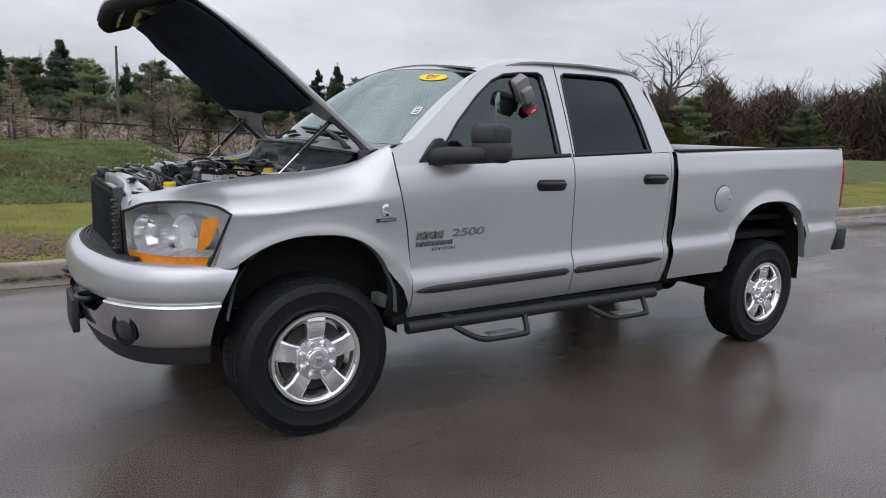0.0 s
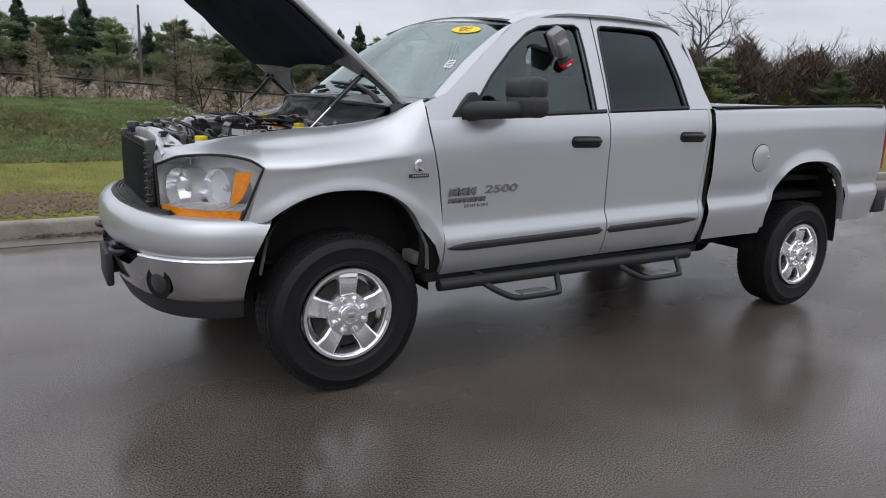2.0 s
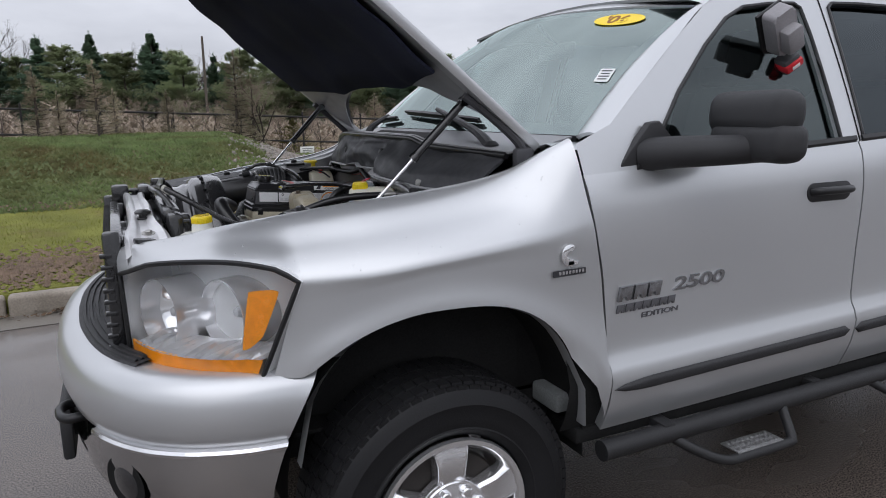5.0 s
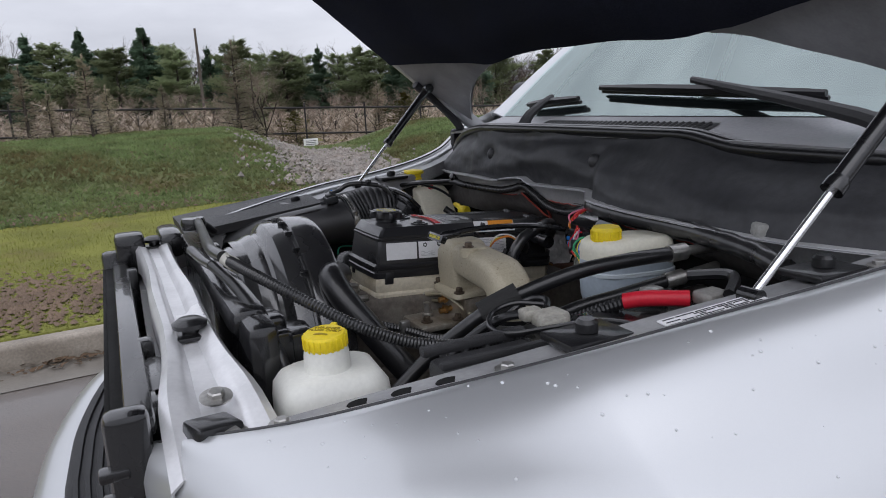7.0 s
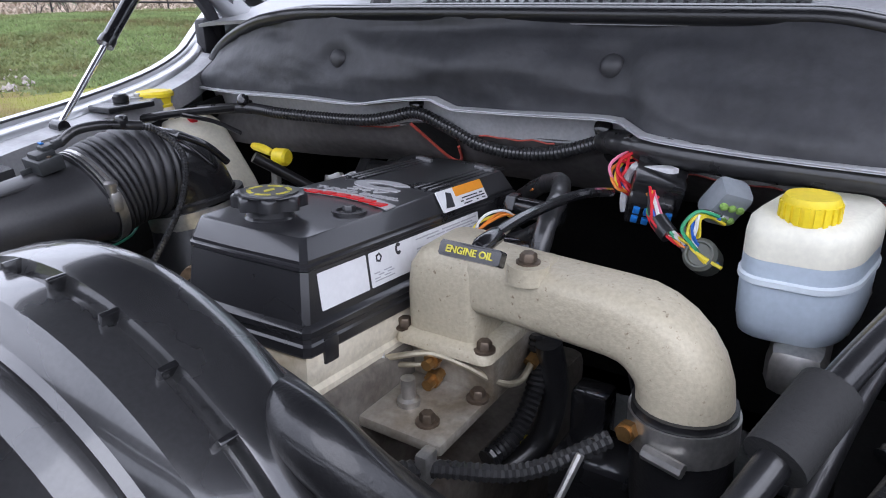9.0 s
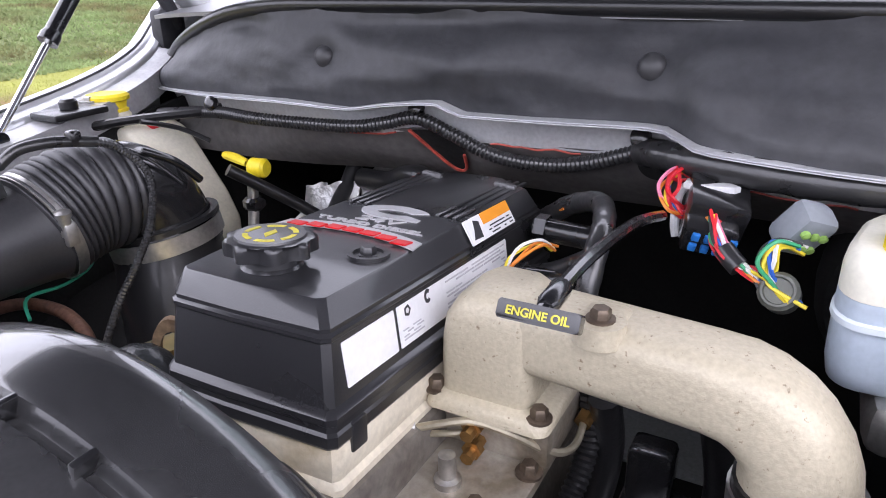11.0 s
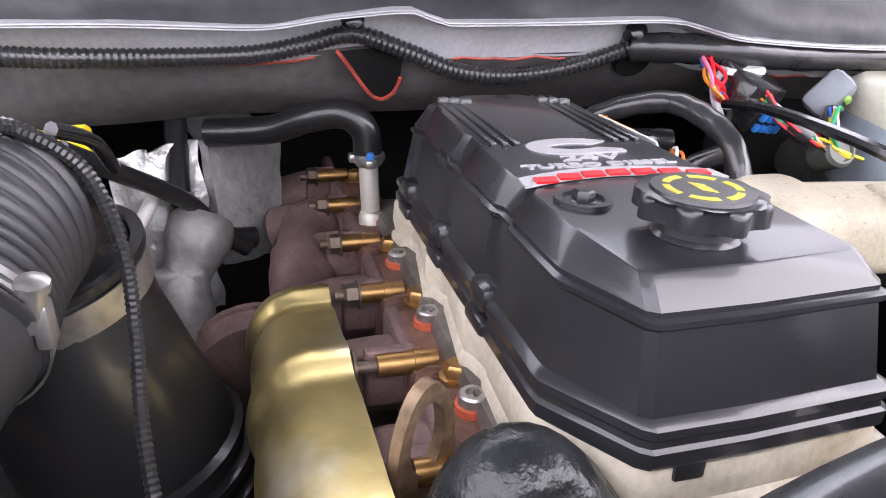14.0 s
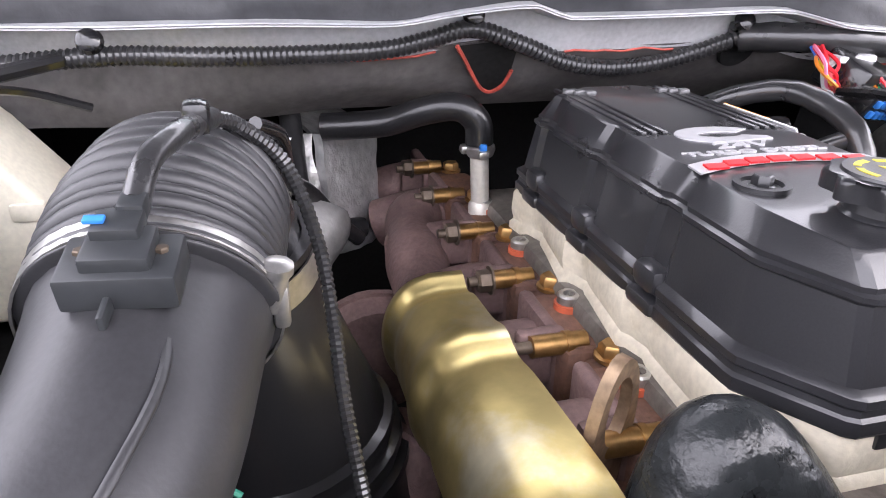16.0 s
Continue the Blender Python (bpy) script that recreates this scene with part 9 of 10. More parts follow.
def on_lower(y, z):
    """A place on the lower insulation at y and about height z."""
    u = (y + 0.75) / 1.5
    a, b = lower_pt(u, 0.0).z, lower_pt(u, 1.0).z
    return lower_pt(u, max(0.0, min(1.0, (a - z) / (a - b)))) + V((-0.007, 0, 0))


bm = bmesh.new()
sheet(bm, lower_pt, 90, 10, 0.01)
lowb = part("lower_blanket", bm, mat("firewall_felt", (0.105, 0.098, 0.095), 0.62, var=0.3, scale=9, bump=0.4, bscale=80, alt=(0.070, 0.064, 0.060), alt_scale=7.0), truck, "lower firewall insulation with cut-outs", 60)
bm = bmesh.new()
for y0, y1, w in ((-0.42, -0.36, 0.0012), (-0.02, 0.10, 0.0013), (0.24, 0.44, 0.0013), (-0.30, -0.19, 0.0011)):
    tube(bm, [lower_pt((y + 0.75) / 1.5, 0.03) + V((-0.010, 0, 0.003 * noise.noise(V((y * 40, 0, 0))))) for y in np.linspace(y0, y1, 12)], w, 5, 0)
pieces("sealant_line", bm, SEALRED, lowb, "red sealant showing at the edge")
bm = bmesh.new()
hole = [(0.218, 1.228), (0.206, 1.206), (0.192, 1.186), (0.180, 1.170), (0.170, 1.162), (0.160, 1.162), (0.152, 1.172), (0.149, 1.190), (0.150, 1.212), (0.154, 1.230)]
rim_pts = [on_lower(y, z) for y, z in hole]
mid = sum(rim_pts, V()) / len(rim_pts)
vs_ = [bm.verts.new(p) for p in rim_pts] + [bm.verts.new(mid + V((0.004, 0, 0)))]
for i in range(len(hole)):
    bm.faces.new((vs_[i], vs_[(i + 1) % len(hole)], vs_[-1]))
part("cut_out", bm, SHADOWBLK, lowb, "dark triangular cut-out")
bm = bmesh.new()
tube(bm, [p + V((-0.001, 0, 0)) for p in rim_pts[:8]], 0.0024, 5, 4)
part("sealant_line", bm, SEALRED, lowb, "red edge of the cut-out")
bm = bmesh.new()
lathe(bm, [(0.022, 0), (0.020, 0.004), (0.0, 0.004)], 20, axis_m(on_lower(-0.105, 1.214) + V((0.002, 0, 0)), (-1, 0, -0.5)), caps=False)
part("grommet_hole", bm, SHADOWBLK, lowb, "dark hole in the insulation")
# black inner fenders, plus added dark back and floor sheets for the bay's shade
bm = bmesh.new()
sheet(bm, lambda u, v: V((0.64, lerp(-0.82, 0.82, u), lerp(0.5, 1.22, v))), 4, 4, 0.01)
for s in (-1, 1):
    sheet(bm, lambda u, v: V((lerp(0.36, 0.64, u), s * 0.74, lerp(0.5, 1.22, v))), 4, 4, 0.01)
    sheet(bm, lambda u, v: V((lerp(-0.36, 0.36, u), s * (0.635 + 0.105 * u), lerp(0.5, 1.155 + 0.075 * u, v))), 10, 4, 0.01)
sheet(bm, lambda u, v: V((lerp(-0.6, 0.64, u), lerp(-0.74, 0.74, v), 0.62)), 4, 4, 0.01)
part("inner_fender", bm, SHADOWBLK, truck, "black inner fenders, with dark back and floor sheets as the bay's shade")
# harness along the firewall
bm = bmesh.new()
ribbed(bm, [(0.20, 0.70, 1.205), (0.182, 0.553, 1.222), (0.165, 0.46, 1.224), (0.178, 0.385, 1.221), (0.186, 0.30, 1.222), (0.192, 0.25, 1.230), (0.194, 0.203, 1.240), (0.192, 0.15, 1.224), (0.192, 0.10, 1.205), (0.193, 0.045, 1.198), (0.188, -0.02, 1.206), (0.176, -0.092, 1.232)], 0.0085, 0.006, 0.10, 10, 12)
har = part("firewall_harness", bm, TAPE, truck, "ribbed wiring harness along the firewall")
bm = bmesh.new()
tube(bm, [(0.176, -0.092, 1.232), (0.140, -0.135, 1.238), (0.118, -0.178, 1.240), (0.115, -0.25, 1.236), (0.118, -0.344, 1.234), (0.11, -0.45, 1.232), (0.10, -0.55, 1.225), (0.08, -0.62, 1.215)], 0.0155, 12, 8, rfun=lambda k: 1 + 0.05 * math.sin(k * 90))
part("harness_trunk", bm, TAPE, har, "thick taped harness trunk")
for p in ((0.196, 0.203, 1.253), (0.172, -0.090, 1.248), (0.178, 0.553, 1.236)):
    bm = bmesh.new()
    lathe(bm, [(0.010, -0.004), (0.012, 0.0), (0.010, 0.006), (0.005, 0.009)], 14, axis_m(p, (-1, 0, 0.5)))
    box(bm, (p[0] + 0.008, p[1], p[2] - 0.012), (0.012, 0.018, 0.024), 0.004)
    part("harness_clip", bm, PLASTIC, har, "black harness clip")
bm = bmesh.new()
tube(bm, [(0.02, 0.74, 1.20), (0.10, 0.66, 1.215), (0.18, 0.58, 1.22)], 0.007, 8, 4)
tube(bm, [(0.10, 0.62, 1.218), (0.15, 0.60, 1.20), (0.17, 0.56, 1.18)], 0.004, 6, 4)
part("side_loom", bm, RUBBER, har)

# connectors hanging beside the brake reservoir
bm = bmesh.new()
cmx = pose(0.100, -0.182, 1.205, 10, -20, 12)
box(bm, (0, 0, 0), (0.055, 0.055, 0.040), 0.005, cmx)
box(bm, (-0.030, 0.004, -0.008), (0.03, 0.048, 0.03), 0.004, cmx)
con1 = part("engine_connector", bm, PLASTIC, truck, "black multi-pin connector with coloured wires")
bm = bmesh.new()
tube(bm, [(0.085, -0.152, 1.176), (0.088, -0.149, 1.186), (0.098, -0.147, 1.200), (0.104, -0.148, 1.214), (0.104, -0.156, 1.224)], 0.0045, 8, 5)
prism(bm, [(0.0, -0.010), (0.012, -0.014), (0.046, -0.009), (0.050, -0.002), (0.040, 0.006), (0.010, 0.010), (0.0, 0.006)], -0.003, 0.003, Matrix.Translation((0.104, -0.152, 1.225)) @ Matrix(((0, 1, 0, 0), (-1, 0, 0, 0), (0, 0, 1, 0), (0, 0, 0, 1))), 0.002)
part("connector_lever", bm, mat("lever_grey", (0.55, 0.55, 0.56), 0.45), con1, "grey locking lever")
bm = bmesh.new()
for k in range(8):
    box(bm, (-0.046, -0.016 + 0.011 * (k % 4), -0.002 - 0.012 * (k // 4)), (0.005, 0.007, 0.008), 0.001, cmx)
pieces("connector_pin", bm, BLUEC, con1, "blue pin blocks")
wires("wire", [(0.125, -0.160, 1.222), (0.118, -0.145, 1.232), (0.095, -0.138, 1.222), (0.088, -0.145, 1.205), (0.095, -0.158, 1.196)], 9, 0.0034, 5, (0, 0, 6, 2, 0, 1, 0, 0, 3), truck, "thin coloured wire", 0.0019)
wires("wire", [(0.070, -0.185, 1.205), (0.052, -0.192, 1.190), (0.040, -0.207, 1.180), (0.033, -0.228, 1.170), (0.031, -0.240, 1.163)], 14, 0.0034, 6, (0, 1, 0, 3, 4, 5, 1, 2, 7, 0, 1, 4, 5, 6), truck, "thin coloured wire", 0.0019)
bm = bmesh.new()
tube(bm, [(0.046, -0.200, 1.186), (0.040, -0.208, 1.180), (0.035, -0.216, 1.175)], 0.0095, 10, 5)
part("wire_wrap", bm, TAPE, truck, "black tape round the wire bundle")
bm = bmesh.new()
cmy = pose(0.068, -0.258, 1.208, 20, -30, 30)
box(bm, (0, 0, 0), (0.030, 0.036, 0.046), 0.008, cmy)
con2 = part("round_connector", bm, CONN, truck, "grey bulkhead connector")
bm = bmesh.new()
for k in range(6):
    lathe(bm, [(0.004, 0), (0.004, 0.004), (0.002, 0.005)], 8, cmy @ Matrix.Translation((-0.014, -0.008 + 0.009 * (k % 3), -0.009 + 0.016 * (k // 3))) @ pose(0, 0, 0, 0, -90, 0))
pieces("connector_pin", bm, mat("pin_green", (0.25, 0.42, 0.10), 0.5), con2)
wires("wire", [(0.055, -0.256, 1.195), (0.042, -0.240, 1.200), (0.030, -0.236, 1.185), (0.026, -0.246, 1.166), (0.024, -0.262, 1.156)], 7, 0.004, 7, (2, 2, 3, 4, 2, 7, 5), truck, "thin coloured wire", 0.002)

# ---- brake fluid reservoir ----
bm = bmesh.new()
shape = lambda f, z: [V((0.048 + 0.068 * f * px, -0.343 + 0.048 * f * py - 0.012 * px, z)) for px, py in rounded(2, 2, 0.62, 6)]
skin(bm, [shape(0.80, 1.105), shape(0.92, 1.110), shape(0.98, 1.125), shape(1.0, 1.150), shape(1.0, 1.186)], caps=True)
br = part("brake_reservoir", bm, FLUID, truck, "translucent brake reservoir with blue fluid", 45)
bm = bmesh.new()
skin(bm, [shape(1.0, 1.1862), shape(1.0, 1.205), shape(0.96, 1.216), shape(0.84, 1.222)], caps=True)
part("reservoir_top", bm, mat("milky_bottle", (0.70, 0.68, 0.57), 0.4, var=0.08, scale=12), br, "milky upper half of the reservoir", 45)
bm = bmesh.new()
skin(bm, [shape(1.0, 1.1625), shape(1.045, 1.164), shape(1.045, 1.169), shape(1.0, 1.1705)], caps=False)
part("reservoir_seam", bm, mat("seam_pale", (0.60, 0.66, 0.70), 0.35, var=0.05), br, "pale moulded seam", 30)
bm = bmesh.new()
rm = Matrix.Translation((0.010, -0.338, 0))
lathe(bm, [(0.022, 1.215), (0.0235, 1.219), (0.0235, 1.238), (0.0215, 1.242), (0.0, 1.242)], 30, rm, caps=False)
rcap = part("reservoir_cap", bm, YELLOW, br, "yellow brake fluid cap")
bm = bmesh.new()
for k in range(20):
    a = 2 * math.pi * k / 20
    box(bm, (0, 0, 0), (0.003, 0.004, 0.016), 0.0, rm @ Matrix.Rotation(a, 4, "Z") @ Matrix.Translation((0.0236, 0, 1.228)))
pieces("grip_rib", bm, YELLOW, br)
bm = bmesh.new()
box(bm, (0.05, -0.35, 1.085), (0.16, 0.05, 0.05), 0.015)
rod(bm, (0.12, -0.36, 1.085), (0.20, -0.37, 1.09), 0.03)
part("master_cylinder", bm, STEEL, br, "grey brake master cylinder")
bm = bmesh.new()
lathe(bm, [(0.02, -0.05), (0.11, -0.045), (0.12, -0.02), (0.12, 0.02), (0.05, 0.045)], 28, axis_m((0.25, -0.40, 1.09), (1, 0, 0)))
part("brake_booster", bm, SHADOWBLK, truck, "black brake booster drum")
bm = bmesh.new()
lathe(bm, [(0.016, -0.02), (0.017, 0.008), (0.014, 0.012), (0.012, 0.012), (0.011, 0.009), (0.0, 0.009)], 20, axis_m((0.032, -0.250, 1.160), (-0.8, 0.1, 0.5)), caps=False)
part("vacuum_plug", bm, mat("plug_grey", (0.12, 0.125, 0.105), 0.4), truck, "round grey plug")

# ---- hoses on the driver's side ----
bm = bmesh.new()
tube(bm, [(0.050, -0.438, 1.208), (-0.03, -0.432, 1.208), (-0.10, -0.416, 1.200), (-0.17, -0.388, 1.176), (-0.235, -0.362, 1.145), (-0.31, -0.330, 1.085), (-0.37, -0.33, 1.04)], 0.0112, 14, 6)
tube(bm, [(0.042, -0.440, 1.166), (-0.03, -0.422, 1.152), (-0.10, -0.402, 1.138), (-0.18, -0.385, 1.110), (-0.26, -0.37, 1.06)], 0.0105, 14, 6)
hs = part("refrigerant_hose", bm, RUBBER, truck, "thick black refrigerant hoses")
bm = bmesh.new()
rod(bm, (-0.186, -0.381, 1.169), (-0.240, -0.360, 1.142), 0.0205, 24)
part("foam_sleeve", bm, mat("foam_black", (0.018, 0.018, 0.018), 0.75, var=0.2, bump=0.4, bscale=300), hs, "black foam sleeve")
bm = bmesh.new()
rod(bm, (0.050, -0.438, 1.208), (0.080, -0.441, 1.209), 0.0135, 16)
rod(bm, (0.080, -0.441, 1.209), (0.16, -0.45, 1.21), 0.008, 12)
rod(bm, (0.042, -0.440, 1.166), (0.072, -0.447, 1.171), 0.0125, 16)
rod(bm, (0.072, -0.447, 1.171), (0.15, -0.44, 1.175), 0.008, 12)
part("hose_crimp", bm, STEEL, hs, "bright crimped hose ends")
bm = bmesh.new()
ribbed(bm, [(-0.566, -0.172, 1.238), (-0.548, -0.225, 1.230), (-0.522, -0.275, 1.216), (-0.482, -0.322, 1.192), (-0.425, -0.362, 1.158), (-0.355, -0.388, 1.130), (-0.28, -0.402, 1.118), (-0.20, -0.425, 1.120), (-0.12, -0.450, 1.125)], 0.0082, 0.0050, 0.09, 10, 12)
lm1 = part("battery_loom", bm, TAPE, truck, "heavy ribbed loom across the bay")
bm = bmesh.new()
rod(bm, (-0.572, -0.166, 1.242), (-0.551, -0.184, 1.226), 0.0098, 16)
lathe(bm, [(0.0108, -0.004), (0.0108, 0.004)], 16, axis_m((-0.560, -0.177, 1.233), (0.7, -0.6, -0.5)))
part("loom_collar", bm, mat("collar_white", (0.55, 0.54, 0.48), 0.5, var=0.15), lm1, "off-white loom collar")
bm = bmesh.new()
tube(bm, [(-0.572, -0.165, 1.243), (-0.578, -0.08, 1.240), (-0.570, 0.05, 1.232), (-0.555, 0.25, 1.222), (-0.54, 0.42, 1.212), (-0.50, 0.52, 1.17)], 0.0095, 12, 8)
part("heater_pipe", bm, RUBBER, lm1, "black hose along the radiator top")
bm = bmesh.new()
tube(bm, [(-0.585, -0.13, 1.225), (-0.565, -0.20, 1.205), (-0.545, -0.29, 1.165), (-0.53, -0.335, 1.11), (-0.53, -0.345, 1.02)], 0.008, 10, 8)
tube(bm, [(-0.60, 0.02, 1.225), (-0.592, -0.06, 1.222), (-0.585, -0.13, 1.225)], 0.008, 10, 6)
part("overflow_hose", bm, RUBBER, truck, "thin black overflow hose")
bm = bmesh.new()
tube(bm, [(-0.35, -0.02, 1.150), (-0.385, -0.09, 1.172), (-0.398, -0.135, 1.172), (-0.388, -0.168, 1.142), (-0.355, -0.200, 1.090), (-0.31, -0.24, 1.02)], 0.022, 18, 6)
part("radiator_hose", bm, RUBBER, truck, "thick black upper radiator hose")
bm = bmesh.new()
ribbed(bm, [(-0.32, -0.075, 1.065), (-0.268, -0.121, 1.056), (-0.225, -0.185, 1.050), (-0.18, -0.240, 1.075)], 0.0075, 0.006, 0.1, 8, 10)
lm2 = part("fuel_loom", bm, TAPE, truck, "thin ribbed loom below the horn")
bm = bmesh.new()
box(bm, (-0.268, -0.121, 1.058), (0.018, 0.012, 0.030), 0.003)
part("loom_clip", bm, STEEL, lm2, "bright loom clip")
bm = bmesh.new()
tube(bm, [(-0.07, -0.135, 1.08), (-0.06, -0.14, 1.02), (-0.07, -0.13, 0.96), (-0.11, -0.10, 0.93)], 0.014, 10, 6)
tube(bm, [(-0.05, -0.225, 1.07), (-0.045, -0.235, 1.00), (-0.06, -0.23, 0.93)], 0.015, 10, 6)
part("lower_hose", bm, RUBBER, truck, "black hose under the horn")
bm = bmesh.new()
ribbed(bm, [(-0.06, -0.12, 1.08), (-0.075, -0.125, 1.03), (-0.11, -0.12, 0.99), (-0.15, -0.11, 0.98)], 0.010, 0.006, 0.1, 8, 10)
part("lower_loom", bm, RUBBER, truck, "black ribbed loom under the horn")
bm = bmesh.new()
box(bm, (-0.075, -0.120, 0.945), (0.022, 0.018, 0.030), 0.004)
part("yellow_plug", bm, YELLOW, truck, "yellow connector low in the bay")
bm = bmesh.new()
box(bm, (-0.04, -0.175, 0.99), (0.035, 0.04, 0.07), 0.006)
box(bm, (-0.06, -0.20, 0.93), (0.08, 0.10, 0.08), 0.01)
part("fuel_module", bm, PLASTIC, truck, "black module low in the bay")
bm = bmesh.new()
rod(bm, (-0.205, -0.225, 1.07), (-0.26, -0.205, 0.99), 0.0035, 8)
part("thin_rod", bm, STEEL, truck, "thin pale metal rod")

# ---- battery and boxes beside the driver's fender ----
bm = bmesh.new()
box(bm, (-0.10, -0.550, 1.06), (0.31, 0.19, 0.19), 0.012)
bat = part("battery", bm, PLASTIC, truck, "black battery with white printed labels")
bm = bmesh.new()
bmm = Matrix.Translation((-0.13, -0.560, 1.156)) @ pose(0, 0, 0, 0, 0, -20)
merged(bm, bars(0.085, 0.030, 5, 13, bmm, 0.9, 0.0012))
merged(bm, bars(0.085, 0.030, 5, 14, bmm @ pose(0.125, 0.006, 0), 0.9, 0.0012))
pieces("battery_print", bm, LABEL, bat, "white unreadable print")
bm = bmesh.new()
box(bm, (-0.040, -0.500, 1.172), (0.030, 0.024, 0.026), 0.005)
part("battery_clamp", bm, STEEL, bat, "grey lead battery clamp")
bm = bmesh.new()
box(bm, (-0.212, -0.498, 1.170), (0.044, 0.040, 0.022), 0.008)
box(bm, (-0.230, -0.478, 1.174), (0.030, 0.022, 0.018), 0.006)
box(bm, (-0.225, -0.522, 1.172), (0.040, 0.022, 0.018), 0.007)
part("battery_clamp", bm, mat("worn_lead", (0.40, 0.385, 0.34), 0.5, metal=0.3, var=0.25, scale=50), bat, "grey lead battery clamp")
bm = bmesh.new()
tube(bm, [(-0.082, -0.490, 1.168), (-0.060, -0.512, 1.174), (-0.018, -0.550, 1.176)], 0.0115, 12, 5)
part("red_cable_boot", bm, REDGRIP, bat, "red cable sleeve")
bm = bmesh.new()
ribbed(bm, [(-0.080, -0.492, 1.168), (-0.115, -0.462, 1.150), (-0.17, -0.42, 1.12)], 0.009, 0.006, 0.1, 8, 8)
tube(bm, [(-0.225, -0.480, 1.174), (-0.255, -0.455, 1.168), (-0.285, -0.43, 1.145), (-0.32, -0.41, 1.11)], 0.0065, 10, 6)
tube(bm, [(-0.205, -0.475, 1.182), (-0.235, -0.448, 1.182), (-0.268, -0.445, 1.174), (-0.292, -0.478, 1.168), (-0.285, -0.515, 1.168), (-0.235, -0.535, 1.172), (-0.18, -0.555, 1.176), (-0.16, -0.60, 1.180), (-0.17, -0.640, 1.185)], 0.0036, 8, 8)
tube(bm, [(-0.205, -0.480, 1.178), (-0.19, -0.455, 1.182), (-0.205, -0.43, 1.176), (-0.25, -0.425, 1.150), (-0.29, -0.40, 1.12)], 0.0045, 8, 8)
tube(bm, [(0.03, -0.50, 1.19), (0.05, -0.56, 1.20), (0.0, -0.60, 1.19)], 0.008, 8, 6)
pieces("battery_cable", bm, RUBBER, bat, "black battery cable")
bm = bmesh.new()
box(bm, (0.000, -0.572, 1.180), (0.040, 0.038, 0.020), 0.006)
box(bm, (0.014, -0.596, 1.180), (0.022, 0.028, 0.016), 0.005)
part("cable_clamp", bm, mat("lead_grey", (0.30, 0.29, 0.27), 0.5, metal=0.6, var=0.2, scale=40), bat, "grey lead clamp")
bm = bmesh.new()
box(bm, (-0.330, -0.560, 1.09), (0.14, 0.10, 0.14), 0.012)
fbox = part("fuse_box", bm, GRAIN, truck, "black ribbed fuse box")
bm = bmesh.new()
for k in range(4):
    box(bm, (-0.375 + 0.030 * k, -0.507, 1.115), (0.006, 0.010, 0.09), 0.002)
box(bm, (-0.330, -0.505, 1.164), (0.145, 0.016, 0.012), 0.003)
box(bm, (-0.330, -0.558, 1.164), (0.145, 0.010, 0.010), 0.003)
pieces("cover_rib", bm, GRAIN, fbox)
bm = bmesh.new()
tube(bm, [(0.165, -0.43, 1.235), (0.168, -0.465, 1.252), (0.160, -0.50, 1.254), (0.150, -0.525, 1.248)], 0.0026, 6, 6)
part("yellow_wire", bm, WIRES[2], truck, "thin yellow wire")
bm = bmesh.new()
box(bm, (0, 0, 0), (0.06, 0.026, 0.022), 0.006, pose(0.150, -0.542, 1.247, 0, 8, -25))
part("inline_connector", bm, mat("connector_pale", (0.30, 0.30, 0.285), 0.4, var=0.2, scale=40), truck, "pale grey inline connector")

# ---- washer bottle ----
bm = bmesh.new()
wsh = lambda f, z: [V((-0.488 + 0.072 * f * px + 0.004 * py, -0.402 + 0.060 * f * py, z)) for px, py in rounded(2, 2, 0.45, 6)]
skin(bm, [wsh(0.9, 0.93), wsh(1.0, 0.95), wsh(1.0, 1.095), wsh(0.97, 1.112), wsh(0.86, 1.124), wsh(0.70, 1.130)])
lathe(bm, [(0.031, 1.12), (0.029, 1.150), (0.027, 1.162)], 24, Matrix.Translation((-0.490, -0.402, 0)))
wb = part("washer_bottle", bm, TANK, truck, "milky washer fluid bottle", 45)
bm = bmesh.new()
wm = Matrix.Translation((-0.490, -0.402, 1.158)) @ pose(0, 0, 0, 4, 0, -40) @ Matrix.Diagonal((0.74, 0.74, 0.95, 1))
lathe(bm, [(0.035, 0.0), (0.037, 0.002), (0.037, 0.018), (0.034, 0.021), (0.0, 0.0225)], 30, wm, caps=False)
wcap = part("washer_cap", bm, YELLOW, wb, "yellow washer cap with embossed words")
bm = bmesh.new()
for k in range(22):
    a = 2 * math.pi * k / 22
    box(bm, (0, 0, 0), (0.004, 0.005, 0.017), 0.001, wm @ Matrix.Rotation(a, 4, "Z") @ Matrix.Translation((0.0372, 0, 0.010)))
box(bm, (0, 0.040, 0.018), (0.012, 0.014, 0.006), 0.002, wm)
pieces("grip_rib", bm, YELLOW, wb)
ink = mat("emboss_dark", (0.30, 0.22, 0.01), 0.5)
bm = text_mesh("WASHER", 0.0125, wm @ pose(0, 0.010, 0.0225), 0.0008, 0, 0, "CENTER")
merged(bm, text_mesh("FLUID ONLY", 0.0105, wm @ pose(0, 0.0, 0.0225), 0.0008, 0, 0, "CENTER"))
prism(bm, [(0.013 * math.cos(a), -0.016 + 0.007 * math.sin(a)) for a in np.linspace(0, math.pi, 12)], 0.0222, 0.0230, wm)
part("cap_lettering", bm, ink, wb, "embossed words and wiper symbol")

# ---- fan shroud, radiator, tie bar ----
SHX = Matrix(((0, 0, 1, 0), (0, 1, 0, 0.060), (-1, 0, 0, 1.0), (0, 0, 0, 1)))   # lathe axis along x


def on_shroud(prof, n=72, a0=None):
    bm = bmesh.new()
    lathe(bm, prof, n, SHX, caps=False)
    return bm


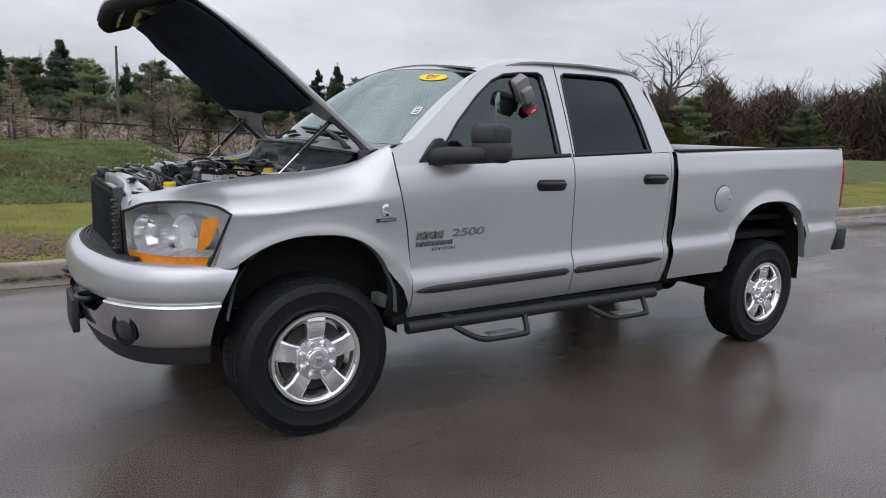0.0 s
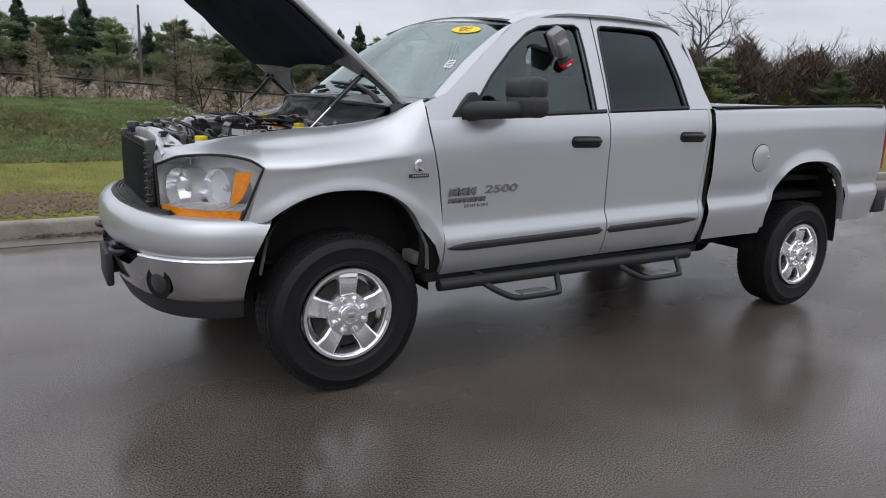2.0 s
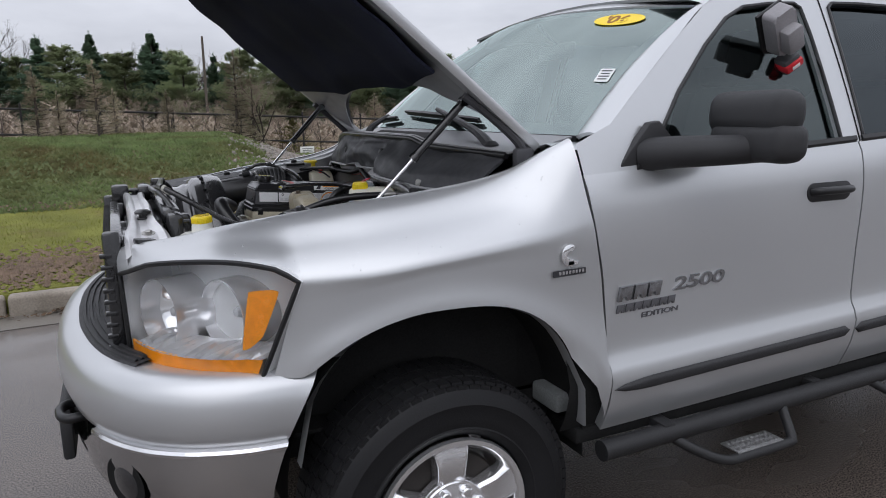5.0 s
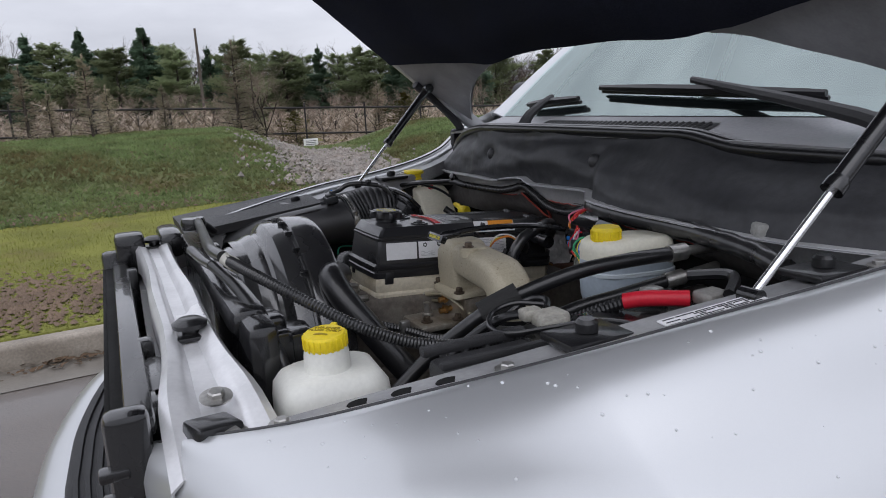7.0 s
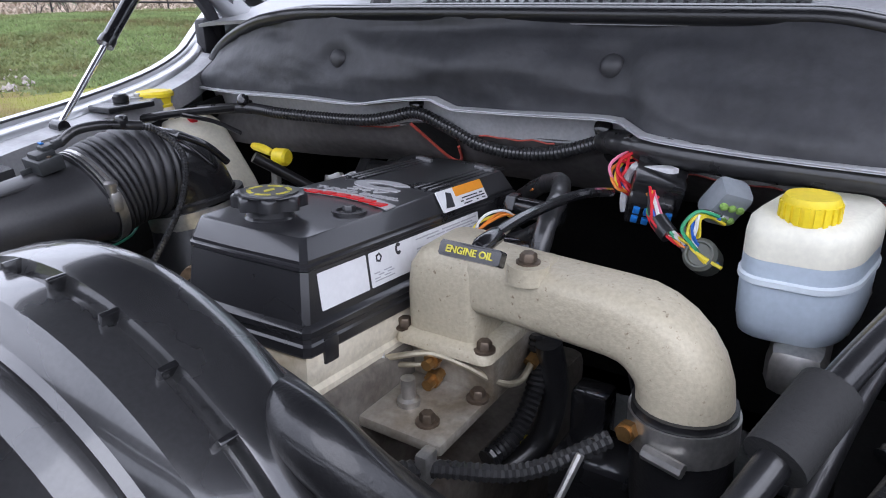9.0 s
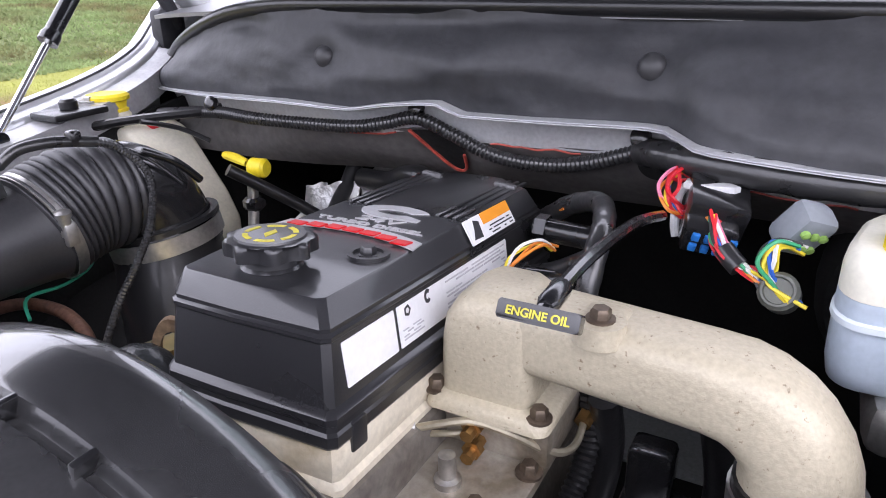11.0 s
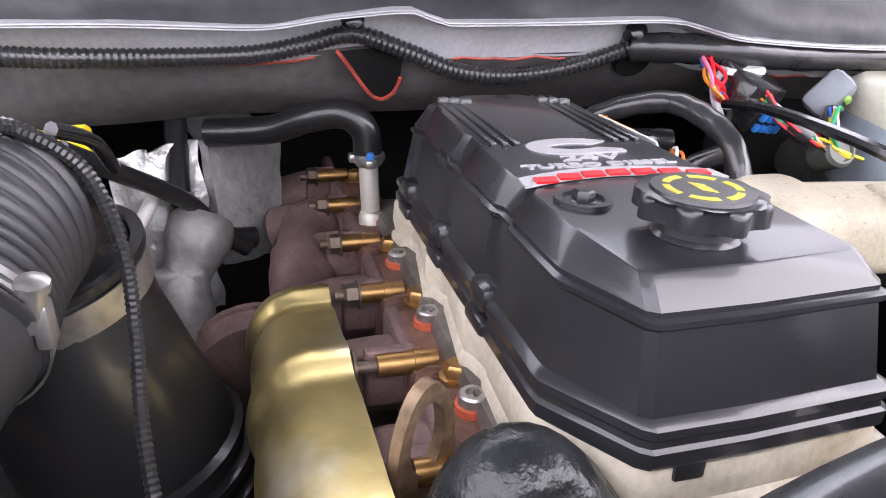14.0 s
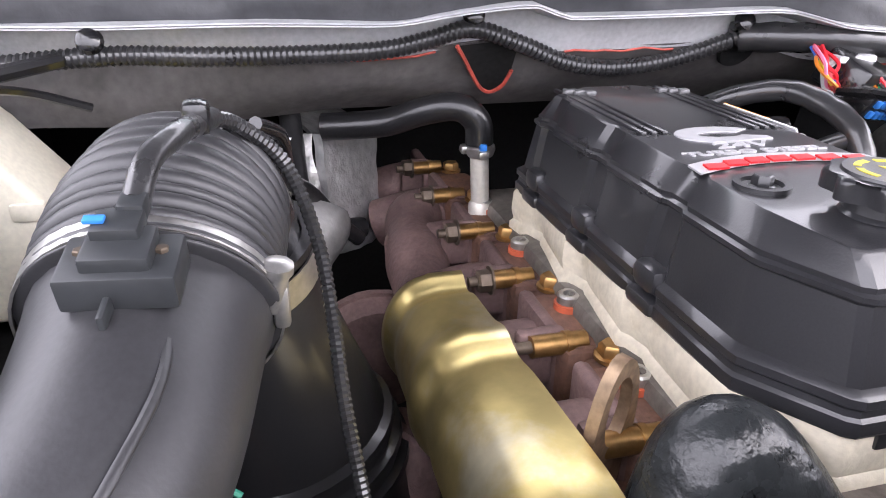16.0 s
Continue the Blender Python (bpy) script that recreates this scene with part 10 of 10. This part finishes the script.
shroud = part("fan_shroud", on_shroud([(0.188, -0.560), (0.200, -0.552), (0.226, -0.500), (0.2285, -0.494), (0.229, -0.490), (0.227, -0.486), (0.230, -0.480), (0.240, -0.474), (0.2465, -0.467), (0.2475, -0.460), (0.2475, -0.441), (0.2445, -0.439), (0.2445, -0.435), (0.2545, -0.432), (0.2555, -0.428), (0.2545, -0.400), (0.2515, -0.384), (0.246, -0.376), (0.236, -0.374), (0.230, -0.40), (0.222, -0.47), (0.220, -0.53)], 96), GLOSSBLK, truck, "glossy black plastic fan shroud ring", 26)
for k in range(30):
    a = 2 * math.pi * (k + 0.5) / 30
    bm = bmesh.new()
    box(bm, (0, 0, 0), (0.010, 0.0045, 0.014), 0.001, SHX @ Matrix.Rotation(a, 4, "Z") @ Matrix.Translation((0.2495, 0, -0.437)))
    if abs((math.degrees(a) + 180) % 360 - 180) > 70:
        part("shroud_clip", bm, PLASTIC, shroud, "small black clip on the shroud")
    else:
        bm.free()
bm = bmesh.new()
lathe(bm, [(0.0, -0.43), (0.06, -0.43), (0.07, -0.40), (0.06, -0.38), (0.0, -0.375)], 24, SHX, caps=False)
for k in range(9):
    a = 2 * math.pi * k / 9
    t = bmesh.new()
    sheet(t, lambda u, v: V((lerp(0.06, 0.215, u), lerp(-0.030, 0.035, v), lerp(-0.018, 0.018, v))), 6, 4, 0.004)
    merged(bm, t, SHX @ Matrix.Rotation(a, 4, "Z") @ Matrix.Translation((0, 0, -0.42)))
part("cooling_fan", bm, PLASTIC, truck, "black nine-blade cooling fan")
bm = bmesh.new()
box(bm, (-0.555, 0.06, 0.90), (0.045, 0.80, 0.56), 0.015)
box(bm, (-0.560, 0.08, 1.165), (0.055, 0.72, 0.05), 0.018)
part("radiator", bm, PLASTIC, truck, "black radiator with plastic top tank")
bm = bmesh.new()
for y, s in ((-0.255, 0.05), (-0.20, 0.035), (0.36, 0.05), (-0.30, 0.03)):
    box(bm, (-0.535, y, 1.10 + 0.6 * s), (0.05, s, 0.08), 0.008)
    box(bm, (-0.515, y - 0.01, 1.06), (0.03, s * 0.8, 0.07), 0.006)
box(bm, (-0.50, -0.27, 1.09), (0.05, 0.07, 0.12), 0.010)
box(bm, (-0.50, -0.31, 1.03), (0.06, 0.05, 0.14), 0.012)
pieces("shroud_bracket", bm, PLASTIC, truck, "black moulded bracket beside the radiator")
bm = bmesh.new()
box(bm, (-0.605, 0.46, 1.17), (0.05, 0.14, 0.06), 0.014)
lathe(bm, [(0.026, 1.20), (0.028, 1.212), (0.024, 1.225), (0.0, 1.226)], 18, Matrix.Translation((-0.555, 0.40, 0)), caps=False)
part("radiator_neck", bm, PLASTIC, truck)
bm = bmesh.new()
lathe(bm, [(0.014, 0), (0.014, 0.020), (0.010, 0.024), (0.0, 0.024)], 16, axis_m((-0.385, 0.405, 1.180), (-0.6, -0.5, 0.6)), caps=False)
sc_ = part("sensor_cap", bm, PLASTIC, truck, "small black cap with a red and green ring")
bm = bmesh.new()
lathe(bm, [(0.0145, 0.006), (0.0150, 0.007), (0.0150, 0.011), (0.0145, 0.012)], 16, axis_m((-0.385, 0.405, 1.180), (-0.6, -0.5, 0.6)), caps=False)
part("red_ring", bm, REDGRIP, sc_)
# condenser and coolers in front
bm = bmesh.new()
box(bm, (-0.735, -0.02, 0.90), (0.022, 0.92, 0.46), 0.004)
cond = part("condenser", bm, SHADOWBLK, truck, "black condenser core in front of the radiator")
for k in range(30):
    if k == 0:
        bm = bmesh.new()
        box(bm, (-0.748, -0.02, 0.0), (0.006, 0.90, 0.0055), 0.001)
        fin = part("condenser_fin", bm, SHADOWBLK, cond)
        fin.location = (0, 0, 0.685)
    else:
        o = fin.copy()
        scene.collection.objects.link(o)
        o.location = (0, 0, 0.685 + 0.0152 * k)
bm = bmesh.new()
for s in (-1, 1):
    box(bm, (-0.728, -0.02 + s * 0.465, 0.915), (0.045, 0.035, 0.50), 0.010)
for k in range(14):
    box(bm, (-0.745, -0.495, 0.70 + 0.031 * k), (0.03, 0.02, 0.012), 0.003)
box(bm, (-0.715, -0.02, 1.138), (0.03, 0.92, 0.025), 0.006)
part("condenser_frame", bm, PLASTIC, cond, "black condenser side tanks")
bm = bmesh.new()
for y in (-0.20, 0.30):
    box(bm, (-0.700, y, 0.92), (0.03, 0.03, 0.46), 0.006)
box(bm, (-0.690, -0.33, 0.98), (0.03, 0.16, 0.32), 0.01)
box(bm, (-0.690, 0.42, 1.16), (0.06, 0.06, 0.09), 0.01)
box(bm, (-0.70, -0.40, 0.93), (0.05, 0.06, 0.42), 0.012)
box(bm, (-0.69, -0.30, 1.09), (0.05, 0.07, 0.07), 0.018)
pieces("latch_support", bm, PLASTIC, truck, "black latch support and ducts")
bm = bmesh.new()
box(bm, (-0.722, -0.265, 1.065), (0.004, 0.04, 0.024), 0.0)
part("small_label", bm, LABEL, truck, "small white sticker")


def tie_pt(u, v):
    """The stamped silver tie bar over the radiator; u from the driver's fender to the far side."""
    y = lerp(-0.565, 0.66, u)
    zc = curve1(y, [-0.565, -0.52, -0.44, -0.34, -0.25, -0.05, 0.2, 0.46, 0.60, 0.66], [1.108, 1.128, 1.150, 1.168, 1.180, 1.186, 1.182, 1.170, 1.152, 1.14])
    w = curve1(y, [-0.565, -0.45, -0.35, -0.25, -0.1, 0.1, 0.35, 0.5, 0.66], [0.062, 0.056, 0.040, 0.034, 0.036, 0.030, 0.034, 0.048, 0.05])
    xc = curve1(y, [-0.565, -0.45, -0.2, 0.3, 0.66], [-0.635, -0.640, -0.645, -0.645, -0.640])
    prof = [(-1.0, -0.055), (-1.0, -0.006), (-0.8, 0.004), (-0.45, 0.0), (-0.25, -0.010), (0.25, -0.010), (0.45, 0.0), (0.8, 0.004), (1.0, -0.006), (1.05, -0.050)]
    i = v * (len(prof) - 1)
    a = min(int(i), len(prof) - 2)
    px, pz = lerp(prof[a][0], prof[a + 1][0], i - a), lerp(prof[a][1], prof[a + 1][1], i - a)
    return V((xc + w * px, y, zc + pz))


bm = bmesh.new()
sheet(bm, tie_pt, 44, 27, 0.003)
tie = part("tie_bar", bm, mat("tie_bar_silver", (0.70, 0.70, 0.71), 0.32, metal=0.35, var=0.05, scale=16, coat=0.4, alt=(0.60, 0.60, 0.61), alt_scale=12), truck, "silver painted radiator tie bar", 40)
for p, d in (((-0.636, -0.469, 1.150), (0, -0.2, 1)), ((-0.630, -0.53, 1.128), (0, -0.3, 1))):
    bm = bmesh.new()
    hexbolt(bm, p, d, 0.0095, 0.008, 1.9)
    part("tie_bolt", bm, STEEL, tie, "bright flange bolt")
for y in (-0.285, 0.45):
    bm = bmesh.new()
    z = tie_pt((y + 0.565) / 1.225, 0.5).z
    lathe(bm, [(0.011, -0.004), (0.011, 0.012), (0.022, 0.014), (0.023, 0.020), (0.014, 0.026), (0.0, 0.026)], 20, Matrix.Translation((-0.640, y, z)), caps=False)
    box(bm, (-0.640, y, z + 0.002), (0.055, 0.045, 0.006), 0.002)
    part("bump_stop", bm, RUBBER, tie, "black rubber bump stop")
bm = bmesh.new()
sheet(bm, lambda u, v: tie_pt((lerp(-0.270, -0.204, u) + 0.565) / 1.225, lerp(0.46, 0.87, v)) + V((0, 0, 0.0035)), 4, 14, 0.0006)
part("tie_label", bm, LABEL, tie, "white printed label on the tie bar")
bm = bmesh.new()
for k in range(6):
    ya = -0.262 + 0.0105 * k
    sheet(bm, lambda u, v: tie_pt((lerp(ya, ya + 0.0035, u) + 0.565) / 1.225, lerp(0.76, 0.84 - 0.02 * (k % 3), v)) + V((0, 0, 0.0046)), 2, 4, 0.0004)
pieces("label_print", bm, mat("label_ink", (0.25, 0.25, 0.26), 0.6, var=0.1), tie, "unreadable lines of print")
bm = bmesh.new()
box(bm, (0, 0, 0), (0.060, 0.050, 0.045), 0.006, pose(-0.648, -0.512, 1.125, 0, 8, 20) @ Matrix.Diagonal((0.85, 0.85, 0.8, 1)))
part("end_block", bm, RUBBER, tie, "black rubber block at the fender end")

# ---- fender rails inside the hood edge ----
for flip in (False, True):
    bm = bmesh.new()
    rings = []
    for x in np.linspace(-0.66, 0.30, 40):
        ry, rz = rail(x)
        wd = curve1(x, [-0.66, -0.5, -0.2, 0.3], [0.03, 0.05, 0.062, 0.05])
        rings.append([V((x, -(ry + 0.004), rz - 0.006)), V((x, -(ry - 0.006), rz - 0.010)), V((x, -(ry - wd), rz - 0.014)), V((x, -(ry - wd - 0.006), rz - 0.05))])
    skin(bm, rings, closed=False)
    rl = part("fender_rail", mirror_y(bm) if flip else bm, PRIMER, truck, "grey inner fender rail", 35)
    bm = bmesh.new()
    for x in (-0.502, -0.459, -0.415):
        ry, rz = rail(x)
        lathe(bm, [(0.013, 0), (0.012, 0.0015), (0.0, 0.0015)], 18, Matrix.Translation((x, -(ry - 0.030), rz - 0.0125)) @ Matrix.Diagonal((1.3, 0.7, 1, 1)), caps=False)
    part("rail_hole", mirror_y(bm) if flip else bm, SHADOWBLK, rl, "dark slot in the rail")
    for x in (-0.58, -0.36, 0.10):
        bm = bmesh.new()
        ry, rz = rail(x)
        hexbolt(bm, (x, -(ry - 0.022), rz - 0.012), (0, 0, 1), 0.008, 0.007, 1.8)
        part("rail_bolt", mirror_y(bm) if flip else bm, STEEL, rl, "bright fender bolt")
    # groove along the hood gap
    bm = bmesh.new()
    tube(bm, [(x, -(rail(x)[0] + 0.024), rail(x)[1] + 0.0085) for x in np.linspace(-0.70, 0.40, 50)], 0.0022, 5, 0)
    part("gap_line", mirror_y(bm) if flip else bm, mat("gap_dark", (0.05, 0.05, 0.052), 0.6), rl, "fine dark line along the hood gap")
    for x in (-0.262, 0.045):
        bm = bmesh.new()
        ry, rz = rail(x)
        box(bm, (x, -(ry - 0.045), rz - 0.008), (0.085, 0.060, 0.010), 0.003)
        lathe(bm, [(0.013, 0), (0.013, 0.010), (0.009, 0.014), (0.0, 0.014)], 14, Matrix.Translation((x, -(ry - 0.045), rz - 0.002)), caps=False)
        part("rail_bumper", mirror_y(bm) if flip else bm, RUBBER, rl, "black rubber rest on the rail")
bm = bmesh.new()
lmx = Matrix.Translation((-0.125, -0.690, 1.2145)) @ pose(0, 0, 0, 0, -7, -10)
prism(bm, rounded(0.130, 0.026, 0.002), 0, 0.001, lmx)
rs = part("rail_sticker", bm, LABEL, truck, "white information sticker on the rail")
bm = bars(0.12, 0.020, 5, 17, lmx @ pose(0, 0, 0.001), 0.9)
part("sticker_print", bm, INK, rs, "small unreadable print")

# front hose by the valve cover and foam boot at the thermostat
bm = bmesh.new()
tube(bm, [(-0.285, 0.235, 0.99), (-0.275, 0.222, 1.06), (-0.266, 0.205, 1.108), (-0.268, 0.186, 1.112), (-0.285, 0.165, 1.085), (-0.31, 0.14, 1.04), (-0.32, 0.10, 1.02)], 0.030, 18, 6)
part("heater_elbow", bm, mat("foam_worn", (0.018, 0.020, 0.021), 0.28, var=0.3, scale=40, bump=0.8, bscale=60, dist=0.004), truck, "worn black foam-covered elbow hose")
bm = bmesh.new()
rod(bm, (-0.305, 0.065, 1.075), (-0.300, 0.060, 1.105), 0.010, 12)
lathe(bm, [(0.013, 0), (0.013, 0.010)], 12, axis_m((-0.302, 0.062, 1.085), (0.1, -0.1, 1)))
tube(bm, [(-0.31, 0.02, 1.10), (-0.325, 0.0, 1.108), (-0.32, -0.02, 1.10), (-0.30, -0.015, 1.095)], 0.006, 8, 5)
part("temperature_sensor", bm, STEEL, truck, "bright sensor and clip by the thermostat")
